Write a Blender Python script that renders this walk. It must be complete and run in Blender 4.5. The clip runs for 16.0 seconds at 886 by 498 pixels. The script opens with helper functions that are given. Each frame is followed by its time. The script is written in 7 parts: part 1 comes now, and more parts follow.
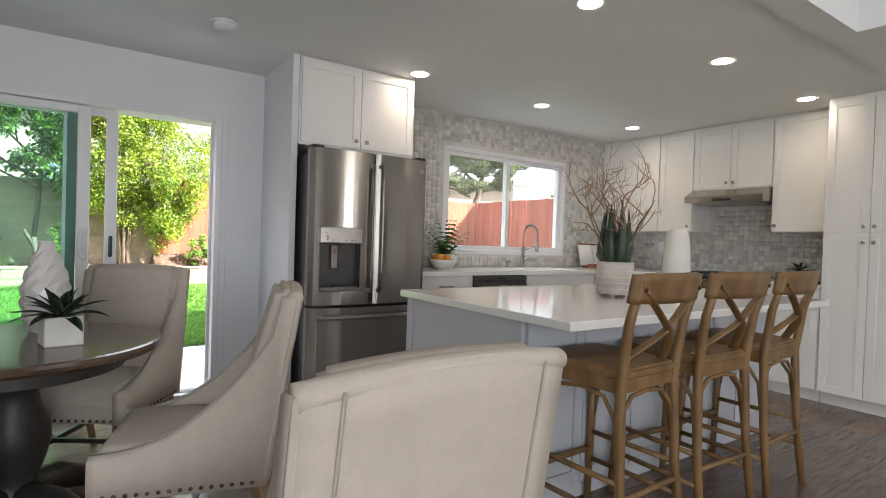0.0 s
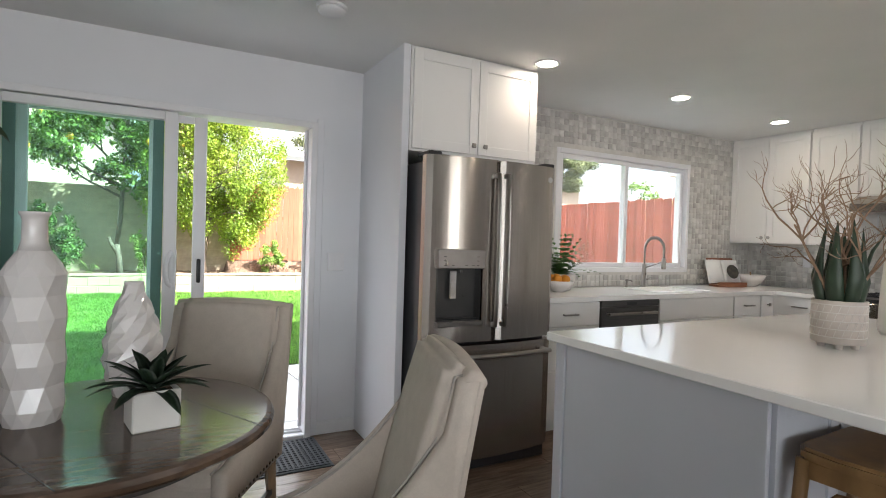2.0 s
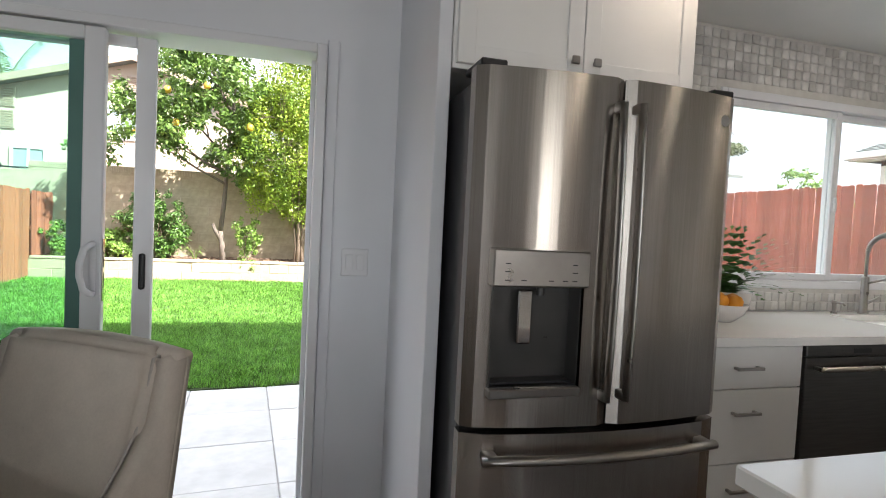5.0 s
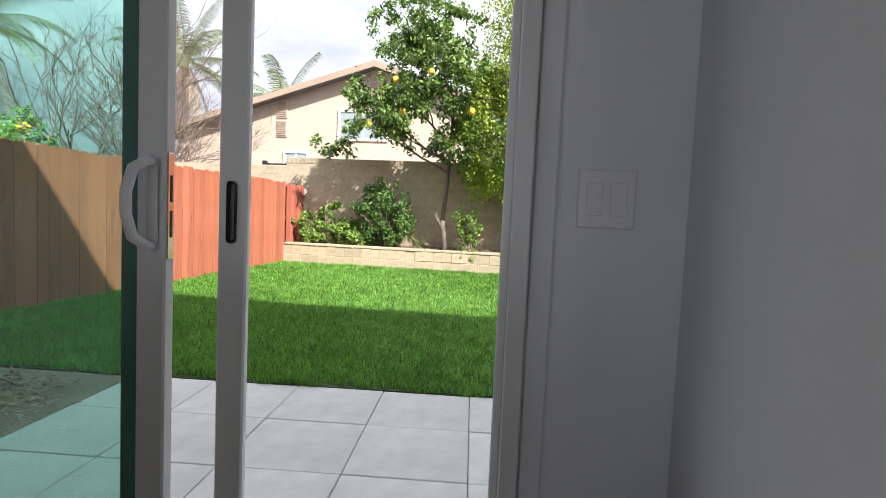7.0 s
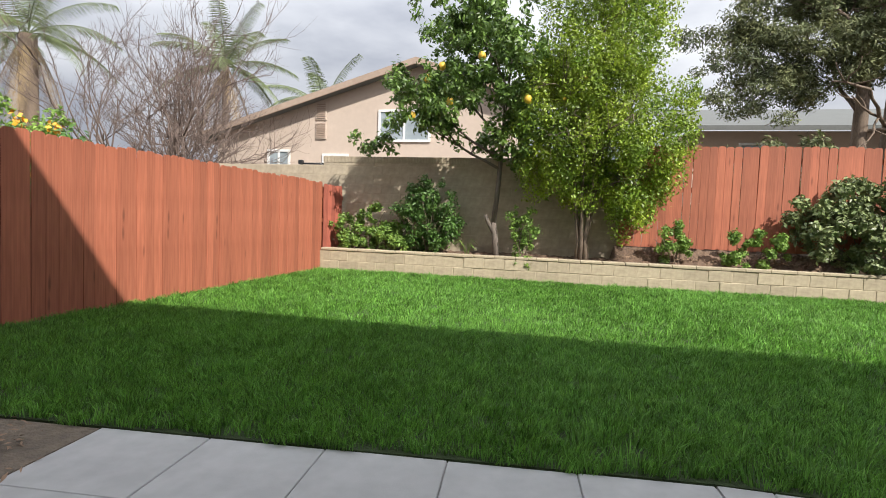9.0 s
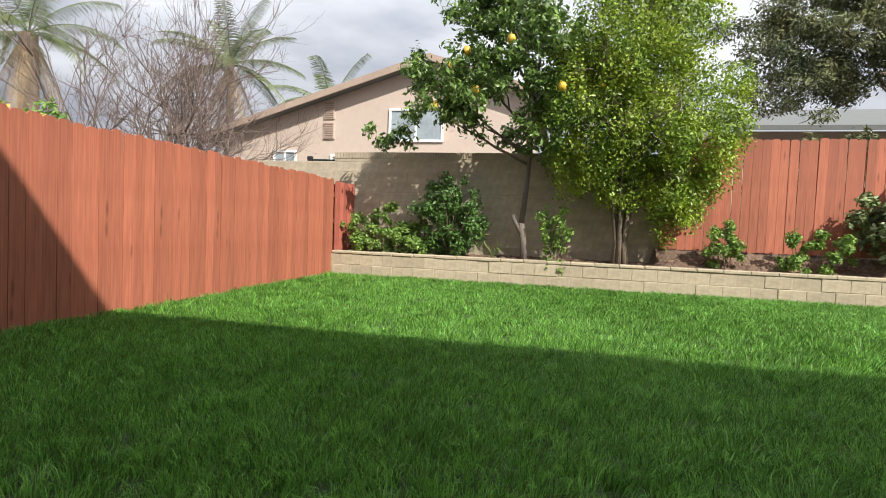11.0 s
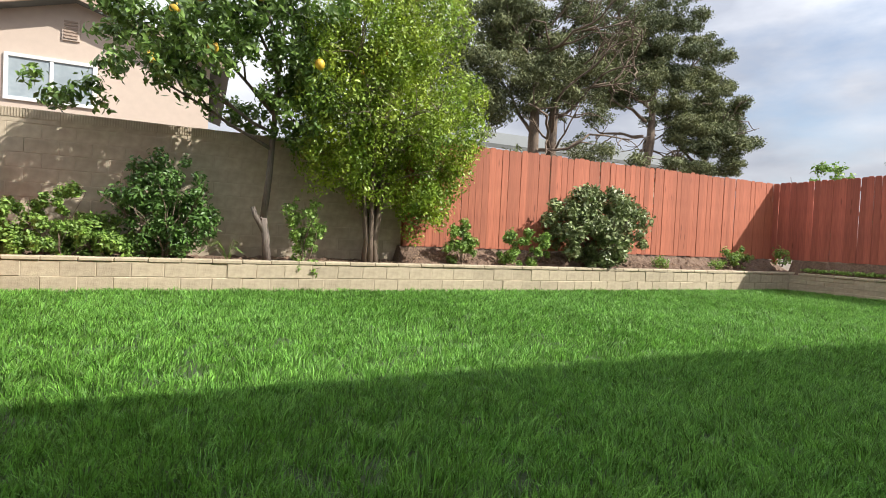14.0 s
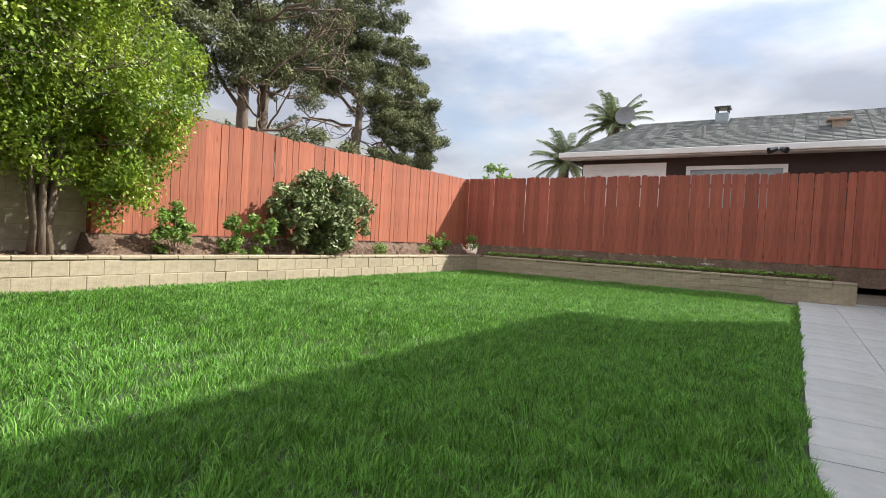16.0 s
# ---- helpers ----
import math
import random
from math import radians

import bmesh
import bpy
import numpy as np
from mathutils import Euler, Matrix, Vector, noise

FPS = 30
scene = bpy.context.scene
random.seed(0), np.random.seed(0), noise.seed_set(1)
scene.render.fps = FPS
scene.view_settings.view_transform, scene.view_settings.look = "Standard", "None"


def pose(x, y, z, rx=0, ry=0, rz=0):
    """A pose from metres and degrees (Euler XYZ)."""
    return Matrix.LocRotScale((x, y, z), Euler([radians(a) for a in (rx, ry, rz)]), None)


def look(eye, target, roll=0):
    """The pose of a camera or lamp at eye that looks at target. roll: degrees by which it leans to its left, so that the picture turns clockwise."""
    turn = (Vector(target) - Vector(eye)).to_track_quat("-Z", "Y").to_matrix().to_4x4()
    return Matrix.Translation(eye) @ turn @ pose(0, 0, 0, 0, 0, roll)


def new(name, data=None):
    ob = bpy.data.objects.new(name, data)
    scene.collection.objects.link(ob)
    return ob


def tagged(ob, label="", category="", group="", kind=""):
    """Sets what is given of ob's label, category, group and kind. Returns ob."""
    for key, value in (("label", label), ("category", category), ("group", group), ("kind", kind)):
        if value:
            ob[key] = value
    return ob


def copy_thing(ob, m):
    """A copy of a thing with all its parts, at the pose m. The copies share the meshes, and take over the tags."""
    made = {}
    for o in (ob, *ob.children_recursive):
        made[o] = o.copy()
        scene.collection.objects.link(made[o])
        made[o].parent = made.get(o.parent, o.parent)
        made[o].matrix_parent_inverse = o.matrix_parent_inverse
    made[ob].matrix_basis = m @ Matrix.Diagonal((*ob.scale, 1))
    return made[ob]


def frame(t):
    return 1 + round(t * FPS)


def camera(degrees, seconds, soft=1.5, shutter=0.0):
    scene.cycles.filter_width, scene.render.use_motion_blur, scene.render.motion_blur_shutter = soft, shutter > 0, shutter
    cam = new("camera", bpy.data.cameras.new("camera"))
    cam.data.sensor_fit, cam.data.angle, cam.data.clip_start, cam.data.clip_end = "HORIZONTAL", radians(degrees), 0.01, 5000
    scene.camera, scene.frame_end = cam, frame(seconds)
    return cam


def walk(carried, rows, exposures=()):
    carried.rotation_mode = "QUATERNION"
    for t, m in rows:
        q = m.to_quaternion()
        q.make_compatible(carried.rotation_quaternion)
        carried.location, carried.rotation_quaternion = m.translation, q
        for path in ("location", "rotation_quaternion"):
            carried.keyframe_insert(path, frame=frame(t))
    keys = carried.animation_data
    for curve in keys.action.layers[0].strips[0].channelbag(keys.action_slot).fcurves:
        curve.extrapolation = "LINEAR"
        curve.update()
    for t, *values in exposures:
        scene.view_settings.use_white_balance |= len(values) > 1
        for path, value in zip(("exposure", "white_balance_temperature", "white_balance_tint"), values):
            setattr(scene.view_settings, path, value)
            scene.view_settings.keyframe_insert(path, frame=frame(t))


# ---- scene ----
cam = camera(79.74, 16.0, soft=1.0)
ROWS = [
    (0.0, 0.450, 1.100, 1.211, -34.14, -0.95, -1.90),
    (0.5, 0.362, 1.274, 1.252, -31.60, -0.91, -2.31),
    (1.0, 0.385, 1.436, 1.255, -28.61, -1.08, -2.21),
    (1.5, 0.421, 1.626, 1.303, -28.08, -1.17, -2.14),
    (2.0, 0.395, 1.862, 1.329, -28.09, -1.06, -1.77),
    (2.5, 0.456, 2.055, 1.327, -28.18, -1.28, -1.76),
    (3.0, 0.583, 2.254, 1.356, -27.93, -1.52, -2.00),
    (3.2, 0.615, 2.321, 1.363, -27.56, -1.64, -2.21),
    (3.8, 0.800, 2.520, 1.372, -25.40, -1.93, -2.45),
    (4.4, 1.030, 2.735, 1.365, -21.00, -2.20, -2.65),
    (4.9, 1.172, 2.962, 1.335, -16.30, -2.38, -2.75),
    (5.3, 1.235, 3.195, 1.296, -12.12, -2.53, -2.82),
    (5.5, 1.271, 3.315, 1.256, -8.72, -2.77, -2.73),
    (6.0, 1.342, 3.592, 1.197, -1.10, -3.20, -2.49),
    (6.5, 1.358, 3.900, 1.152, 7.43, -3.79, -2.55),
    (7.0, 1.269, 4.215, 1.108, 8.33, -3.65, -2.58),
    (7.5, 1.201, 4.518, 1.080, 8.81, -3.48, -2.54),
    (8.0, 1.080, 4.798, 1.056, 10.55, -3.34, -2.25),
    (8.5, 0.966, 5.052, 1.029, 11.41, -3.24, -2.10),
    (9.0, 0.863, 5.333, 1.002, 12.54, -3.13, -2.15),
    (9.5, 0.722, 5.562, 0.949, 13.47, -3.01, -2.24),
    (9.7, 0.667, 5.652, 0.934, 13.60, -2.74, -2.27),
    (11.8, -0.030, 6.447, 0.852, 10.89, -2.27, -2.05),
    (12.0, -0.150, 6.516, 0.848, 8.92, -2.29, -2.22),
    (12.5, -0.480, 6.678, 0.844, 0.45, -2.04, -2.56),
    (13.0, -0.807, 6.812, 0.847, -9.20, -1.60, -2.69),
    (13.5, -1.086, 7.039, 0.841, -16.86, -1.47, -2.73),
    (14.0, -1.318, 7.288, 0.838, -24.44, -1.42, -2.68),
    (14.5, -1.466, 7.483, 0.841, -36.27, -1.08, -2.69),
    (15.0, -1.503, 7.654, 0.837, -44.53, -1.13, -2.87),
    (15.5, -1.497, 7.816, 0.839, -49.98, -1.33, -2.97),
    (16.0, -1.525, 7.940, 0.851, -56.41, -1.45, -3.05),
]
WALK_EXPOSURES = [(0.0, 2.60), (1.5, 2.68), (2.5, 2.68), (3.2, 2.42), (4.6, 2.35), (5.5, 2.32), (6.5, 1.65), (7.5, 1.0), (8.5, 0.64), (9.7, 0.62), (11.8, 0.72), (13.5, 0.82), (16.0, 0.88)]
walk(cam, [(t, pose(x, y, z, 90 + pitch, roll, yaw)) for t, x, y, z, yaw, pitch, roll in ROWS], WALK_EXPOSURES)

# ---- world, sun, large lights ----
SUN_DIR = Vector((0.825, -0.717, 1.0)).normalized()
world = bpy.data.worlds.new("sky")
scene.world = world
world.use_nodes = True
wn, wl = world.node_tree.nodes, world.node_tree.links
wn.clear()
w_out, w_bg, w_mix = wn.new("ShaderNodeOutputWorld"), wn.new("ShaderNodeBackground"), wn.new("ShaderNodeMix")
w_sky, w_co, w_map, w_noise, w_ramp = (wn.new("ShaderNodeTexSky"), wn.new("ShaderNodeTexCoord"), wn.new("ShaderNodeMapping"),
                                       wn.new("ShaderNodeTexNoise"), wn.new("ShaderNodeValToRGB"))
w_noise2, w_ramp2 = wn.new("ShaderNodeTexNoise"), wn.new("ShaderNodeValToRGB")
w_sky.sky_type, w_sky.sun_disc = "NISHITA", False
w_sky.sun_elevation = math.asin(SUN_DIR.z)
w_sky.sun_rotation = math.atan2(SUN_DIR.x, SUN_DIR.y)
w_mix.data_type = "RGBA"
w_map.inputs["Scale"].default_value = (1.0, 1.0, 2.6)
w_noise.inputs["Scale"].default_value, w_noise.inputs["Detail"].default_value = 1.7, 9.0
w_noise.inputs["Roughness"].default_value = 0.55
w_ramp.color_ramp.elements[0].position, w_ramp.color_ramp.elements[1].position = 0.25, 0.43
w_noise2.inputs["Scale"].default_value, w_noise2.inputs["Detail"].default_value = 2.3, 6.0
w_ramp2.color_ramp.elements[0].position, w_ramp2.color_ramp.elements[1].position = 0.36, 0.66
w_ramp2.color_ramp.elements[0].color = (3.5, 3.75, 4.4, 1)
w_ramp2.color_ramp.elements[1].color = (7.6, 7.8, 8.2, 1)
wl.new(w_co.outputs["Generated"], w_map.inputs["Vector"])
wl.new(w_map.outputs["Vector"], w_noise.inputs["Vector"])
wl.new(w_map.outputs["Vector"], w_noise2.inputs["Vector"])
wl.new(w_noise.outputs["Fac"], w_ramp.inputs["Fac"])
wl.new(w_noise2.outputs["Fac"], w_ramp2.inputs["Fac"])
wl.new(w_ramp.outputs["Color"], w_mix.inputs["Factor"])
wl.new(w_sky.outputs["Color"], w_mix.inputs["A"])
w_sep, w_lift, w_scale = wn.new("ShaderNodeSeparateXYZ"), wn.new("ShaderNodeMapRange"), wn.new("ShaderNodeVectorMath")
w_scale.operation = "SCALE"
w_lift.inputs["To Min"].default_value, w_lift.inputs["To Max"].default_value = 0.62, 2.0   # clouds are brighter towards the zenith
wl.new(w_co.outputs["Generated"], w_sep.inputs["Vector"])
wl.new(w_sep.outputs["Z"], w_lift.inputs["Value"])
wl.new(w_ramp2.outputs["Color"], w_scale.inputs[0])
wl.new(w_lift.outputs["Result"], w_scale.inputs["Scale"])
wl.new(w_scale.outputs["Vector"], w_mix.inputs["B"])
wl.new(w_mix.outputs["Result"], w_bg.inputs["Color"])
w_bg.inputs["Strength"].default_value = 0.088
wl.new(w_bg.outputs["Background"], w_out.inputs["Surface"])

sun = new("sun", bpy.data.lights.new("sun", "SUN"))
sun.data.energy, sun.data.angle, sun.data.color = 4.6, radians(0.6), (1.0, 0.95, 0.87)
sun.matrix_world = look(SUN_DIR * 60, (0, 0, 0))


def area_lamp(name, m, sx, sy, energy, color):
    ob = new(name, bpy.data.lights.new(name, "AREA"))
    ob.data.shape, ob.data.size, ob.data.size_y, ob.data.energy, ob.data.color = "RECTANGLE", sx, sy, energy, color
    ob.matrix_world = m
    return ob


# daylight through the skylight over the dining side; the west lamp is added, unseen fill
area_lamp("skylight_daylight", pose(2.3, 1.3, 3.30), 2.6, 1.4, 2.4, (0.91, 0.96, 1.0))
area_lamp("west_fill_light", look((-2.96, -1.9, 1.5), (0, -1.9, 1.3)), 1.9, 1.4, 13, (0.92, 0.97, 1.0))

# wide south lamp, added out of view to brighten the room
area_lamp("south_fill_light", look((-0.4, -3.16, 1.5), (-0.4, 0, 1.5)), 3.6, 1.2, 13, (0.93, 0.97, 1.0))
area_lamp("entry_window_daylight", look((3.85, -3.16, 1.62), (3.85, 0, 1.62)), 0.62, 1.44, 5.6, (1.0, 0.97, 0.93))

# ---- materials ----


def mat(name, c1, c2=None, rough=0.6, metal=0.0, scale=8.0, stretch=(1, 1, 1), bump=0.15, bump_scale=60.0, dist=0.003,
        vary=0.0, island=0.0, blotch=0.12, spec=0.5, coat=0.0, trans=0.0, sss=None, rough_var=0.08):
    m = bpy.data.materials.new(name)
    m.use_nodes = True
    n, l = m.node_tree.nodes, m.node_tree.links
    b = n["Principled BSDF"]
    c2 = c2 or tuple(v * 0.85 for v in c1)
    co, mp = n.new("ShaderNodeTexCoord"), n.new("ShaderNodeMapping")
    mp.inputs["Scale"].default_value = stretch
    l.new(co.outputs["Object"], mp.inputs["Vector"])
    n1 = n.new("ShaderNodeTexNoise")
    n1.inputs["Scale"].default_value, n1.inputs["Detail"].default_value = scale, 6.0
    l.new(mp.outputs["Vector"], n1.inputs["Vector"])
    ramp = n.new("ShaderNodeValToRGB")
    ramp.color_ramp.elements[0].position, ramp.color_ramp.elements[1].position = 0.32, 0.68
    ramp.color_ramp.elements[0].color, ramp.color_ramp.elements[1].color = (*c2, 1), (*c1, 1)
    l.new(n1.outputs["Fac"], ramp.inputs["Fac"])
    col = ramp.outputs["Color"]
    n2 = n.new("ShaderNodeTexNoise")
    n2.inputs["Scale"].default_value, n2.inputs["Detail"].default_value = scale * 0.13, 3.0
    l.new(co.outputs["Object"], n2.inputs["Vector"])
    mr = n.new("ShaderNodeMapRange")
    mr.inputs["From Min"].default_value, mr.inputs["From Max"].default_value = 0.3, 0.7
    mr.inputs["To Min"].default_value, mr.inputs["To Max"].default_value = 1 - blotch, 1 + blotch
    l.new(n2.outputs["Fac"], mr.inputs["Value"])
    val = mr.outputs["Result"]
    if vary or island:
        if vary:
            info = n.new("ShaderNodeObjectInfo").outputs["Random"]
        else:
            info = n.new("ShaderNodeNewGeometry").outputs["Random Per Island"]
        amt = vary or island
        mr2, mul = n.new("ShaderNodeMapRange"), n.new("ShaderNodeMath")
        mr2.inputs["To Min"].default_value, mr2.inputs["To Max"].default_value = 1 - amt, 1 + amt
        l.new(info, mr2.inputs["Value"])
        mul.operation = "MULTIPLY"
        l.new(val, mul.inputs[0])
        l.new(mr2.outputs["Result"], mul.inputs[1])
        val = mul.outputs["Value"]
    sc = n.new("ShaderNodeVectorMath")
    sc.operation = "SCALE"
    l.new(col, sc.inputs[0])
    l.new(val, sc.inputs["Scale"])
    l.new(sc.outputs["Vector"], b.inputs["Base Color"])
    b.inputs["Metallic"].default_value = metal
    b.inputs["Specular IOR Level"].default_value = spec
    b.inputs["Coat Weight"].default_value = coat
    if rough_var:
        mr3 = n.new("ShaderNodeMapRange")
        mr3.inputs["To Min"].default_value, mr3.inputs["To Max"].default_value = max(0.02, rough - rough_var), min(1, rough + rough_var)
        l.new(n1.outputs["Fac"], mr3.inputs["Value"])
        l.new(mr3.outputs["Result"], b.inputs["Roughness"])
    else:
        b.inputs["Roughness"].default_value = rough
    if bump:
        n3, bp = n.new("ShaderNodeTexNoise"), n.new("ShaderNodeBump")
        n3.inputs["Scale"].default_value, n3.inputs["Detail"].default_value = bump_scale, 4.0
        l.new(mp.outputs["Vector"], n3.inputs["Vector"])
        bp.inputs["Strength"].default_value, bp.inputs["Distance"].default_value = bump, dist
        l.new(n3.outputs["Fac"], bp.inputs["Height"])
        l.new(bp.outputs["Normal"], b.inputs["Normal"])
    if trans:
        tr, mx = n.new("ShaderNodeBsdfTranslucent"), n.new("ShaderNodeMixShader")
        l.new(sc.outputs["Vector"], tr.inputs["Color"])
        mx.inputs["Fac"].default_value = trans
        l.new(b.outputs["BSDF"], mx.inputs[1])
        l.new(tr.outputs["BSDF"], mx.inputs[2])
        l.new(mx.outputs["Shader"], n["Material Output"].inputs["Surface"])
    return m


def glass(name, tint, gloss_rough=0.02):
    m = bpy.data.materials.new(name)
    m.use_nodes = True
    n, l = m.node_tree.nodes, m.node_tree.links
    n.remove(n["Principled BSDF"])
    t, g, f, x, p = n.new("ShaderNodeBsdfTransparent"), n.new("ShaderNodeBsdfGlossy"), n.new("ShaderNodeLayerWeight"), n.new("ShaderNodeMixShader"), n.new("ShaderNodeMath")
    t.inputs["Color"].default_value = (*tint, 1)
    g.inputs["Roughness"].default_value = gloss_rough
    f.inputs["Blend"].default_value = 0.5
    p.operation, p.inputs[1].default_value = "POWER", 4.0
    l.new(f.outputs["Facing"], p.inputs[0])
    l.new(p.outputs["Value"], x.inputs["Fac"])
    l.new(t.outputs["BSDF"], x.inputs[1])
    l.new(g.outputs["BSDF"], x.inputs[2])
    l.new(x.outputs["Shader"], n["Material Output"].inputs["Surface"])
    return m


def glow(name, color, strength):
    m = bpy.data.materials.new(name)
    m.use_nodes = True
    b = m.node_tree.nodes["Principled BSDF"]
    b.inputs["Base Color"].default_value = (*color, 1)
    b.inputs["Emission Color"].default_value = (*color, 1)
    b.inputs["Emission Strength"].default_value = strength
    return m


M_WALL = mat("wall_paint", (0.725, 0.735, 0.765), (0.70, 0.71, 0.74), 0.75, scale=3, bump=0.12, bump_scale=140, blotch=0.03)
M_CEIL = mat("ceiling_paint", (0.76, 0.755, 0.75), (0.73, 0.73, 0.725), 0.85, scale=3, bump=0.15, bump_scale=120, blotch=0.03)
M_STUCCO = mat("stucco", (0.52, 0.44, 0.36), (0.47, 0.40, 0.33), 0.9, scale=6, bump=0.5, bump_scale=50, blotch=0.06)
M_CAB = mat("cabinet_white", (0.80, 0.79, 0.77), (0.78, 0.77, 0.75), 0.42, scale=4, bump=0.04, bump_scale=200, blotch=0.03)
M_GREYCAB = mat("island_grey", (0.50, 0.52, 0.56), (0.48, 0.50, 0.54), 0.45, scale=4, bump=0.04, bump_scale=200, blotch=0.03)
M_QUARTZ = mat("quartz", (0.82, 0.81, 0.79), (0.78, 0.77, 0.75), 0.10, scale=1.3, bump=0.0, blotch=0.04, rough_var=0.03)
M_STEEL = mat("brushed_steel", (0.42, 0.39, 0.36), (0.34, 0.31, 0.28), 0.22, 1.0, scale=40, stretch=(8, 8, 0.05), bump=0.02,
              bump_scale=60, dist=0.0006, blotch=0.03, rough_var=0.03)
def brushed(m, amount):
    b = m.node_tree.nodes["Principled BSDF"]
    b.inputs["Anisotropic"].default_value, b.inputs["Anisotropic Rotation"].default_value = amount, 0.25
    tg = m.node_tree.nodes.new("ShaderNodeTangent")
    tg.direction_type, tg.axis = "RADIAL", "Z"
    m.node_tree.links.new(tg.outputs["Tangent"], b.inputs["Tangent"])


brushed(M_STEEL, 0.96)
M_STEELH = mat("steel_handle", (0.40, 0.38, 0.36), (0.35, 0.33, 0.31), 0.30, 1.0, scale=12, bump=0.03, blotch=0.05)
M_DARKSTEEL = mat("dark_stainless", (0.11, 0.108, 0.105), (0.085, 0.083, 0.08), 0.33, 0.85, scale=20, stretch=(0.3, 6, 6), bump=0.03, blotch=0.05)
M_CHROME = mat("chrome", (0.66, 0.65, 0.64), (0.6, 0.6, 0.6), 0.12, 1.0, bump=0, rough_var=0.03)
M_DARK = mat("dark_plastic", (0.02, 0.02, 0.022), (0.015, 0.015, 0.017), 0.35, bump=0.05)
M_DISP = mat("dispenser_grey", (0.055, 0.052, 0.05), (0.04, 0.04, 0.038), 0.3, bump=0.02)
M_FRSIDE = mat("fridge_side_grey", (0.07, 0.07, 0.075), (0.06, 0.06, 0.065), 0.4, bump=0.05)
M_TILE = mat("marble_tile", (0.60, 0.585, 0.56), (0.47, 0.455, 0.435), 0.38, scale=16, bump=0.2, bump_scale=50, island=0.20, blotch=0.05)
M_TILEP = mat("marble_tile_piece", (0.60, 0.585, 0.56), (0.47, 0.455, 0.435), 0.38, scale=16, bump=0.2, bump_scale=50, vary=0.20, blotch=0.05)
M_GROUT = mat("grout", (0.60, 0.58, 0.55), (0.55, 0.53, 0.5), 0.9, scale=30, bump=0.3)
M_PLANK = mat("floor_plank", (0.21, 0.15, 0.112), (0.125, 0.085, 0.062), 0.22, scale=7, stretch=(1, 9, 9), bump=0.12, bump_scale=26, vary=0.22, blotch=0.12)
M_SUBFLOOR = mat("subfloor", (0.08, 0.06, 0.05), None, 0.7)
M_VINYL = mat("white_vinyl", (0.74, 0.74, 0.76), (0.71, 0.71, 0.73), 0.35, scale=5, bump=0.02, blotch=0.02)
M_GLASS = glass("clear_glass", (0.93, 0.96, 0.95))
M_TINT = glass("tinted_glass", (0.80, 0.92, 0.89))


def veiled(m, amount):
    """A thin translucent veil mixed into the pane, which imitates glare and haze."""
    n, l = m.node_tree.nodes, m.node_tree.links
    out, tr, mx, no, mr = n["Material Output"], n.new("ShaderNodeBsdfTranslucent"), n.new("ShaderNodeMixShader"), n.new("ShaderNodeTexNoise"), n.new("ShaderNodeMapRange")
    clear = out.inputs["Surface"].links[0].from_socket
    tr.inputs["Color"].default_value = (0.80, 0.86, 0.86, 1)
    no.inputs["Scale"].default_value = 1.4
    mr.inputs["To Min"].default_value, mr.inputs["To Max"].default_value = amount * 0.6, amount * 1.4
    l.new(no.outputs["Fac"], mr.inputs["Value"])
    l.new(mr.outputs["Result"], mx.inputs["Fac"])
    l.new(clear, mx.inputs[1])
    l.new(tr.outputs["BSDF"], mx.inputs[2])
    l.new(mx.outputs["Shader"], out.inputs["Surface"])


veiled(M_TINT, 0.012)
veiled(M_GLASS, 0.03)
M_LINEN = mat("linen", (0.55, 0.485, 0.42), (0.52, 0.458, 0.395), 0.95, scale=160, bump=0.5, bump_scale=420, dist=0.0015, blotch=0.04, spec=0.15)
M_PIPING = mat("linen_piping", (0.44, 0.41, 0.37), (0.4, 0.37, 0.33), 0.95, scale=90, bump=0.4, bump_scale=300, spec=0.15)
M_NAIL = mat("bronze_nailhead", (0.10, 0.075, 0.05), (0.07, 0.05, 0.035), 0.35, 0.9, bump=0.1)
M_OAK = mat("weathered_oak", (0.25, 0.142, 0.056), (0.15, 0.080, 0.030), 0.45, scale=5, stretch=(3, 3, 1.2), bump=0.12, bump_scale=40, blotch=0.18)
M_OAKLEG = mat("oak_leg", (0.33, 0.23, 0.14), (0.24, 0.16, 0.095), 0.5, scale=9, stretch=(5, 5, 0.7), bump=0.2, bump_scale=40)
M_TABLE = mat("dark_table_wood", (0.125, 0.078, 0.050), (0.065, 0.042, 0.029), 0.17, scale=6, stretch=(1, 7, 7), bump=0.03, bump_scale=30, blotch=0.15, rough_var=0.05)
M_BLACKWOOD = mat("charcoal_wood", (0.05, 0.045, 0.04), (0.03, 0.028, 0.025), 0.45, scale=8, stretch=(4, 4, 1), bump=0.2, bump_scale=40)
M_CERAM = mat("white_ceramic", (0.72, 0.69, 0.67), (0.68, 0.65, 0.63), 0.18, bump=0.02, blotch=0.02, coat=0.3)
M_MATTE = mat("matte_white_ceramic", (0.72, 0.70, 0.66), (0.68, 0.66, 0.62), 0.6, bump=0.1, bump_scale=90)
M_POT = mat("textured_pot", (0.60, 0.54, 0.49), (0.52, 0.47, 0.43), 0.8, scale=20, bump=0.4, bump_scale=90)
M_POTLINE = mat("pot_line", (0.72, 0.69, 0.65), None, 0.8)
M_SUCC = mat("succulent_dark", (0.028, 0.055, 0.028), (0.018, 0.035, 0.02), 0.4, scale=20, bump=0.1, trans=0.05)
M_ALOE = mat("aloe_leaf", (0.03, 0.055, 0.03), (0.018, 0.036, 0.02), 0.4, scale=14, bump=0.15, trans=0.05)
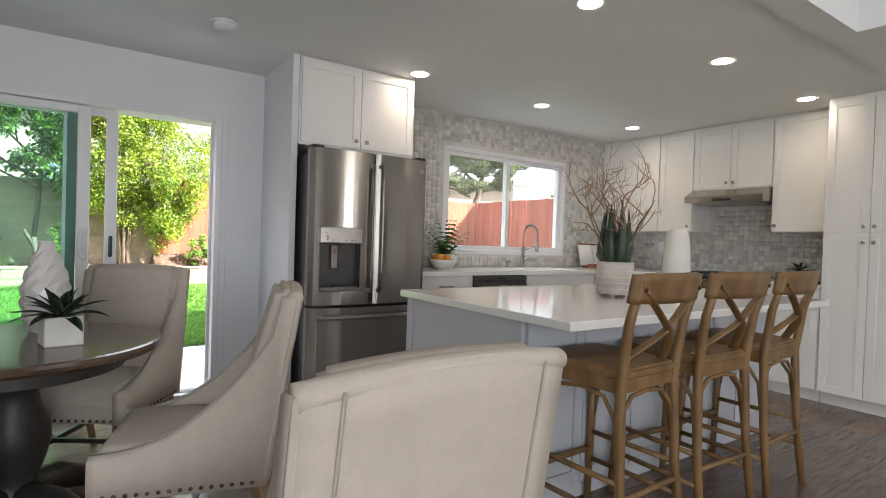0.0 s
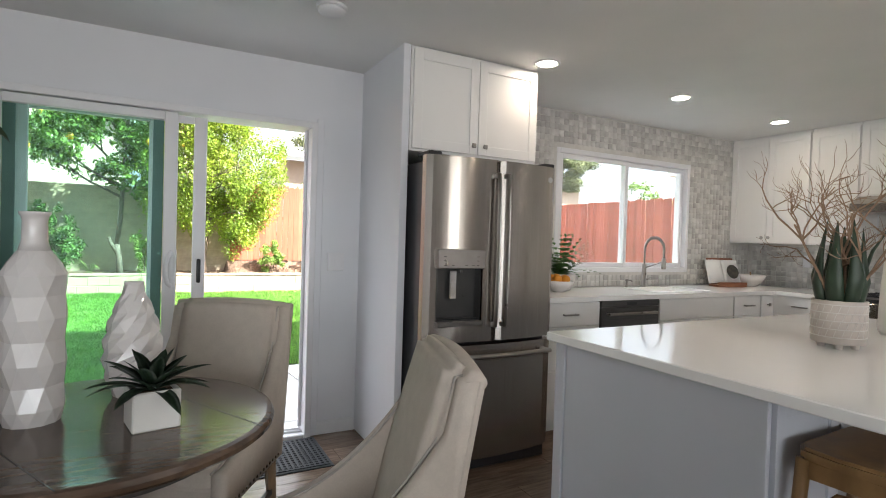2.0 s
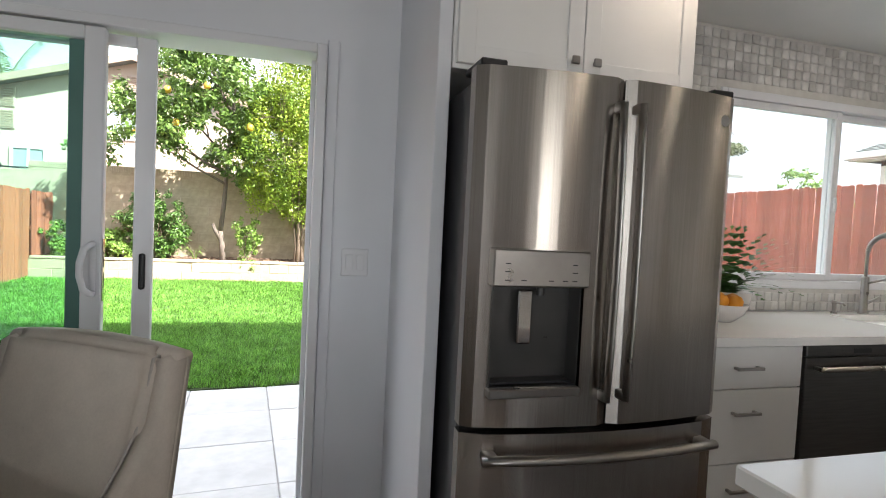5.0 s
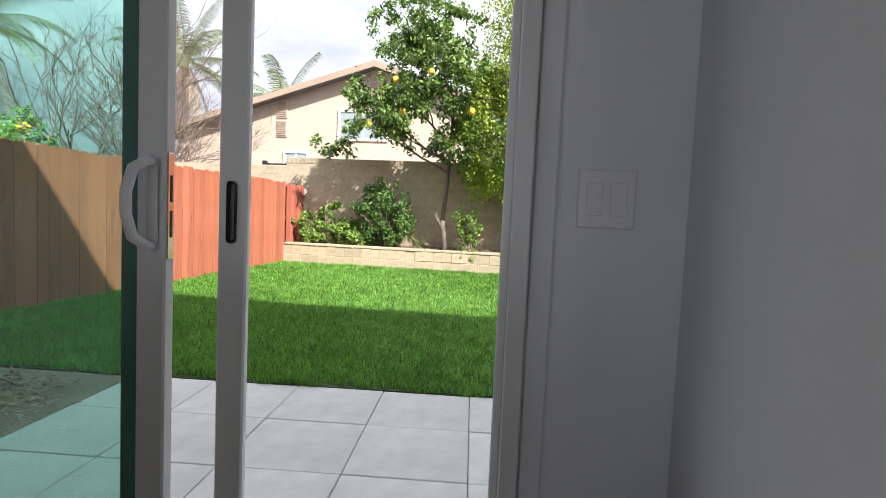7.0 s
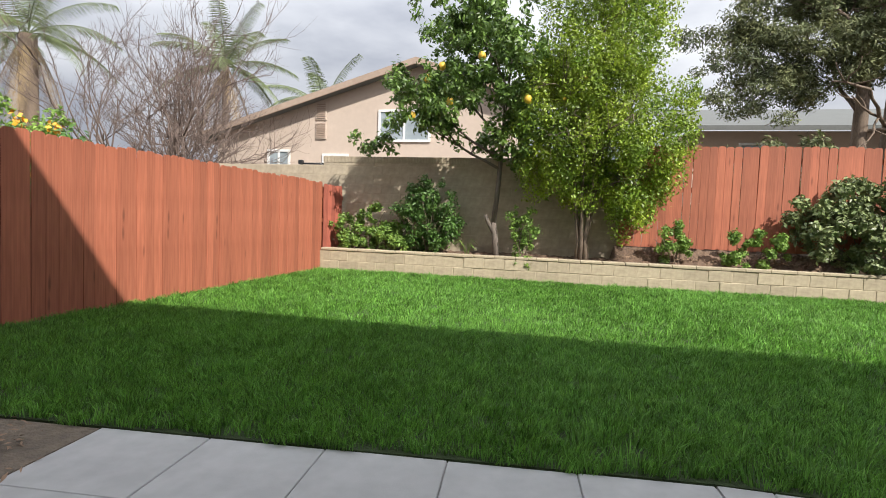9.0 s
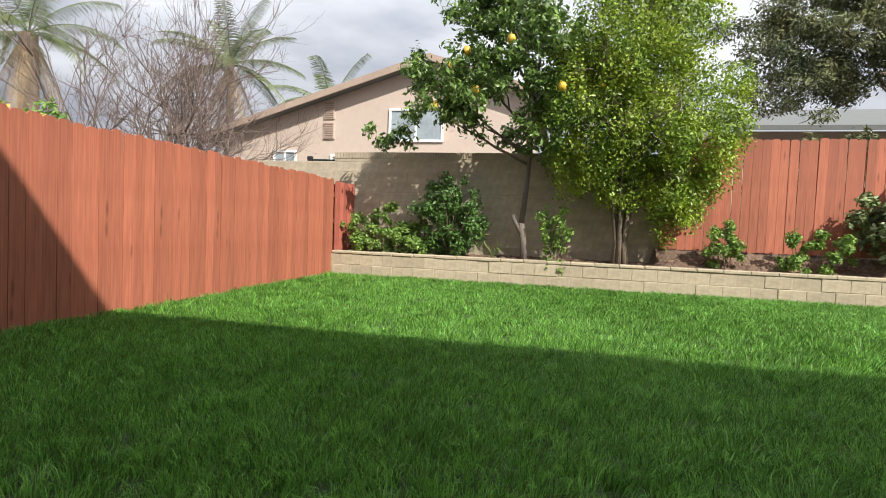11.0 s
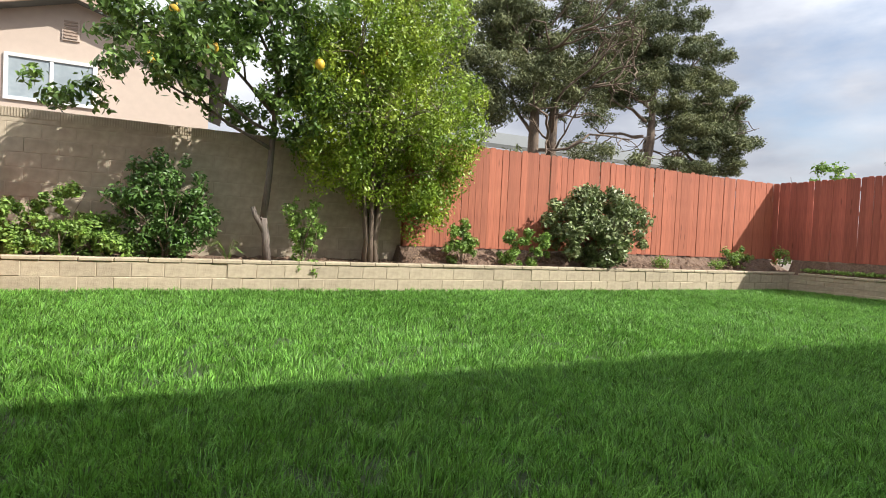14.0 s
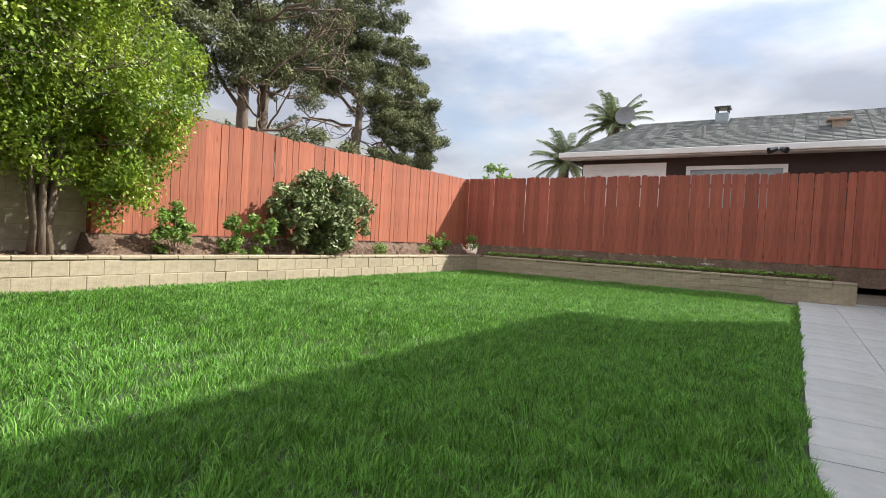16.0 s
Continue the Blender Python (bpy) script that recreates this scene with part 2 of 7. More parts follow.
M_CORAL = mat("dry_branch", (0.30, 0.20, 0.13), (0.22, 0.14, 0.09), 0.8, scale=30, bump=0.3)
M_FERN = mat("fern_leaf", (0.06, 0.14, 0.03), (0.035, 0.09, 0.02), 0.5, scale=20, island=0.3, trans=0.15)
M_FIG = mat("fig_leaf", (0.025, 0.055, 0.02), (0.018, 0.04, 0.015), 0.4, scale=12, island=0.2, trans=0.08)
M_ORANGE = mat("orange_fruit", (0.75, 0.30, 0.02), (0.66, 0.24, 0.02), 0.45, scale=10, bump=0.3, bump_scale=120)
M_PAPER = mat("paper", (0.75, 0.75, 0.74), (0.7, 0.7, 0.7), 0.8, bump=0.05)
M_BOOKPIC = mat("page_picture", (0.10, 0.09, 0.07), (0.03, 0.03, 0.03), 0.5, scale=30)
M_TRAY = mat("reddish_wood", (0.26, 0.10, 0.05), (0.18, 0.07, 0.035), 0.45, scale=12, stretch=(1, 6, 6))
M_RUBBER = mat("rubber_mat", (0.025, 0.027, 0.032), (0.018, 0.02, 0.024), 0.7, bump=0.2)
M_LAMP = glow("lamp_disc", (1.0, 0.86, 0.72), 9.0)
M_CONC = mat("concrete", (0.455, 0.455, 0.45), (0.39, 0.39, 0.385), 0.85, scale=9, bump=0.25, bump_scale=160, vary=0.05, blotch=0.08)
M_CONCBED = mat("concrete_joint", (0.30, 0.29, 0.275), None, 0.95, scale=20)
M_FENCE = mat("redwood_stain", (0.42, 0.138, 0.078), (0.33, 0.100, 0.055), 0.75, scale=5, stretch=(7, 7, 0.5), bump=0.3, bump_scale=30, vary=0.16, blotch=0.14)
# the same red stain, with the shade on these fences put into its colour
M_FENCE_SHADE = mat("shaded_red_stain", (0.42, 0.118, 0.076), (0.31, 0.084, 0.057), 0.8, scale=5, stretch=(7, 7, 0.5), bump=0.35, bump_scale=30, vary=0.2, blotch=0.16)


def knotty(m):
    """Dark oval knots and long uneven streaks, different on each board."""
    n, l = m.node_tree.nodes, m.node_tree.links
    b = n["Principled BSDF"]
    base = b.inputs["Base Color"].links[0].from_socket
    co, inf, off, mp, vo, mr, sc = (n.new("ShaderNodeTexCoord"), n.new("ShaderNodeObjectInfo"), n.new("ShaderNodeVectorMath"), n.new("ShaderNodeMapping"),
                                    n.new("ShaderNodeTexVoronoi"), n.new("ShaderNodeMapRange"), n.new("ShaderNodeVectorMath"))
    off.operation = "MULTIPLY_ADD"
    l.new(inf.outputs["Random"], off.inputs[0])
    off.inputs[1].default_value = (3.0, 0.0, 37.0)
    l.new(co.outputs["Object"], off.inputs[2])
    mp.inputs["Scale"].default_value = (6.0, 1.0, 1.25)
    l.new(off.outputs["Vector"], mp.inputs["Vector"])
    vo.inputs["Scale"].default_value = 1.0
    l.new(mp.outputs["Vector"], vo.inputs["Vector"])
    mr.inputs["From Min"].default_value, mr.inputs["From Max"].default_value = 0.05, 0.13
    mr.inputs["To Min"].default_value, mr.inputs["To Max"].default_value = 0.58, 1.0
    l.new(vo.outputs["Distance"], mr.inputs["Value"])
    st, st_mp, st_mr, mul = n.new("ShaderNodeTexNoise"), n.new("ShaderNodeMapping"), n.new("ShaderNodeMapRange"), n.new("ShaderNodeMath")
    st_mp.inputs["Scale"].default_value = (55.0, 1.0, 1.1)
    l.new(off.outputs["Vector"], st_mp.inputs["Vector"])
    st.inputs["Scale"].default_value, st.inputs["Detail"].default_value = 1.0, 5.0
    l.new(st_mp.outputs["Vector"], st.inputs["Vector"])
    st_mr.inputs["From Min"].default_value, st_mr.inputs["From Max"].default_value = 0.3, 0.7
    st_mr.inputs["To Min"].default_value, st_mr.inputs["To Max"].default_value = 0.82, 1.14
    l.new(st.outputs["Fac"], st_mr.inputs["Value"])
    mul.operation = "MULTIPLY"
    l.new(mr.outputs["Result"], mul.inputs[0])
    l.new(st_mr.outputs["Result"], mul.inputs[1])
    sc.operation = "SCALE"
    l.new(base, sc.inputs[0])
    l.new(mul.outputs["Value"], sc.inputs["Scale"])
    l.new(sc.outputs["Vector"], b.inputs["Base Color"])


knotty(M_FENCE)
knotty(M_FENCE_SHADE)
# grey-teal that paints the stile's reflection seen in the door glass
M_STILE_REFLECTION = mat("stile_reflection", (0.20, 0.27, 0.26), (0.17, 0.23, 0.22), 0.5, bump=0)
M_RAIL = mat("fence_rail", (0.32, 0.10, 0.05), (0.25, 0.07, 0.035), 0.8, scale=5, bump=0.3)
M_BLOCK = mat("slump_block", (0.44, 0.37, 0.275), (0.35, 0.295, 0.22), 0.95, scale=10, bump=0.5, bump_scale=60, vary=0.07, blotch=0.12)
M_MORTAR = mat("mortar", (0.43, 0.365, 0.275), (0.37, 0.31, 0.235), 0.95, scale=12, bump=0.5)
M_RETAIN = mat("retaining_block", (0.46, 0.39, 0.275), (0.37, 0.31, 0.22), 0.95, scale=14, bump=0.6, bump_scale=45, dist=0.008, vary=0.10, blotch=0.12)
M_RMORT = mat("retaining_mortar", (0.43, 0.365, 0.26), (0.37, 0.31, 0.22), 0.95, scale=12, bump=0.5)
M_SOIL = mat("mulch_soil", (0.19, 0.125, 0.085), (0.10, 0.065, 0.045), 0.95, scale=26, bump=0.9, bump_scale=50, dist=0.03, blotch=0.2)
M_CHIP = mat("wood_chips", (0.34, 0.23, 0.15), (0.20, 0.13, 0.085), 0.9, scale=20, island=0.45)
M_DIRT = mat("dirt", (0.20, 0.16, 0.12), (0.13, 0.105, 0.08), 0.95, scale=18, bump=0.8, bump_scale=60, dist=0.02, blotch=0.2)
M_TURF = mat("turf", (0.04, 0.065, 0.018), (0.025, 0.042, 0.012), 0.95, scale=22, bump=0.8, bump_scale=70, dist=0.02)
M_GRASS = mat("grass_blade", (0.162, 0.345, 0.056), (0.095, 0.232, 0.038), 0.48, scale=9.0, bump=0, island=0.7, blotch=0.12, trans=0.30, spec=0.28)
M_LEMON = mat("lemon_leaf", (0.17, 0.27, 0.055), (0.07, 0.135, 0.03), 0.4, scale=6, bump=0, island=0.4, trans=0.22)
M_VINE = mat("vine_leaf", (0.37, 0.47, 0.05), (0.13, 0.23, 0.03), 0.42, scale=1.9, bump=0, island=0.5, trans=0.30)
M_SHRUB = mat("shrub_leaf", (0.25, 0.29, 0.12), (0.13, 0.18, 0.07), 0.45, scale=8, bump=0, island=0.4, trans=0.12)
M_WEED = mat("weed_leaf", (0.25, 0.38, 0.075), (0.14, 0.25, 0.05), 0.5, scale=6, bump=0, island=0.4, trans=0.25)
M_BUSH = mat("bush_leaf", (0.10, 0.20, 0.04), (0.055, 0.12, 0.024), 0.45, scale=6, bump=0, island=0.4, trans=0.2)
M_PINE = mat("juniper_needles", (0.22, 0.24, 0.105), (0.085, 0.11, 0.052), 0.75, scale=0.9, bump=0, island=0.45, trans=0.1)
M_PALM = mat("palm_frond", (0.20, 0.245, 0.11), (0.13, 0.17, 0.075), 0.6, scale=3, bump=0, island=0.35, trans=0.15)
M_PALMDRY = mat("dry_frond", (0.30, 0.22, 0.12), (0.2, 0.14, 0.08), 0.8, scale=4, bump=0.1)
M_BARK = mat("bark", (0.20, 0.15, 0.11), (0.11, 0.08, 0.06), 0.9, scale=12, stretch=(4, 4, 0.8), bump=0.8, bump_scale=30, dist=0.01)
M_PALEBARK = mat("grey_bark", (0.19, 0.155, 0.13), (0.11, 0.09, 0.075), 0.9, scale=12, stretch=(4, 4, 0.8), bump=0.7, bump_scale=30, dist=0.01)
M_TWIG = mat("bare_twig", (0.17, 0.125, 0.105), (0.11, 0.08, 0.068), 0.9, scale=12)
M_YELLOW = mat("yellow_fruit", (0.70, 0.46, 0.06), (0.62, 0.38, 0.04), 0.4, scale=12)
M_ORBLOOM = mat("orange_bloom", (0.62, 0.33, 0.03), (0.5, 0.25, 0.02), 0.6, island=0.3)
M_HOUSE = mat("house_stucco", (0.53, 0.435, 0.365), (0.495, 0.405, 0.34), 0.9, scale=5, bump=0.3, bump_scale=40, blotch=0.04)
M_FASCIA = mat("fascia_tan", (0.38, 0.29, 0.23), (0.34, 0.255, 0.2), 0.8)
M_BROWNWALL = mat("dark_brown_siding", (0.045, 0.028, 0.022), (0.035, 0.02, 0.017), 0.8)
M_SHINGLE = mat("grey_shingle", (0.150, 0.157, 0.154), (0.128, 0.136, 0.134), 0.9, scale=14, stretch=(1, 3, 1), bump=0.5, bump_scale=20, island=0.10, blotch=0.03)
M_BLIND = mat("window_blind", (0.32, 0.37, 0.40), (0.26, 0.31, 0.34), 0.6, scale=6)
M_WHITEP = mat("white_paint", (0.75, 0.75, 0.74), (0.71, 0.71, 0.7), 0.5, scale=5)
M_DISHGREY = mat("dish_grey", (0.2, 0.2, 0.21), None, 0.6)

# ---- mesh tools ----


def link_mesh(name, me, material, parent=None, label="", smooth=False):
    if material and not me.materials:
        me.materials.append(material)
    if smooth:
        me.shade_smooth()
    ob = new(name, me)
    ob.parent = parent
    if label:
        ob["label"] = label
    return ob


def part(name, bm, material, parent=None, label="", smooth=False):
    me = bpy.data.meshes.new(name)
    bm.to_mesh(me)
    bm.free()
    return link_mesh(name, me, material, parent, label, smooth)


def thing(name, m, label, category, group="", kind=""):
    ob = new(name)
    ob.empty_display_size = 0.1
    ob.matrix_basis = m
    return tagged(ob, label, category, group, kind)


def box(x0, x1, y0, y1, z0, z1, bevel=0.0, bm=None, seg=1):
    bm = bm or bmesh.new()
    r = bmesh.ops.create_cube(bm, size=1.0, matrix=Matrix.LocRotScale(((x0 + x1) / 2, (y0 + y1) / 2, (z0 + z1) / 2), None, (x1 - x0, y1 - y0, z1 - z0)))
    if bevel:
        es = list({e for v in r["verts"] for e in v.link_edges})
        bmesh.ops.bevel(bm, geom=es, offset=bevel, segments=seg, affect="EDGES", profile=0.5)
    return bm


def lathe(profile, seg=28, bm=None, at=(0, 0, 0)):
    bm = bm or bmesh.new()
    rings = []
    for r, z in profile:
        rings.append([bm.verts.new((at[0] + r * math.cos(2 * math.pi * k / seg), at[1] + r * math.sin(2 * math.pi * k / seg), at[2] + z)) for k in range(seg)])
    for a, b in zip(rings[:-1], rings[1:]):
        for k in range(seg):
            bm.faces.new((a[k], a[(k + 1) % seg], b[(k + 1) % seg], b[k]))
    bm.faces.new(list(reversed(rings[0])))
    bm.faces.new(rings[-1])
    return bm


def tube(path, radii, seg=8, bm=None, flat=1.0):
    bm = bm or bmesh.new()
    path = [Vector(p) for p in path]
    if not hasattr(radii, "__len__"):
        radii = [radii] * len(path)
    rings, side = [], None
    for i, p in enumerate(path):
        d = (path[min(i + 1, len(path) - 1)] - path[max(i - 1, 0)]).normalized()
        ref = side if side is not None else (Vector((0, 0, 1)) if abs(d.z) < 0.9 else Vector((1, 0, 0)))
        u = d.cross(ref).normalized()
        v = u.cross(d).normalized()
        side = v
        rings.append([bm.verts.new(p + radii[i] * (math.cos(2 * math.pi * k / seg) * u + flat * math.sin(2 * math.pi * k / seg) * v)) for k in range(seg)])
    for a, b in zip(rings[:-1], rings[1:]):
        for k in range(seg):
            bm.faces.new((a[k], a[(k + 1) % seg], b[(k + 1) % seg], b[k]))
    bm.faces.new(list(reversed(rings[0])))
    bm.faces.new(rings[-1])
    return bm


def prism(outline, z0, z1, bm=None):
    bm = bm or bmesh.new()
    a = [bm.verts.new((x, y, z0)) for x, y in outline]
    b = [bm.verts.new((x, y, z1)) for x, y in outline]
    n = len(a)
    for k in range(n):
        bm.faces.new((a[k], a[(k + 1) % n], b[(k + 1) % n], b[k]))
    bm.faces.new(list(reversed(a)))
    bm.faces.new(b)
    return bm


def raw_mesh(name, verts, faces_flat, per_face):
    me = bpy.data.meshes.new(name)
    nf = len(faces_flat) // per_face
    me.vertices.add(len(verts))
    me.vertices.foreach_set("co", np.asarray(verts, dtype=np.float32).ravel())
    me.loops.add(len(faces_flat))
    me.loops.foreach_set("vertex_index", np.asarray(faces_flat, dtype=np.int32))
    me.polygons.add(nf)
    me.polygons.foreach_set("loop_start", np.arange(0, nf * per_face, per_face, dtype=np.int32))
    me.polygons.foreach_set("loop_total", np.full(nf, per_face, dtype=np.int32))
    me.update(calc_edges=True)
    me.validate()
    return me


def leaves(name, rng, centres, radii, count, size, ratio, material, parent, label="", up=0.3, droop=0.0, shell=0.55):
    """Many small folded leaves in clumps: centres (n, 3), radii (n,) or (n, 3)."""
    centres = np.asarray(centres, float)
    radii = np.asarray(radii, float)
    radii = radii if radii.ndim == 2 else np.repeat(radii[:, None], 3, 1)
    vol = radii.prod(1) ** (2 / 3)
    pick = rng.choice(len(centres), count, p=vol / vol.sum())
    d = rng.normal(size=(count, 3))
    d /= np.linalg.norm(d, axis=1, keepdims=True)
    r = shell + (1 - shell) * rng.random(count) ** 0.7
    r *= 1 + 0.12 * rng.normal(size=count)
    p = centres[pick] + d * r[:, None] * radii[pick]
    nrm = d + rng.normal(size=(count, 3)) * 0.8 + np.array([0, 0, up])
    nrm /= np.linalg.norm(nrm, axis=1, keepdims=True)
    ax = rng.normal(size=(count, 3)) + np.array([0, 0, -droop])
    ax -= nrm * (ax * nrm).sum(1, keepdims=True)
    ax /= np.linalg.norm(ax, axis=1, keepdims=True)
    bx = np.cross(nrm, ax)
    s = size * (0.6 + 0.8 * rng.random(count))[:, None]
    v = np.empty((count, 4, 3))
    v[:, 0] = p - ax * s
    v[:, 1] = p + bx * s * ratio + nrm * s * 0.15
    v[:, 2] = p + ax * s
    v[:, 3] = p - bx * s * ratio + nrm * s * 0.15
    base = np.arange(count)[:, None] * 4
    f = np.concatenate([base + np.array([0, 1, 2]), base + np.array([0, 2, 3])], 1).ravel()
    return link_mesh(name, raw_mesh(name, v.reshape(-1, 3), f, 3), material, parent, label)


def branch(rng, start, d, length, radius, depth, out, spread=0.6, kids=3, up=0.15, wob=0.25, shrink=0.62):
    """Grows a branch as polylines (points, radii) into out."""
    d = Vector(d).normalized()
    p, pts, n = Vector(start), [Vector(start)], 5
    for _ in range(n):
        d = (d + Vector(rng.normal(size=3)) * wob * 0.5 + Vector((0, 0, up * 0.3))).normalized()
        p = p + d * (length / n)
        pts.append(p.copy())
    out.append((pts, [radius * (1 - 0.5 * k / n) for k in range(n + 1)], depth))
    if depth > 0:
        for _ in range(kids):
            k = int(rng.integers(2, n + 1))
            nd = (d + Vector(rng.normal(size=3)) * spread + Vector((0, 0, up))).normalized()
            branch(rng, pts[k], nd, length * shrink * (0.75 + 0.5 * rng.random()), radius * 0.55, depth - 1, out, spread, kids, up, wob, shrink)


def tubes(lines, seg=5, bm=None):
    bm = bm or bmesh.new()
    for pts, radii, depth in lines:
        tube(pts, radii, seg if depth > 0 else max(3, seg - 1), bm)
    return bm

# ---- the house: floor, walls, ceiling ----
X0, X1, Y0, WY, WO = -3.0, 5.98, -3.2, 5.345, 5.50   # inner faces west, east, south, north; outer north face
CEIL = 2.44


def structure(name, bm, material, label, category):
    return tagged(part(name, bm, material), label, category, kind="structure")


floor = structure("floor", box(X0, X1, Y0, WO, -0.12, -0.008), M_SUBFLOOR, "dark wood-look plank floor of the kitchen and dining area", "floor")

# north wall with the patio door's and the window's openings
DX0, DX1, DZ = -0.52, 1.29, 2.06
VX0, VX1, VZ0, VZ1 = 3.30, 4.98, 1.08, 2.13
wall_n = bmesh.new()
for a in ((X0, DX0, -0.12, 2.7), (DX0, DX1, DZ, 2.7), (DX1, VX0, -0.12, 2.7), (VX0, VX1, -0.12, VZ0), (VX0, VX1, VZ1, 2.7), (VX1, 6.13, -0.12, 2.7)):
    box(a[0], a[1], WY, WO, a[2], a[3], 0, wall_n)
structure("wall_north", wall_n, M_WALL, "white painted wall with patio door and window openings", "wall")
structure("wall_east", box(X1, 6.13, Y0, WY, -0.12, 2.7), M_WALL, "white painted wall behind the range and pantry", "wall")
# the opening from x = -2.3 to 1.5 is added for the south fill lamp
wall_s = bmesh.new()
for a in ((X0 - 0.15, -2.3, -0.12, 2.7), (-2.3, 1.5, -0.12, 0.85), (-2.3, 1.5, 2.15, 2.7), (1.5, 3.5, -0.12, 2.7), (3.5, 4.2, -0.12, 0.86), (3.5, 4.2, 2.38, 2.7), (4.2, 6.13, -0.12, 2.7)):
    box(a[0], a[1], Y0 - 0.15, Y0, a[2], a[3], 0, wall_s)
structure("wall_south", wall_s, M_WALL, "plain white painted wall with an entry window and an added opening for fill light", "wall")
# unseen wall; its opening is added for the west fill lamp
wall_w = bmesh.new()
for a in ((Y0, -2.9, -0.12, 2.7), (-2.9, -0.9, -0.12, 0.75), (-2.9, -0.9, 2.25, 2.7), (-0.9, WO, -0.12, 2.7)):
    box(X0 - 0.15, X0, a[0], a[1], a[2], a[3], 0, wall_w)
structure("wall_west", wall_w, M_WALL, "plain white painted wall with an added opening for fill light", "wall")
structure("wall_fridge_side", box(1.60, 1.645, 4.66, WY, 0, CEIL, 0.003), M_WALL, "white panel wall beside the refrigerator", "wall")

# flat ceiling with the raised skylight well south of the kitchen
ceil = bmesh.new()
KX0, KX1, KY0, KY1 = 1.0, 3.94, 0.55, 2.27
for a in ((X0, X1, 2.42, WY), (X0, KX0, Y0, 2.42), (KX1, X1, Y0, 2.42), (KX0, KX1, Y0, KY0), (KX0, KX1, KY1, 2.42)):
    low = 0.0 if a[2] > 2.4 else 0.014
    box(a[0], a[1], a[2], a[3], CEIL - low, 2.62, 0, ceil)
structure("ceiling", ceil, M_CEIL, "flat matt white painted ceiling", "ceiling")
well = bmesh.new()
for a in ((KX0 - 0.04, KX0, KY0, KY1), (KX1, KX1 + 0.04, KY0, KY1), (KX0 - 0.04, KX1 + 0.04, KY0 - 0.04, KY0), (KX0 - 0.04, KX1 + 0.04, KY1, KY1 + 0.04)):
    box(a[0], a[1], a[2], a[3], 2.621, 3.32, 0, well)
structure("ceiling_skylight_well", well, M_CEIL, "white painted skylight well in the ceiling", "skylight")
structure("ceiling_skylight_roof", box(KX0 - 0.04, KX1 + 0.04, KY0 - 0.04, KY1 + 0.04, 3.33, 3.37), M_CEIL, "skylight cover over the well", "skylight")

# baseboards along the visible walls
structure("baseboard", box(DX1 + 0.005, 1.60, WY - 0.014, WY - 0.001, 0.0, 0.09, 0.004), M_VINYL, "white baseboard beside the patio door", "baseboard")

# upper storey and roof of this house, which shade the garden
upper = bmesh.new()
# the unseen overhang down to y = -8 is added to keep sun off the south openings
box(-9.0, 9.9, -8.0, 5.50, 3.45, 5.9, 0, upper)
box(-9.0, -3.2, -4.0, 5.50, -0.12, 3.45, 0, upper)
structure("wall_upper_storey", upper, M_STUCCO, "tan stucco walls of the house's upper storey", "wall")
structure("roof_upper", box(-9.5, 10.35, -8.5, 6.02, 5.9, 6.15), M_SHINGLE, "roof of the upper storey with deep eaves", "roof")
structure("wall_wing", box(6.14, 17.0, -3.0, 4.9, -0.12, 2.55), M_STUCCO, "single-storey wing of tan stucco", "wall")
structure("roof_wing", box(6.14, 17.3, -3.4, 5.9, 2.58, 2.75), M_SHINGLE, "low roof of the single-storey wing", "roof")

# ---- patio door ----
door = tagged(new("door_1"), "white vinyl sliding patio door standing open, tinted glass", "sliding door", kind="structure")
fr = bmesh.new()
box(DX0, DX0 + 0.045, 5.300, 5.51, 0, DZ, 0.004, fr)
box(DX1 - 0.04, DX1, 5.300, 5.51, 0, DZ, 0.004, fr)
box(DX0 + 0.045, DX1 - 0.04, 5.300, 5.51, DZ - 0.04, DZ, 0.004, fr)
part("door_frame", fr, M_VINYL, door)
part("threshold", box(DX0 + 0.045, DX1 - 0.04, 5.300, 5.53, -0.02, 0.03, 0.006), M_VINYL, door)
for k in range(2):
    part("track", box(DX0 + 0.05, DX1 - 0.045, 5.352 + 0.045 * k, 5.357 + 0.045 * k, 0.031, 0.045), M_VINYL, door)
part("jamb_stop", box(DX1 - 0.062, DX1 - 0.041, 5.40, 5.415, 0.05, DZ - 0.045, 0.003), M_VINYL, door)
part("casing", box(DX1 + 0.002, DX1 + 0.05, 5.330, 5.3445, 0.0, DZ + 0.03, 0.004), M_WALL, door)


def sash(x0, x1, y0, y1, s, z0=0.05, z1=2.012, rail=0.07):
    bm = box(x0, x0 + s, y0, y1, z0, z1, 0.005)
    box(x1 - s, x1, y0, y1, z0, z1, 0.005, bm)
    box(x0 + s, x1 - s, y0, y1, z0, z0 + rail, 0.004, bm)
    box(x0 + s, x1 - s, y0, y1, z1 - rail * 0.7, z1, 0.004, bm)
    return bm


fixed = part("fixed_sash", sash(-0.475, 0.40, 5.405, 5.435, 0.07), M_VINYL, door)
g = part("fixed_pane", box(-0.40, 0.33, 5.418, 5.423, 0.125, 1.96), M_TINT, fixed)
g.visible_shadow = False
slide = part("sliding_sash", sash(-0.40, 0.480, 5.304, 5.340, 0.072), M_VINYL, door)
g = part("sliding_pane", box(-0.325, 0.405, 5.320, 5.325, 0.125, 1.96), M_TINT, slide)
g.visible_shadow = False
# solid strips added to imitate the stiles mirrored in the glass
for bx in (-0.326, 0.352):
    part("stile_reflection", box(bx, bx + 0.054, 5.327, 5.3395, 0.125, 1.96, 0.002), M_STILE_REFLECTION, slide)
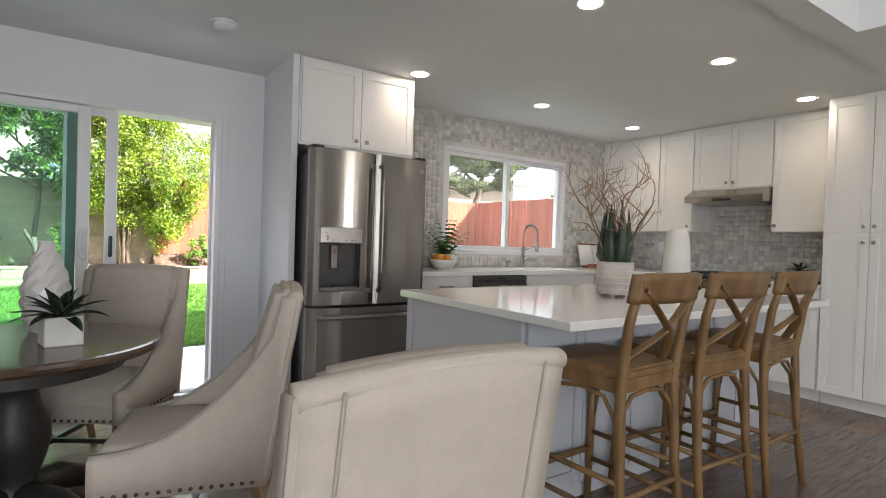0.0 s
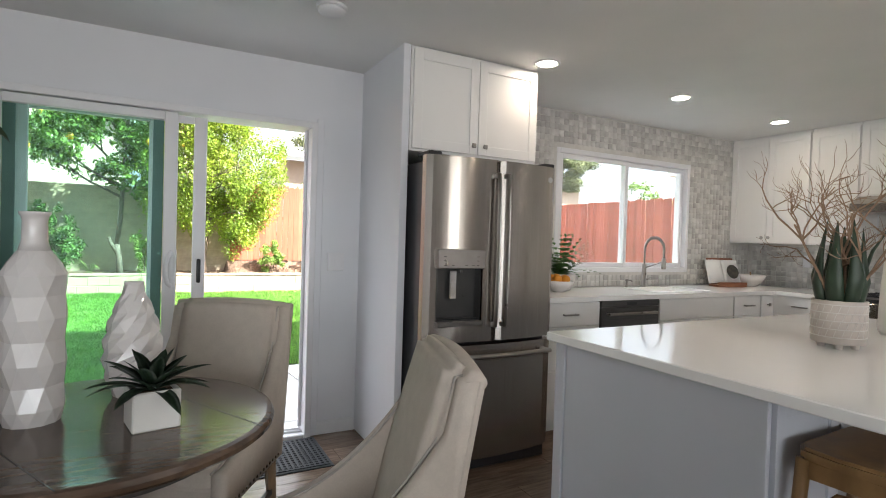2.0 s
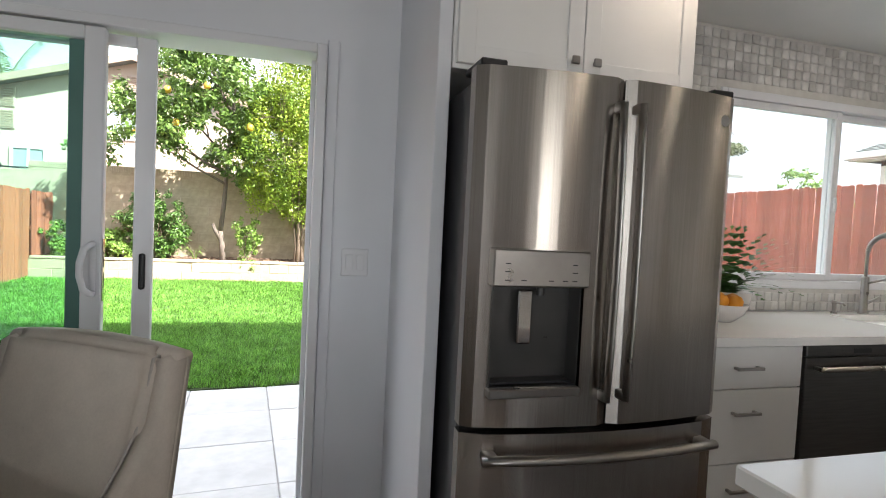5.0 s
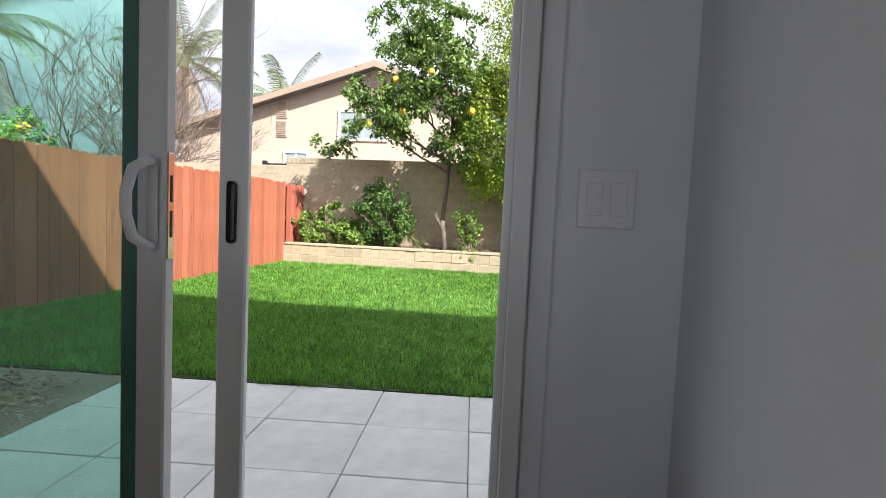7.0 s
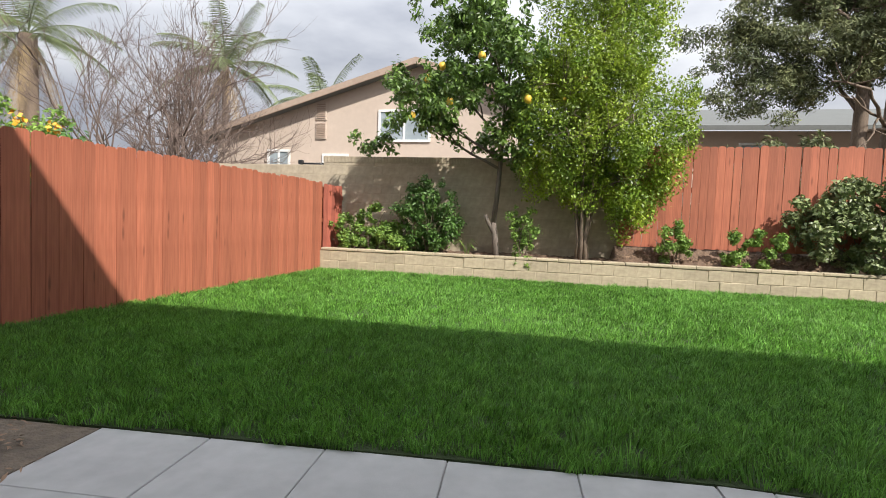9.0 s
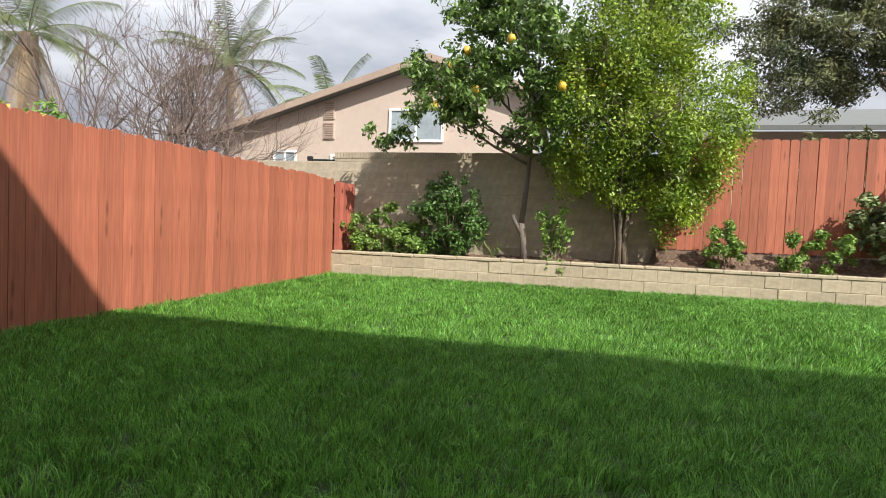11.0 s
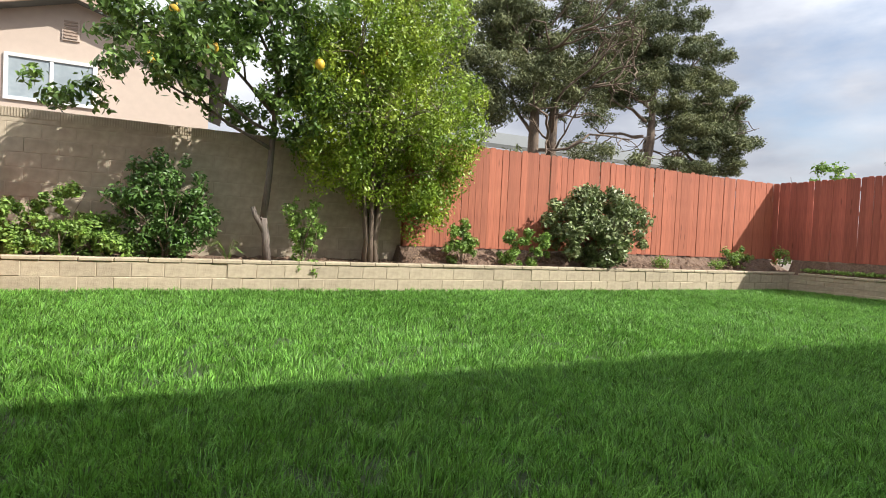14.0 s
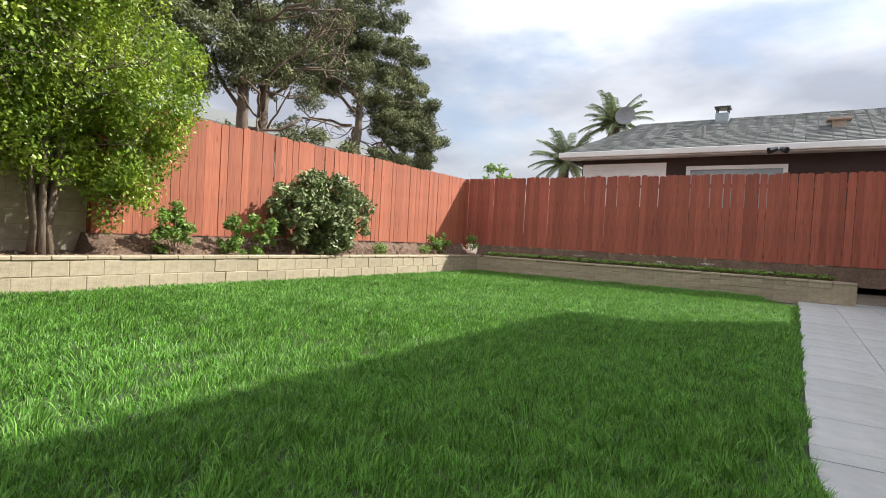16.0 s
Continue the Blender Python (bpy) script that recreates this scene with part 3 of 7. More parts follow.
hd = tube([(0.452, 5.302, 1.01), (0.452, 5.279, 1.012), (0.435, 5.259, 1.03), (0.425, 5.252, 1.08), (0.425, 5.252, 1.13), (0.435, 5.259, 1.18), (0.452, 5.279, 1.198), (0.452, 5.302, 1.20)], 0.012, 10)
box(0.438, 0.466, 5.296, 5.3035, 1.00, 1.21, 0.004, hd)
part("pull_handle", hd, M_VINYL, slide, smooth=True)
part("latch_plate", box(0.4805, 0.483, 5.310, 5.332, 0.98, 1.22, 0.001), M_CHROME, slide)
for k in range(2):
    part("latch_slot", box(0.483, 0.4838, 5.317, 5.325, 1.03 + 0.08 * k, 1.09 + 0.08 * k), M_DARK, slide)
screen = part("screen_sash", sash(-0.30, 0.638, 5.372, 5.395, 0.072, 0.05, 2.012, 0.06), M_VINYL, door)
part("screen_pull", box(0.592, 0.614, 5.3675, 5.3725, 1.02, 1.165, 0.0095, None, 3), M_DARK, screen)

sw = thing("light_switch", pose(1.44, WY, 1.155), "white double rocker light switch plate on the wall", "light switch")
part("plate", box(-0.058, 0.058, -0.007, -0.0005, -0.06, 0.06, 0.003), M_VINYL, sw)
for sx in (-0.024, 0.024):
    part("rocker", box(sx - 0.0165, sx + 0.0165, -0.0105, -0.0072, -0.034, 0.034, 0.0015), M_VINYL, sw)

mt = thing("door_mat", pose(1.02, 5.06, 0.0), "black rubber mesh door mat at the patio door", "door mat")
part("edge", box(-0.29, 0.29, -0.24, 0.24, 0.0, 0.007, 0.003), M_RUBBER, mt)
bm = bmesh.new()
for i in range(18):
    box(-0.27 + i * 0.03, -0.255 + i * 0.03, -0.22, 0.22, 0.0072, 0.012, 0, bm)
for j in range(14):
    box(-0.27, 0.27, -0.22 + j * 0.0325, -0.208 + j * 0.0325, 0.0074, 0.0115, 0, bm)
part("mesh", bm, M_RUBBER, mt)

# ---- kitchen window ----
win = tagged(new("window_1"), "white vinyl sliding kitchen window over the sink", "window", kind="structure")
part("window_frame", (lambda b: (box(VX0, VX0 + 0.038, 5.332, 5.48, VZ0, VZ1, 0.004, b), box(VX1 - 0.038, VX1, 5.332, 5.48, VZ0, VZ1, 0.004, b),
                                 box(VX0 + 0.038, VX1 - 0.038, 5.332, 5.48, VZ1 - 0.045, VZ1, 0.004, b), box(VX0 + 0.038, VX1 - 0.038, 5.332, 5.48, VZ0, VZ0 + 0.045, 0.004, b), b)[-1])(bmesh.new()), M_VINYL, win)
WM = 4.13
for k, (a, b, y) in enumerate(((VX0 + 0.040, WM + 0.02, 5.345), (WM - 0.02, VX1 - 0.040, 5.378))):
    s = bmesh.new()
    for q in ((a, a + 0.04, VZ0 + 0.047, VZ1 - 0.047), (b - 0.04, b, VZ0 + 0.047, VZ1 - 0.047), (a + 0.04, b - 0.04, VZ1 - 0.085, VZ1 - 0.047), (a + 0.04, b - 0.04, VZ0 + 0.047, VZ0 + 0.085)):
        box(q[0], q[1], y, y + 0.03, q[2], q[3], 0.003, s)
    sa = part("sash", s, M_VINYL, win)
    g = part("pane", box(a + 0.04, b - 0.04, y + 0.012, y + 0.016, VZ0 + 0.085, VZ1 - 0.085), M_GLASS, sa)
    g.visible_shadow = False
part("window_latch", box(WM - 0.008, WM + 0.008, 5.330, 5.3445, 1.52, 1.60, 0.003), M_VINYL, win)

# ---- ceiling fixtures ----


def downlight():
    t = thing("recessed_light", pose(0, 0, CEIL), "round recessed ceiling light with white trim, switched on", "ceiling light", "recessed ceiling lights")
    ring = lathe([(0.082, -0.0005), (0.082, -0.004), (0.076, -0.006), (0.063, -0.004), (0.060, -0.0015), (0.060, -0.0005)], 32)
    part("trim", ring, M_VINYL, t, smooth=True)
    part("lens", lathe([(0.059, -0.0015), (0.059, -0.0030)], 32), M_LAMP, t)
    return t


first = downlight()
first.matrix_basis = pose(2.56, 2.95, CEIL)
spots = [(2.56, 2.95)]
for x, y in ((3.88, 2.98), (5.22, 3.02), (2.50, 4.50), (3.81, 4.56), (5.14, 4.59)):
    copy_thing(first, pose(x, y, CEIL))
    spots.append((x, y))
for x, y in spots:
    lamp = new("recessed_lamp", bpy.data.lights.new("recessed_lamp", "SPOT"))
    lamp.data.energy, lamp.data.color, lamp.data.spot_size, lamp.data.spot_blend, lamp.data.shadow_soft_size = (0.55 if (x, y) == (2.50, 4.50) else 1.0), (1.0, 0.76, 0.55), radians(150), 0.9, 0.06
    lamp.matrix_world = pose(x, y, CEIL - 0.02)
sd = thing("smoke_detector", pose(1.11, 4.42, CEIL), "white round smoke detector on the ceiling", "smoke detector")
part("base", lathe([(0.075, -0.0005), (0.075, -0.012), (0.070, -0.014)], 32), M_VINYL, sd, smooth=True)
part("cover", lathe([(0.066, -0.0142), (0.064, -0.030), (0.045, -0.040), (0.01, -0.042)], 32), M_VINYL, sd, smooth=True)

# ---- refrigerator ----
FX0, FX1, FY = 1.665, 2.555, 4.40
fridge = thing("refrigerator", pose(0, 0, 0), "stainless steel french-door refrigerator with water dispenser and bottom freezer", "refrigerator")
part("body", box(FX0 + 0.01, FX1 - 0.01, FY + 0.11, 5.27, 0.03, 1.76, 0.006), M_FRSIDE, fridge)
part("foot_grille", box(FX0 + 0.02, FX1 - 0.02, FY + 0.06, FY + 0.105, 0.0, 0.075, 0.004), M_DARK, fridge)
FM = 2.115


def bowed(x0, x1, z0, z1, hole=None):
    """A door slab whose face bows out towards its middle; hole: (x0, x1, z0, z1) left open."""
    bm, n = bmesh.new(), 14
    xs = sorted({x0 + (x1 - x0) * k / n for k in range(n + 1)} | ({hole[0], hole[1]} if hole else set()))
    zs = sorted({z0, z1} | ({hole[2], hole[3]} if hole else set()))

    def face_y(x):
        u = (x - FX0) / (FX1 - FX0) * 2 - 1
        e = min(x - x0, x1 - x) / 0.012
        return FY + 0.045 * u * u + (0.012 * (1 - min(1, e)) ** 2) + (0.004 if e <= 0 else 0)
    front = {(x, z): bm.verts.new((x, face_y(x), z)) for x in xs for z in zs}
    back = {(x, z): bm.verts.new((x, FY + 0.105, z)) for x in xs for z in zs}
    for i in range(len(xs) - 1):
        for j in range(len(zs) - 1):
            a, b, c, d = (xs[i], zs[j]), (xs[i + 1], zs[j]), (xs[i + 1], zs[j + 1]), (xs[i], zs[j + 1])
            inside = hole and hole[0] <= xs[i] < hole[1] and hole[2] <= zs[j] < hole[3]
            if not inside:
                bm.faces.new([front[k] for k in (a, b, c, d)])
            bm.faces.new([back[k] for k in (d, c, b, a)])
    for i in range(len(xs) - 1):
        for z, o in ((z0, 1), (z1, 0)):
            q = [front[(xs[i], z)], front[(xs[i + 1], z)], back[(xs[i + 1], z)], back[(xs[i], z)]]
            bm.faces.new(q if not o else q[::-1])
    for j in range(len(zs) - 1):
        for x in (x0, x1):
            bm.faces.new([front[(x, zs[j])], front[(x, zs[j + 1])], back[(x, zs[j + 1])], back[(x, zs[j])]])
    bmesh.ops.recalc_face_normals(bm, faces=bm.faces)
    return bm


HX0, HX1, HZ0, HZ1 = 1.735, 2.012, 0.875, 1.17
dl = part("fridge_door", bowed(FX0, FM - 0.004, 0.755, 1.79, (HX0, HX1, HZ0, HZ1)), M_STEEL, fridge)
dr = part("fridge_door", bowed(FM + 0.004, FX1, 0.755, 1.79), M_STEEL, fridge)
drawer = part("freezer_drawer", bowed(FX0, FX1, 0.08, 0.735), M_STEEL, fridge)
rec = bmesh.new()
rv = [rec.verts.new((x, y, z)) for y in (FY + 0.02, FY + 0.085) for x, z in ((HX0 + 0.002, HZ0 + 0.001), (HX1 - 0.002, HZ0 + 0.001), (HX1 - 0.002, HZ1), (HX0 + 0.002, HZ1))]
for q in ((4, 5, 6, 7), (0, 1, 5, 4), (1, 2, 6, 5), (2, 3, 7, 6), (3, 0, 4, 7)):
    rec.faces.new([rv[k] for k in q])
bmesh.ops.recalc_face_normals(rec, faces=rec.faces)
bmesh.ops.solidify(rec, geom=rec.faces[:], thickness=-0.004)
part("dispenser_recess", rec, M_DISP, dl)
part("dispenser_panel", box(HX0 - 0.012, HX1 + 0.012, FY - 0.006, FY + 0.085, HZ1 - 0.001, 1.275, 0.004), M_STEELH, dl)
part("dispenser_sill", box(HX0 - 0.006, HX1 + 0.006, FY - 0.002, FY + 0.05, HZ0 - 0.028, HZ0 - 0.001, 0.004), M_STEELH, dl)
part("drip_tray", prism([(HX0 + 0.01, FY + 0.03), (HX1 - 0.01, FY + 0.03), (HX1 - 0.02, FY + 0.08), (HX0 + 0.02, FY + 0.08)], HZ0 + 0.006, HZ0 + 0.012), M_DARK, dl)
part("dispenser_paddle", box(1.825, 1.87, FY + 0.045, FY + 0.055, 0.995, 1.155, 0.004), M_CHROME, dl)
part("nozzle", lathe([(0.012, 0), (0.012, 0.02), (0.018, 0.03)], 14, None, (1.895, FY + 0.05, 1.14)), M_DISP, dl)
for k, (bx, bz) in enumerate(((1.765, 1.235), (1.765, 1.212), (1.765, 1.188), (1.815, 1.188), (1.90, 1.188), (1.945, 1.188), (1.975, 1.235), (1.975, 1.212), (1.975, 1.188))):
    part("panel_mark", box(bx - 0.008, bx + 0.008, FY - 0.0068, FY - 0.0061, bz - 0.0015, bz + 0.0015), M_DARK, dl)
for sx, owner in ((FM - 0.032, dl), (FM + 0.032, dr)):
    h = bmesh.new()
    pts = [(sx, FY - 0.048 + 0.012 * abs(k / 8 * 2 - 1) ** 2, 0.84 + 0.87 * k / 8) for k in range(9)]
    tube(pts, 0.0165, 12, h, 0.5)
    for z in (0.85, 1.70):
        box(sx - 0.008, sx + 0.008, FY - 0.040, FY + 0.012, z - 0.014, z + 0.014, 0.003, h)
    part("door_handle", h, M_STEELH, owner, smooth=True)
h = bmesh.new()
tube([(FX0 + 0.05 + (FX1 - FX0 - 0.10) * k / 10, FY - 0.045 + 0.035 * (k / 5 - 1) ** 2, 0.675) for k in range(11)], 0.018, 10, h, 0.8)
for x in (FX0 + 0.08, FX1 - 0.08):
    box(x - 0.02, x + 0.02, FY - 0.025, FY + 0.04, 0.662, 0.688, 0.004, h)
part("drawer_handle", h, M_STEELH, drawer, smooth=True)
for x in (FX0 + 0.05, FX1 - 0.05):
    part("hinge_cover", box(x - 0.04, x + 0.04, FY + 0.05, FY + 0.2, 1.791, 1.812, 0.004), M_DARK, fridge)
part("badge", lathe([(0.018, 0), (0.018, 0.002)], 20), M_CHROME, dr).matrix_basis = pose(2.50, FY + 0.034, 1.71, 90, 0, 0)

# ---- cabinets ----


def shaker(name, x0, x1, z0, z1, y, material, parent, rail=0.058, t=0.019):
    """A shaker door facing -y with its back at y: a recessed panel with stiles and rails on it."""
    d = part(name, box(x0 + rail - 0.006, x1 - rail + 0.006, y - t + 0.009, y - 0.003, z0 + rail - 0.006, z1 - rail + 0.006), material, parent)
    for a, b in ((x0, x0 + rail), (x1 - rail, x1)):
        part("stile", box(a, b, y - t, y, z0, z1, 0.0015), material, d)
    for a, b in ((z1 - rail, z1), (z0, z0 + rail)):
        part("rail", box(x0 + rail, x1 - rail, y - t + 0.0004, y - 0.0004, a, b, 0.001), material, d)
    return d


def knob(x, z, y):
    bm = box(x - 0.005, x + 0.005, y - 0.018, y, z - 0.005, z + 0.005)
    return box(x - 0.014, x + 0.014, y - 0.028, y - 0.018, z - 0.014, z + 0.014, 0.003, bm)


def pull(x, z, y, w=0.13):
    bm = box(x - w / 2, x + w / 2, y - 0.032, y - 0.022, z - 0.006, z + 0.006, 0.002)
    for s in (-1, 1):
        box(x + s * (w / 2 - 0.012) - 0.005, x + s * (w / 2 - 0.012) + 0.005, y - 0.023, y, z - 0.005, z + 0.005, 0, bm)
    return bm


def cabinet(name, m, w, d, z0, z1, fronts, label, material=None, toe=0.0, group="kitchen cabinets"):
    """A cabinet at m: front face on its local y = 0, looking to -y, width along x. fronts: (x0, x1, z0, z1, handle, style)."""
    material = material or M_CAB
    c = thing(name, m, label, "cabinet", group)
    part("body", box(0.001, w - 0.001, 0.0, d, z0 + toe, z1, 0.002), material, c)
    if toe:
        part("toe_kick", box(0.001, w - 0.001, 0.06, d, 0.0, toe - 0.001), material, c)
    for a, b, p, q, handle, style in fronts:
        if style == "slab":
            f = part("drawer_front", box(a, b, -0.019, -0.0005, p, q, 0.002), material, c)
        else:
            f = shaker("cabinet_door", a, b, p, q, -0.0005, material, c)
        if handle:
            kind, hx, hz = handle
            part("knob" if kind == "k" else "pull", knob(hx, hz, -0.0195) if kind == "k" else pull(hx, hz, -0.0195), M_STEELH, f, "brushed nickel handle")
    return c


cabinet("wall_cabinet", pose(1.648, 4.66, 0), 0.905, 0.685, 1.835, 2.437,
        [(0.012, 0.450, 1.85, 2.42, ("k", 0.412, 1.90), "door"), (0.455, 0.893, 1.85, 2.42, ("k", 0.493, 1.90), "door")],
        "white shaker cabinet above the refrigerator")
CT = 0.955
CZ = CT - 0.035
# base run under the window: drawers, dishwasher, sink base, small cabinets
BY = 4.715
cabinet("base_cabinet", pose(2.64, BY, 0), 0.575, 0.625, 0.0, CZ, [(0.006, 0.569, CZ - 0.175, CZ - 0.008, ("p", 0.285, CZ - 0.09), "slab"),
        (0.006, 0.569, CZ - 0.475, CZ - 0.18, ("p", 0.285, CZ - 0.27), "slab"), (0.006, 0.569, 0.105, CZ - 0.48, ("p", 0.285, CZ - 0.58), "slab")],
        "white base cabinet with three drawers beside the refrigerator", toe=0.10)
dw = thing("dishwasher", pose(3.22, BY, 0), "dark stainless steel dishwasher under the counter", "dishwasher")
part("body", box(0.002, 0.608, 0.001, 0.60, 0.10, CZ - 0.002), M_FRSIDE, dw)
part("dishwasher_door", box(0.004, 0.606, -0.024, -0.0005, 0.11, CZ - 0.055, 0.004), M_DARKSTEEL, dw)
part("control_strip", box(0.004, 0.606, -0.024, -0.0005, CZ - 0.053, CZ - 0.004, 0.003), M_DARKSTEEL, dw)
part("control_window", box(0.26, 0.36, -0.0252, -0.0242, CZ - 0.040, CZ - 0.020), M_DARK, dw)
part("dishwasher_handle", (lambda b: (tube([(0.05, -0.055, CZ - 0.10), (0.56, -0.055, CZ - 0.10)], 0.011, 10, b), box(0.05, 0.07, -0.055, -0.024, CZ - 0.108, CZ - 0.092, 0, b),
                                      box(0.54, 0.56, -0.055, -0.024, CZ - 0.108, CZ - 0.092, 0, b), b)[-1])(bmesh.new()), M_STEELH, dw)
cabinet("base_cabinet", pose(3.835, BY, 0), 0.93, 0.625, 0.0, CZ, [(0.006, 0.924, CZ - 0.175, CZ - 0.008, None, "slab"),
        (0.006, 0.462, 0.105, CZ - 0.18, ("k", 0.43, CZ - 0.25), "door"), (0.468, 0.924, 0.105, CZ - 0.18, ("k", 0.50, CZ - 0.25), "door")],
        "white sink base cabinet with a false drawer front", toe=0.10)
cabinet("base_cabinet", pose(4.77, BY, 0), 0.38, 0.625, 0.0, CZ, [(0.006, 0.374, CZ - 0.175, CZ - 0.008, ("p", 0.19, CZ - 0.09), "slab"),
        (0.006, 0.374, 0.105, CZ - 0.18, ("p", 0.19, CZ - 0.24), "slab")], "narrow white base cabinet with drawers", toe=0.10)
EX = 5.36   # front plane of the east run
cabinet("base_cabinet", pose(5.155, BY, 0), 0.20, 0.625, 0.0, CZ, [(0.006, 0.194, 0.105, CZ - 0.008, ("k", 0.10, CZ - 0.09), "slab")],
        "narrow white corner filler cabinet with a knob", toe=0.10)


def east(y):
    return pose(EX, y, 0, 0, 0, -90)


cabinet("base_cabinet", east(4.70), 0.48, 0.61, 0.0, CZ, [(0.006, 0.474, CZ - 0.175, CZ - 0.008, ("p", 0.24, CZ - 0.09), "slab"),
        (0.006, 0.474, 0.105, CZ - 0.18, ("k", 0.43, CZ - 0.25), "door")], "white base cabinet beside the range", toe=0.10)
rng_ = thing("range", east(4.215), "stainless steel range with a black glass cooktop", "range")
part("body", box(0.004, 0.756, 0.005, 0.60, 0.05, 0.93, 0.004), M_FRSIDE, rng_)
part("oven_door", box(0.006, 0.754, -0.03, 0.0045, 0.24, 0.80, 0.006), M_STEEL, rng_)
part("oven_window", box(0.12, 0.64, -0.034, -0.0305, 0.36, 0.66, 0.002), M_DARK, rng_)
part("control_panel", box(0.006, 0.754, -0.035, 0.0045, 0.805, 0.925, 0.006), M_STEEL, rng_)
for k in range(5):
    part("burner_knob", lathe([(0.022, 0), (0.022, 0.02), (0.016, 0.03)], 16), M_STEELH, rng_).matrix_basis = pose(0.12 + 0.13 * k, -0.0355, 0.865, 90)
part("oven_handle", tube([(0.06, -0.075, 0.755), (0.70, -0.075, 0.755)], 0.012, 10), M_STEELH, rng_)
for x in (0.08, 0.68):
    part("handle_bracket", box(x - 0.01, x + 0.01, -0.07, -0.031, 0.745, 0.765), M_STEELH, rng_)
part("cooktop", box(0.004, 0.756, -0.02, 0.60, 0.931, 0.958, 0.004), M_DARK, rng_)
for x, y in ((0.2, 0.15), (0.56, 0.15), (0.2, 0.43), (0.56, 0.43)):
    gr = bmesh.new()
    for s in (-0.1, 0, 0.1):
        box(x - 0.13, x + 0.13, y + s - 0.005, y + s + 0.005, 0.972, 0.984, 0, gr)
        box(x + s - 0.005, x + s + 0.005, y - 0.13, y + 0.13, 0.9725, 0.9835, 0, gr)
    for sx in (-0.12, 0.12):
        for sy in (-0.12, 0.12):
            box(x + sx - 0.005, x + sx + 0.005, y + sy - 0.005, y + sy + 0.005, 0.958, 0.9722, 0, gr)
    part("grate", gr, M_DARK, rng_)
cabinet("base_cabinet", east(3.45), 0.535, 0.61, 0.0, CZ, [(0.006, 0.529, CZ - 0.175, CZ - 0.008, ("p", 0.265, CZ - 0.09), "slab"),
        (0.006, 0.529, 0.105, CZ - 0.18, ("k", 0.06, CZ - 0.25), "door")], "white base cabinet between range and pantry", toe=0.10)
PY = 2.91
for k, y in enumerate((PY, PY - 0.62)):
    cabinet("pantry_cabinet", east(y), 0.615, 0.61, 0.0, 2.437,
            [(0.006, 0.306, 1.375, 2.41, ("k", 0.275, 1.42), "door"), (0.310, 0.609, 1.375, 2.41, ("k", 0.34, 1.42), "door"),
             (0.006, 0.306, 0.105, 1.37, ("k", 0.275, 1.30), "door"), (0.310, 0.609, 0.105, 1.37, ("k", 0.34, 1.30), "door")],
            "tall white shaker pantry cabinet from floor to ceiling", toe=0.10, group="pantry cabinets")
# worktops
bm = prism([(2.60, 4.665), (5.30, 4.665), (5.30, 4.225), (5.978, 4.225), (5.978, 5.331), (2.60, 5.331)], CZ + 0.001, CT)
wt = tagged(part("worktop", bm, M_QUARTZ), "white quartz worktop along window and range wall", "worktop")
# the sink opening is cut through the worktop
SX0, SX1, SY0, SY1 = 3.95, 4.62, 4.80, 5.19
cut = bpy.data.objects.new("sink_cutter", bpy.data.meshes.new("sink_cutter"))
b_ = box(SX0, SX1, SY0, SY1, 0.80, 1.05, 0.02)
b_.to_mesh(cut.data)
b_.free()
scene.collection.objects.link(cut)
md = wt.modifiers.new("sink_hole", "BOOLEAN")
md.object, md.operation, md.solver = cut, "DIFFERENCE", "EXACT"
dg = bpy.context.evaluated_depsgraph_get()
dg.update()
cutmesh = bpy.data.meshes.new_from_object(wt.evaluated_get(dg))
wt.modifiers.clear()
wt.data = cutmesh
bpy.data.objects.remove(cut)
tagged(part("worktop", box(5.30, 5.978, 2.912, 3.45, CZ + 0.001, CT, 0.003), M_QUARTZ), "white quartz worktop between range and pantry", "worktop")
sink = thing("sink", pose(0, 0, 0), "undermount stainless steel kitchen sink below the window", "sink")
bm = bmesh.new()
for a in ((SX0 - 0.012, SX0 - 0.001, SY0 - 0.012, SY1 + 0.012), (SX1 + 0.001, SX1 + 0.012, SY0 - 0.012, SY1 + 0.012), (SX0 - 0.001, SX1 + 0.001, SY0 - 0.012, SY0 - 0.001), (SX0 - 0.001, SX1 + 0.001, SY1 + 0.001, SY1 + 0.012)):
    box(a[0], a[1], a[2], a[3], 0.72, CZ - 0.001, 0, bm)
box(SX0 - 0.001, SX1 + 0.001, SY0 - 0.001, SY1 + 0.001, 0.72, 0.73, 0, bm)
# dark steel here puts the shade inside the basin into its colour
part("basin", bm, M_DARKSTEEL, sink)
part("drain", lathe([(0.045, 0.7302), (0.045, 0.734), (0.03, 0.733)], 20, None, (4.28, 5.0, 0)), M_CHROME, sink)

# upper cabinets on the east wall
UX = 5.645
def upper(y):
    return pose(UX, y, 0, 0, 0, -90)


cabinet("wall_cabinet", upper(5.335), 0.755, 0.33, 1.385, 2.437, [(0.006, 0.375, 1.39, 2.41, ("k", 0.345, 1.44), "flat"), (0.380, 0.749, 1.39, 2.41, ("k", 0.41, 1.44), "flat")],
        "white wall cabinet with two doors in the corner")
cabinet("wall_cabinet", upper(4.575), 0.385, 0.33, 1.385, 2.437, [(0.006, 0.379, 1.39, 2.41, ("k", 0.345, 1.44), "flat")], "white single-door wall cabinet beside the hood")
cabinet("wall_cabinet", upper(4.187), 0.755, 0.33, 1.80, 2.437, [(0.006, 0.375, 1.81, 2.41, ("k", 0.345, 1.86), "flat"), (0.380, 0.749, 1.81, 2.41, ("k", 0.41, 1.86), "flat")],
        "short white two-door wall cabinet above the range hood")
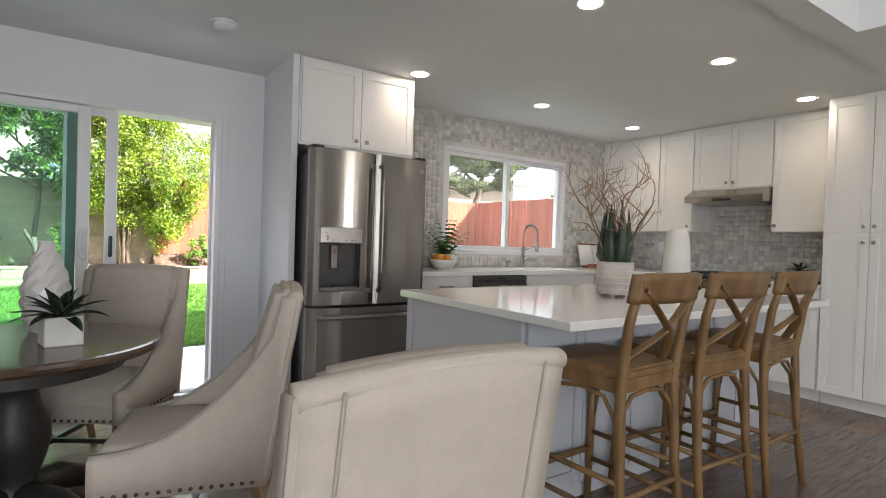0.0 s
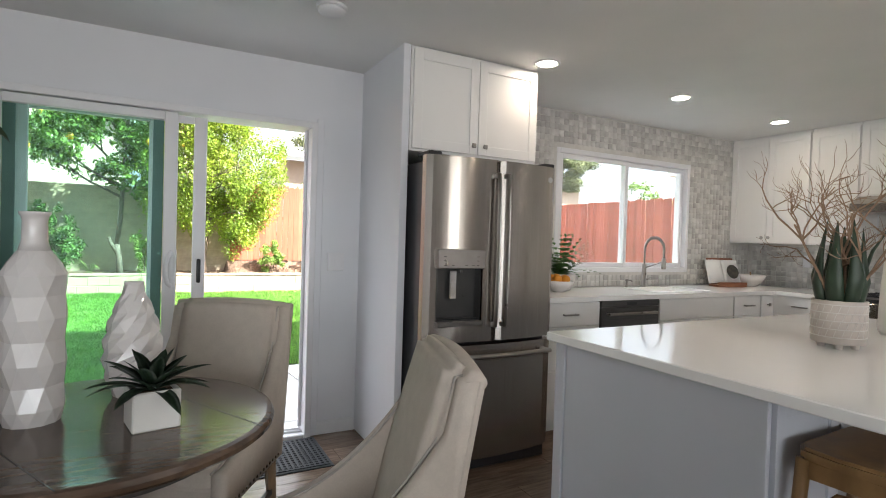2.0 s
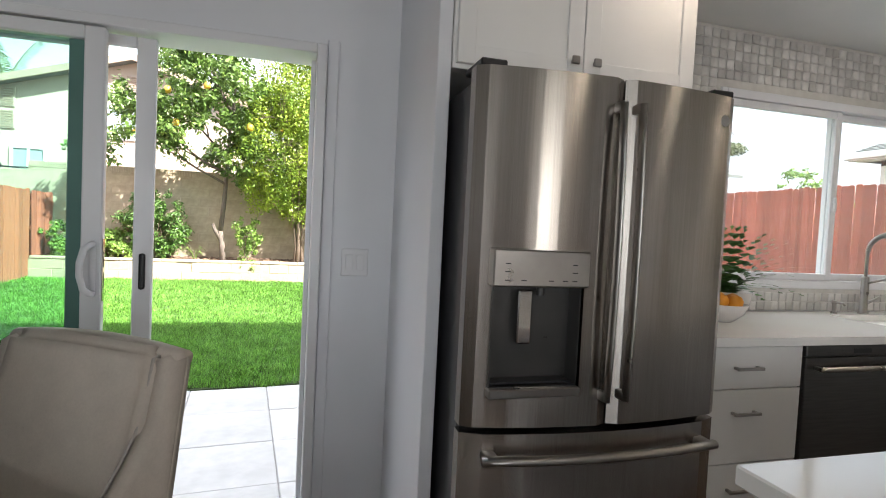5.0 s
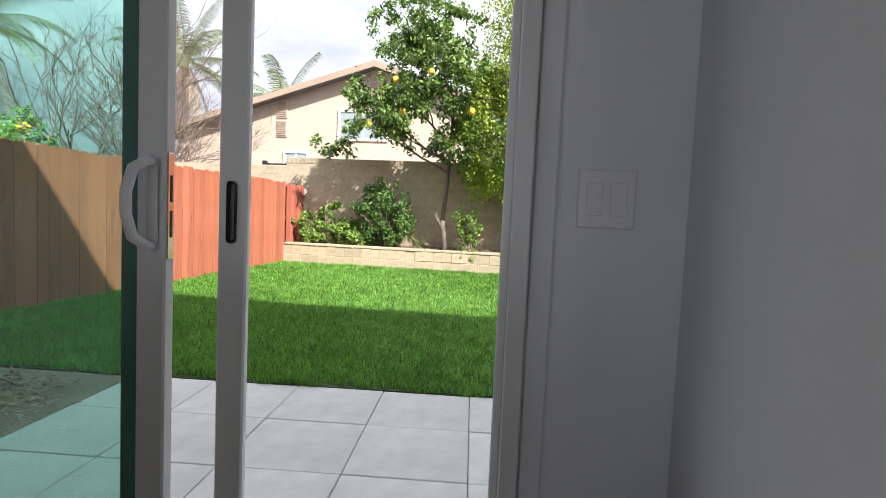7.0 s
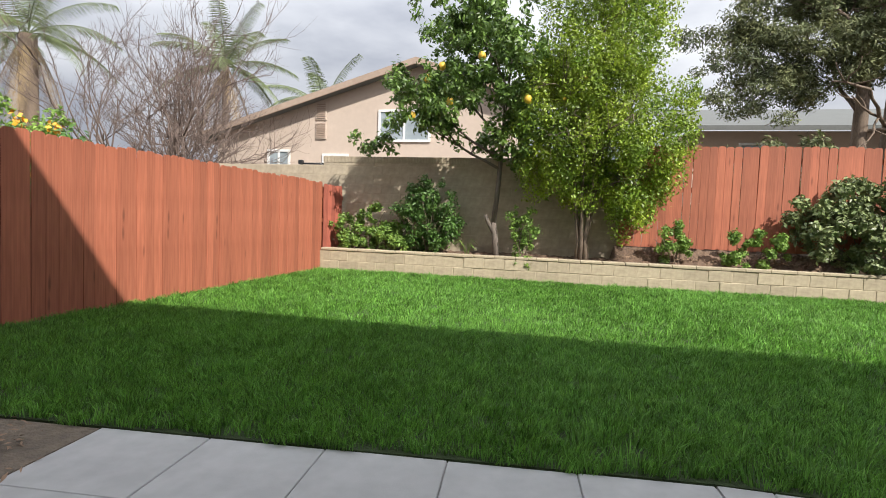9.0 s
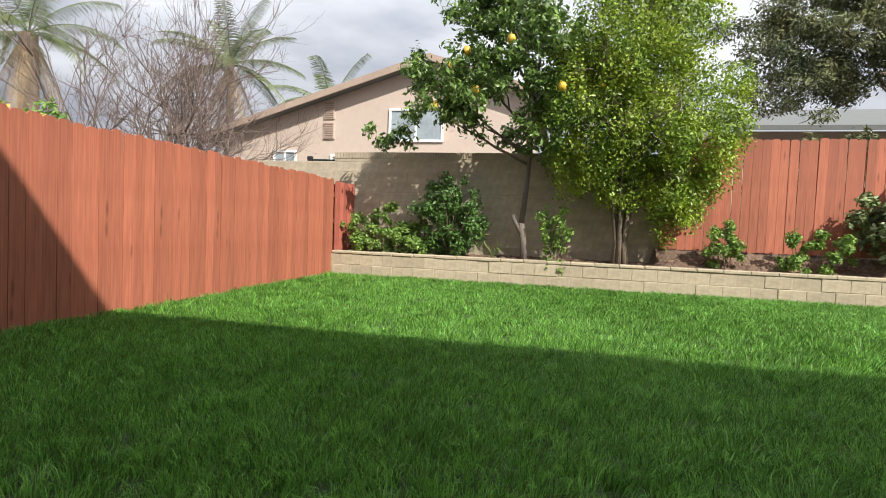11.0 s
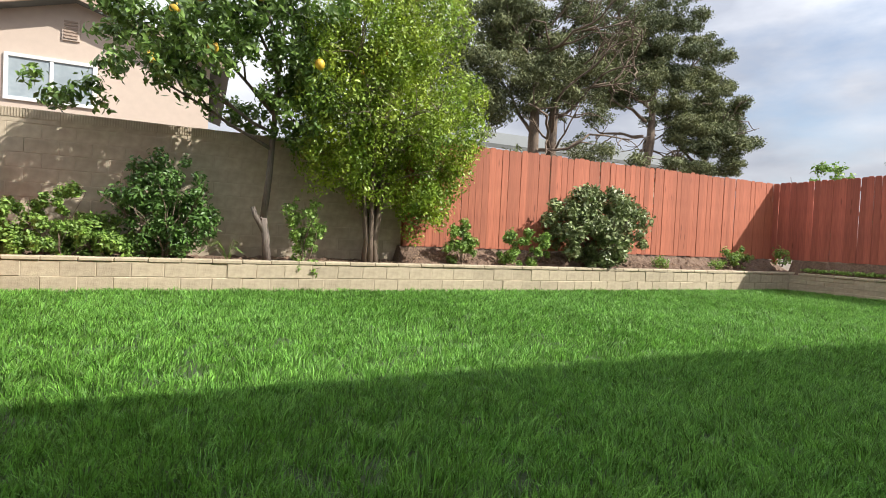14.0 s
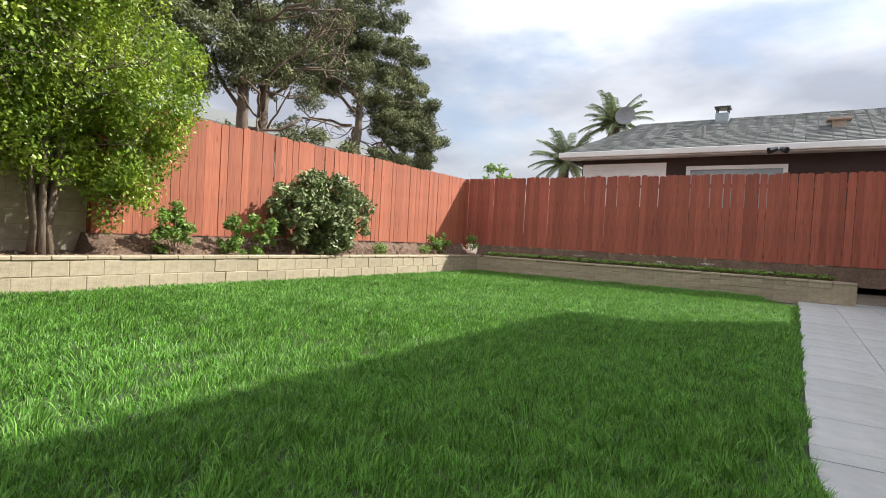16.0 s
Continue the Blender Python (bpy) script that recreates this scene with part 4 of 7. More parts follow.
cabinet("wall_cabinet", upper(3.43), 0.515, 0.33, 1.385, 2.437, [(0.006, 0.509, 1.39, 2.41, ("k", 0.04, 1.44), "flat")], "white single-door wall cabinet beside the pantry")
hood = thing("range_hood", pose(0, 0, 0), "slim stainless steel under-cabinet range hood", "range hood")
part("canopy", (lambda b: (b, bmesh.ops.recalc_face_normals(b, faces=b.faces))[0])(
    (lambda b: ([b.faces.new(f) for f in (lambda v: [(v[k], v[(k + 1) % 5], v[5 + (k + 1) % 5], v[5 + k]) for k in range(5)] + [tuple(v[0:5]), tuple(v[5:10])])(
        [b.verts.new((x, y, z)) for y in (3.437, 4.182) for x, z in ((5.975, 1.795), (5.60, 1.795), (5.47, 1.725), (5.47, 1.665), (5.975, 1.665))])], b)[1])(bmesh.new())), M_STEEL, hood)
part("control_strip", box(5.4675, 5.4695, 3.72, 3.90, 1.675, 1.70), M_DARK, hood)
part("filter", box(5.52, 5.95, 3.50, 4.12, 1.655, 1.664), M_STEELH, hood)

# ---- island ----
isl = thing("kitchen_island", pose(0, 0, 0), "grey painted kitchen island with a white quartz top", "kitchen island")
part("end_panel", box(2.03, 2.05, 2.80, 3.705, 0.0, 0.875, 0.002), M_GREYCAB, isl)
part("end_stile", box(2.02, 2.055, 3.708, 3.765, 0.0, 0.875, 0.003), M_GREYCAB, isl)
part("body", box(2.052, 4.29, 2.81, 3.745, 0.0, 0.874, 0.002), M_GREYCAB, isl)
nb = 6
for k in range(nb):
    a = 2.06 + 2.22 * k / nb
    dd = shaker("cabinet_door", a + 0.003, a + 2.22 / nb - 0.003, 0.09, 0.865, 2.809, M_GREYCAB, isl, 0.055)
    part("knob", knob(a + (2.22 / nb - 0.035 if k % 2 == 0 else 0.035), 0.82, 2.7895), M_STEELH, dd)
tp = box(1.99, 4.34, 2.485, 3.80, 0.876, 0.915, 0.004)
part("countertop", tp, M_QUARTZ, isl, "white polished quartz countertop")

# ---- garden ground ----
GZ = -0.12
rg = np.random.default_rng(7)
structure("ground", (lambda b: (bmesh.ops.create_grid(b, x_segments=40, y_segments=40, size=400, matrix=Matrix.Translation((0, 0, GZ - 0.06))), b)[1])(bmesh.new()), M_DIRT,
          "bare earth and far ground", "ground")
PX0, PY0, PY1, PS = -1.375, 7.558, 7.825, 0.593     # paving: west corner, lawn edge further east, pitch
SKEW = 0.088                                          # slope of the western paving, five columns wide
XB = PX0 + 5 * PS * math.cos(math.atan(SKEW))         # where the lawn edge straightens


def lawn_edge(x):
    return np.where(x < XB, PY0 + SKEW * (np.maximum(x, PX0 - 3) - PX0), PY1)


structure("paving_bed", prism([(PX0 + 0.2, WO + 0.005), (12.2, WO + 0.005), (12.2, PY1 - 0.005), (XB, PY1 - 0.005), (PX0, PY0 - 0.005)], GZ - 0.05, GZ - 0.012), M_CONCBED, "sand and joint bed under the concrete pavers", "paving")
WX, RY, RX = -4.0, 15.53, 11.72          # west fence, north retaining wall, east retaining wall
lawn_mesh = prism([(WX + 0.02, PY0 - 0.2), (PX0, PY0 + 0.002), (XB, PY1 + 0.002), (9.9, PY1 + 0.002), (10.7, 8.05), (RX - 0.01, 8.5), (RX - 0.01, RY - 0.01), (WX + 0.02, RY - 0.01)], GZ - 0.05, GZ + 0.004)
structure("lawn", lawn_mesh, M_TURF, "green turf soil under the lawn", "lawn")
structure("dirt_strip", prism([(WX + 0.02, WO + 0.005), (PX0 + 0.17, WO + 0.005), (PX0 - 0.008, PY0 - 0.01), (WX + 0.02, PY0 - 0.21)], GZ - 0.05, GZ - 0.004), M_DIRT, "bare dirt strip with mulch beside the patio", "dirt")


def grass(name, x0, x1, y0, y1, tufts_m2, blades, height, width, rng, keep=None):
    """Blades in tufts that fan out from their roots; tufts differ in height and lean."""
    nt = int((x1 - x0) * (y1 - y0) * tufts_m2)
    tx, ty = x0 + (x1 - x0) * rng.random(nt), y0 + (y1 - y0) * rng.random(nt)
    patch = 0.5 + 0.5 * np.sin(tx * 2.3 + 1.3 * np.sin(ty * 1.7)) * np.sin(ty * 2.9 + 1.1 * np.sin(tx * 1.9))
    th = height * (0.55 + 0.45 * rng.random(nt) + 0.24 * patch + 0.45 * (rng.random(nt) > 0.94))
    flow = np.sin(tx * 1.1 + 0.7 * ty) * 1.2 + rng.normal(size=nt) * 1.5
    spread = 0.6 / math.sqrt(tufts_m2)
    own = np.repeat(np.arange(nt), blades)
    n = len(own)
    ox, oy = rng.normal(size=n) * spread, rng.normal(size=n) * spread
    x, y = tx[own] + ox, ty[own] + oy
    ok = (x > x0) & (x < x1) & (y > y0) & (y < y1)
    if keep is not None:
        ok &= keep(x, y)
    x, y, ox, oy, own = x[ok], y[ok], ox[ok], oy[ok], own[ok]
    n = len(x)
    h = th[own] * (0.55 + 0.6 * rng.random(n))
    lean = (0.15 + 0.55 * rng.random(n)) * h
    dx = np.cos(flow[own]) * lean + ox / spread * h * 0.28
    dy = np.sin(flow[own]) * lean + oy / spread * h * 0.28
    a = rng.random(n) * 2 * np.pi
    wx, wy = np.cos(a) * width, np.sin(a) * width
    z = np.full(n, GZ)
    v = np.empty((n, 5, 3))
    v[:, 0] = np.stack([x - wx, y - wy, z], 1)
    v[:, 1] = np.stack([x + wx, y + wy, z], 1)
    v[:, 2] = np.stack([x + dx * 0.35 + wx * 0.8, y + dy * 0.35 + wy * 0.8, z + h * 0.62], 1)
    v[:, 3] = np.stack([x + dx * 0.35 - wx * 0.8, y + dy * 0.35 - wy * 0.8, z + h * 0.62], 1)
    v[:, 4] = np.stack([x + dx, y + dy, z + h * (0.98 - 0.25 * lean / h)], 1)
    b = np.arange(n)[:, None] * 5
    f = np.concatenate([b + np.array([0, 1, 2]), b + np.array([0, 2, 3]), b + np.array([3, 2, 4])], 1).ravel()
    return tagged(link_mesh(name, raw_mesh(name, v.reshape(-1, 3), f, 3), M_GRASS), "dense freshly grown green lawn grass", "grass", kind="stuff")


def in_lawn(x, y):
    edge = lawn_edge(x) + 0.012 + 0.02 * np.sin(x * 5.1) + 0.015 * np.sin(x * 17.0)
    return (y > edge) & ((x < 9.9) | (y > PY1 + 0.28 + (x - 9.9) * 0.25))


grass("grass", WX + 0.03, 3.2, 7.5, 10.6, 420, 27, 0.078, 0.0023, rg, in_lawn)
grass("grass", 3.2, RX - 0.03, 7.5, 10.6, 260, 21, 0.078, 0.0029, rg, in_lawn)
grass("grass", WX + 0.03, RX - 0.03, 10.6, RY - 0.02, 190, 21, 0.080, 0.0035, rg)

# ---- fences ----


def fence_board_mesh(w, h, stain, t=0.018, ear=0.028):
    o = [(0, 0), (w, 0), (w, h - ear), (w - ear, h), (ear, h), (0, h - ear)]
    bm = bmesh.new()
    a = [bm.verts.new((x, 0, z)) for x, z in o]
    b = [bm.verts.new((x, t, z)) for x, z in o]
    for k in range(6):
        bm.faces.new((a[k], a[(k + 1) % 6], b[(k + 1) % 6], b[k]))
    bm.faces.new(a[::-1])
    bm.faces.new(b)
    bmesh.ops.recalc_face_normals(bm, faces=bm.faces)
    me = bpy.data.meshes.new("board")
    bm.to_mesh(me)
    bm.free()
    me.materials.append(stain)
    return me


def fence(name, m, length, height, label, rng, gap=0.004, width=0.14, stain=None, loose=1.0):
    """Boards stand on local z = 0 along +x, faces towards -y; rails and posts behind."""
    f = thing(name, m, label, "fence")
    kinds = [fence_board_mesh(width - 0.003, height + e, stain or M_FENCE) for e in (-0.012, 0.0, 0.010)]
    n = int(length / (width + gap))
    for k in range(n):
        b = new("board", kinds[int(rng.integers(3))])
        b.parent = f
        b.matrix_basis = pose(k * (width + gap) + rng.normal() * 0.002 * loose, rng.normal() * 0.003 * loose, rng.normal() * 0.004 * loose, 0, rng.normal() * 0.22 * loose, rng.normal() * 0.8 * loose)
    for z in (0.25, height * 0.55, height - 0.3):
        part("rail", box(0, length, 0.026, 0.064, z, z + 0.088), M_RAIL, f)
    for k in range(int(length / 2.4) + 1):
        x = min(k * 2.4, length - 0.1)
        part("post", box(x, x + 0.088, 0.066, 0.154, -0.3, height - 0.05), M_RAIL, f)
    return f


rf = np.random.default_rng(3)
fence("fence", pose(WX, 5.0, GZ + 0.01, 0, 0, 90), 10.62, 1.80, "red-stained wooden board fence with dog-eared tops along the lawn", rf, 0.001)
# this return gets the stain coloured darker in place of shade
fence("fence", pose(WX + 0.02, 15.64, GZ + 0.02, 0, 0, 82), 0.80, 1.76, "short return of red board fence at the raised bed, shade put into its stain", rf, 0.001, 0.14, M_FENCE_SHADE)
NFY, EFX, FZ = 16.27, 12.06, 0.63
fence("fence", pose(1.98, NFY, FZ, 0, 0, 0), 10.24, 1.95, "red-stained wooden board fence behind the raised bed", rf, 0.002, 0.14, None, 1.15)
fence("fence", pose(EFX, NFY - 0.02, FZ + 0.02, 0, 0, -90), 13.2, 1.93, "red board fence along the side bed, stain darkened to imitate shade", rf, 0.0005, 0.14, M_FENCE_SHADE, 1.15)

# ---- block wall and raised bed ----


def block_mesh(name, w, d, h, material, bev=0.008):
    bm = box(0, w, 0, d, 0, h, bev)
    me = bpy.data.meshes.new(name)
    bm.to_mesh(me)
    bm.free()
    me.materials.append(material)
    return me


BWY, BW0, BW1 = 16.40, -9.0, 2.02
bw = thing("block_wall", pose(0, 0, 0), "tall tan concrete block boundary wall with dark weathered top", "wall", kind="structure")
part("core", box(BW0, BW1 - 0.02, BWY + 0.0035, BWY + 0.19, GZ, 2.13), M_MORTAR, bw)
part("core", box(-4.38, BW1 - 0.02, BWY + 0.0040, BWY + 0.189, 2.13, 2.28), M_MORTAR, bw)
blk = block_mesh("block", 0.396, 0.196, 0.199, M_BLOCK, 0.003)
row = 0
z = 0.30
while z < 2.1:
    x = -6.2 + (0.2 if row % 2 else 0.0)
    while x < BW1 - 0.3:
        b = new("block", blk)
        b.parent = bw
        b.matrix_basis = pose(x + rg.normal() * 0.001, BWY + rg.normal() * 0.0015, z)
        x += 0.402
    z += 0.203
    row += 1
x = -4.38
while x < BW1 - 0.3:
    b = new("cap_block", blk)
    b.parent = bw
    b.matrix_basis = pose(x, BWY + rg.normal() * 0.001, 2.128)
    x += 0.402
part("cap_ribs", (lambda b: ([box(-4.38 + k * 0.0335, -4.38 + k * 0.0335 + 0.02, BWY - 0.010, BWY - 0.001, 2.20, 2.322, 0, b) for k in range(190)], b)[1])(bmesh.new()), M_BLOCK, bw, "ribbed top course, darkened by dirt")

pole = thing("iron_bar", pose(-4.55, BWY + 0.06, 2.14), "black iron bar lying on the block wall", "iron bar")
part("bar", tube([(-0.42, 0, 0.022), (0.16, 0.0, 0.024)], 0.022, 8), M_DARK, pole, smooth=True)
part("bracket", box(-0.46, -0.36, -0.05, 0.05, 0.0, 0.10, 0.01), M_DARK, pole)

rw = thing("retaining_wall", pose(0, 0, 0), "low tan split-face block retaining wall round the lawn", "retaining wall", kind="structure")
part("core", box(WX, RX + 0.19, RY + 0.0065, RY + 0.19, GZ - 0.05, 0.285), M_RMORT, rw)
part("core", box(RX + 0.0065, RX + 0.19, 6.87, RY + 0.01, GZ - 0.05, 0.285), M_RMORT, rw)
rb = [block_mesh("block", 0.398, 0.2, 0.200, M_RETAIN, b) for b in (0.005, 0.007, 0.010)]
re4 = [block_mesh("block", 0.398, 0.2, 0.0995, M_RETAIN, b) for b in (0.006, 0.009, 0.012)]
rc = [block_mesh("cap", 0.397, 0.225, 0.055, M_RETAIN, b) for b in (0.008, 0.012)]
for r in range(2):
    x = WX + 0.02 - (0.2 if r % 2 else 0.0)
    while x < RX:
        b = new("block", rb[int(rg.integers(3))])
        b.parent = rw
        b.matrix_basis = pose(max(x, WX - 0.18), RY + rg.normal() * 0.004, GZ + 0.003 + r * 0.203)
        x += 0.402
for r in range(4):
    y = 6.87 + (0.0 if r % 2 else 0.2)
    while y < RY - 0.1:
        b = new("block", re4[int(rg.integers(3))])
        b.parent = rw
        b.matrix_basis = pose(RX + rg.normal() * 0.004, min(y + 0.395, RY - 0.005), GZ + 0.003 + r * 0.1018, 0, 0, -90)
        y += 0.402
x = WX + 0.02
while x < RX:
    b = new("cap", rc[int(rg.integers(2))])
    b.parent = rw
    b.matrix_basis = pose(x, RY - 0.012 + rg.normal() * 0.003, 0.291 + rg.normal() * 0.001, 0, 0, rg.normal() * 0.3)
    x += 0.402
y = 6.87
while y < RY - 0.5:
    b = new("cap", rc[int(rg.integers(2))])
    b.parent = rw
    b.matrix_basis = pose(RX - 0.012 + rg.normal() * 0.003, y + 0.395, 0.291 + rg.normal() * 0.001, 0, 0, -90 + rg.normal() * 0.3)
    y += 0.402


def soil(x0, x1, y0, y1, z_of, nx, ny):
    bm = bmesh.new()
    g = [[bm.verts.new((x0 + (x1 - x0) * i / nx, y0 + (y1 - y0) * j / ny,
                        z_of(x0 + (x1 - x0) * i / nx, y0 + (y1 - y0) * j / ny) + 0.018 * rg.normal())) for j in range(ny + 1)] for i in range(nx + 1)]
    for i in range(nx):
        for j in range(ny):
            bm.faces.new((g[i][j], g[i + 1][j], g[i + 1][j + 1], g[i][j + 1]))
    return bm


def bed_n(x, y):
    return 0.27 + 0.36 * max(0, min(1, (y - RY - 0.2) / 0.6)) * (1 if x > 1.9 else 0.25)


def bed_e(x, y):
    return 0.27 + 0.42 * max(0, min(1, (x - RX - 0.18) / 0.2))


structure("bed_soil_north", soil(WX, 12.2, RY + 0.15, 17.2, bed_n, 200, 20), M_SOIL, "mulched soil of the raised planting bed", "soil")
structure("bed_soil_east", soil(RX + 0.15, 12.4, 3.0, RY + 0.16, bed_e, 8, 120), M_SOIL, "mulched soil of the side planting bed", "soil")
leaves("wood_chip_mulch", rg, [(x, 15.98, bed_n(x, 15.98) + 0.02) for x in np.linspace(WX + 0.2, 11.5, 40)], [(0.25, 0.26, 0.05)] * 40, 5000, 0.018, 0.35, M_CHIP, None, up=3.0, shell=0.0)
tagged(bpy.data.objects["wood_chip_mulch"], "loose brown wood chip mulch on the bed", "mulch", kind="stuff")
leaves("dirt_litter", rg, [(PX0 - 1.3, 6.5, GZ + 0.008), (PX0 - 0.55, 6.7, GZ + 0.010), (PX0 - 1.0, 7.0, GZ + 0.010)], [(1.25, 0.95, 0.018), (0.55, 0.75, 0.022), (0.9, 0.4, 0.020)], 9000, 0.022, 0.3, M_CHIP, None, up=4.0, shell=0.0)
tagged(bpy.data.objects["dirt_litter"], "bark litter on the dirt strip", "mulch", kind="stuff")

# ---- planting in the beds ----


def clumps(rng, centre, size, n, r):
    d = rng.normal(size=(n, 3))
    d /= np.linalg.norm(d, axis=1, keepdims=True)
    d *= (rng.random(n) ** 0.4)[:, None]
    return np.array(centre) + d * np.array(size), r * (0.6 + 0.8 * rng.random(n))


rl = np.random.default_rng(11)
lemon = thing("lemon_tree", pose(-0.38, 15.92, 0.30), "slender lemon tree with yellow fruit in the raised bed", "tree")
lines = [([Vector(p) for p in ((0, 0, -0.1), (-0.03, 0, 0.35), (-0.08, 0.02, 0.7))], [0.075, 0.062, 0.055], 2),
         ([Vector(p) for p in ((-0.08, 0.02, 0.65), (-0.02, 0, 1.3), (0.02, 0.02, 2.0), (0.06, 0.0, 2.9), (0.15, 0.02, 3.9))], [0.055, 0.05, 0.045, 0.035, 0.02], 2),
         ([Vector(p) for p in ((-0.02, 0, 0.4), (-0.2, 0, 0.72), (-0.24, 0, 0.85))], [0.045, 0.04, 0.035], 2)]
for s, d, ln in (((0.0, 0, 1.75), (-1, -0.1, 0.35), 1.7), ((0.02, 0, 2.0), (-0.9, -0.2, 0.2), 1.6), ((0, 0, 2.3), (-0.8, 0.2, 0.8), 1.6), ((0.03, 0, 2.5), (0.6, 0.1, 0.8), 1.2), ((0.06, 0, 2.9), (-0.4, -0.2, 1), 1.3), ((0.1, 0, 3.3), (-0.6, 0, 1), 1.4)):
    branch(rl, s, d, ln, 0.03, 2, lines, 0.55, 3, 0.1)
part("trunk", tubes(lines, 7), M_PALEBARK, lemon, smooth=True)
tips = np.array([p[k] for p, r, dpt in lines[3:] for k in (3, 4, 5)])
tips = np.concatenate([tips, clumps(rl, (-0.2, -0.5, 3.8), (1.45, 1.3, 0.9), 95, 1)[0], clumps(rl, (-1.4, -0.7, 2.85), (1.1, 0.9, 0.5), 48, 1)[0], clumps(rl, (0.30, -0.2, 2.6), (0.65, 0.7, 0.85), 70, 1)[0], clumps(rl, (-2.6, -0.1, 2.25), (0.5, 0.3, 0.25), 10, 1)[0], clumps(rl, (-0.6, -0.5, 4.8), (1.3, 1.2, 0.6), 60, 1)[0]])
leaves("crown", rl, tips, np.full(len(tips), 0.17), 20000, 0.056, 0.45, M_LEMON, lemon, droop=0.5, shell=0.1)
fruit_me = bpy.data.meshes.new("fruit")
b_ = lathe([(0.004, -0.05), (0.025, -0.042), (0.04, -0.02), (0.042, 0.01), (0.03, 0.036), (0.006, 0.046)], 12)
b_.to_mesh(fruit_me)
b_.free()
fruit_me.materials.append(M_YELLOW)
fruit_me.shade_smooth()
for p in ((-1.61, -0.80, 2.66), (-0.88, -0.85, 2.90), (-1.35, -0.75, 3.35), (0.55, -0.75, 2.95), (-1.05, -0.85, 3.55), (-0.3, -0.9, 3.7)):
    fo = new("lemon", fruit_me)
    fo.parent = lemon
    fo.matrix_basis = pose(*p) @ Matrix.Scale(1.7, 4)

vine = thing("overgrown_tree", pose(1.27, 15.92, 0.30), "tall bushy tree overgrown with bright green climbing foliage", "tree")
lines = []
for k in range(7):
    a = k * 0.9
    x, y = 0.10 * math.cos(a), 0.08 * math.sin(a)
    lines.append(([Vector((x * 1.2, y * 1.2, -0.1)), Vector((x * 0.8, y * 0.8, 0.4)), Vector((x * 1.6, y * 1.5, 1.0)), Vector((x * 3, y * 2.5, 2.2)), Vector((x * 4.5, y * 3, 3.6))], [0.05, 0.042, 0.038, 0.028, 0.015], 2))
for k in range(10):
    branch(rl, (rl.normal() * 0.15, rl.normal() * 0.1, 0.9 + 0.32 * k), (rl.normal(), rl.normal() * 0.5 - 0.2, 0.4), 0.9, 0.018, 2, lines, 0.6, 3, 0.1)
part("trunk", tubes(lines, 6), M_BARK, vine, smooth=True)
# dead, leafless tangle showing in the crown
lines = []
for k in range(16):
    branch(rl, (-0.25 + rl.normal() * 0.12, -0.85 + 0.05 * rl.normal(), 2.45 + rl.normal() * 0.12), (rl.normal(), -0.25, rl.normal() * 0.8), 0.42, 0.006, 1, lines, 0.9, 3, 0.0, 0.7)
part("dead_twig_tangle", tubes(lines, 3), M_TWIG, vine, "bare grey dead twigs among the leaves")
cc, cr = [], []
for c, s, n, r in (((0.15, 0, 3.7), (1.3, 1.1, 1.4), 200, 0.24), ((-0.25, -0.2, 2.4), (1.15, 0.9, 1.1), 150, 0.22), ((0.85, -0.1, 2.0), (0.95, 0.6, 1.0), 120, 0.21),
                   ((0.75, -0.15, 1.05), (0.65, 0.4, 0.45), 46, 0.17), ((-0.8, -0.25, 1.8), (0.5, 0.4, 0.75), 50, 0.16), ((1.55, -0.1, 2.9), (0.65, 0.4, 0.5), 30, 0.15), ((0.3, -0.1, 5.1), (1.25, 1.0, 0.9), 110, 0.22),
                   ((0.0, -0.1, 1.15), (0.4, 0.3, 0.3), 16, 0.14)):
    a, b = clumps(rl, c, s, int(n * 0.42), r * 1.25)
    cc.append(a)
    cr.append(np.stack([b, b, b * 1.35], 1))
leaves("crown", rl, np.concatenate(cc), np.concatenate(cr), 90000, 0.031, 0.5, M_VINE, vine, droop=0.6, shell=0.5)
for p in ((-0.45, -0.72, 2.95), (0.2, -0.7, 3.15), (-0.1, -0.75, 3.3)):
    fo = new("fruit", fruit_me)
    fo.parent = vine
    fo.matrix_basis = pose(*p) @ Matrix.Scale(0.75, 4)


def shrub(name, at, size, n, leaf, ratio, material, label, category, stems=7, r=0.13, cl=40, group="", bell=1.0):
    s = thing(name, pose(*at), label, category, group)
    for k in range(stems):
        a = rl.random() * 6.28
        lines = []
        branch(rl, (0.03 * math.cos(a), 0.03 * math.sin(a), -0.03), (math.cos(a) * size[0], math.sin(a) * size[1], size[2] * 1.6), size[2] * 1.1, 0.008 + 0.008 * size[2], 1, lines, 0.5, 3, 0.2)
        part("stem", tubes(lines, 4), M_BARK, s)
    a, b = clumps(rl, (0, 0, size[2]), size, cl, r)
    a[:, 2] = np.maximum(a[:, 2], 0.05)
    leaves("foliage", rl, a, b, n, leaf, ratio, material, s, shell=0.15, up=0.6, droop=0.3)
    return s


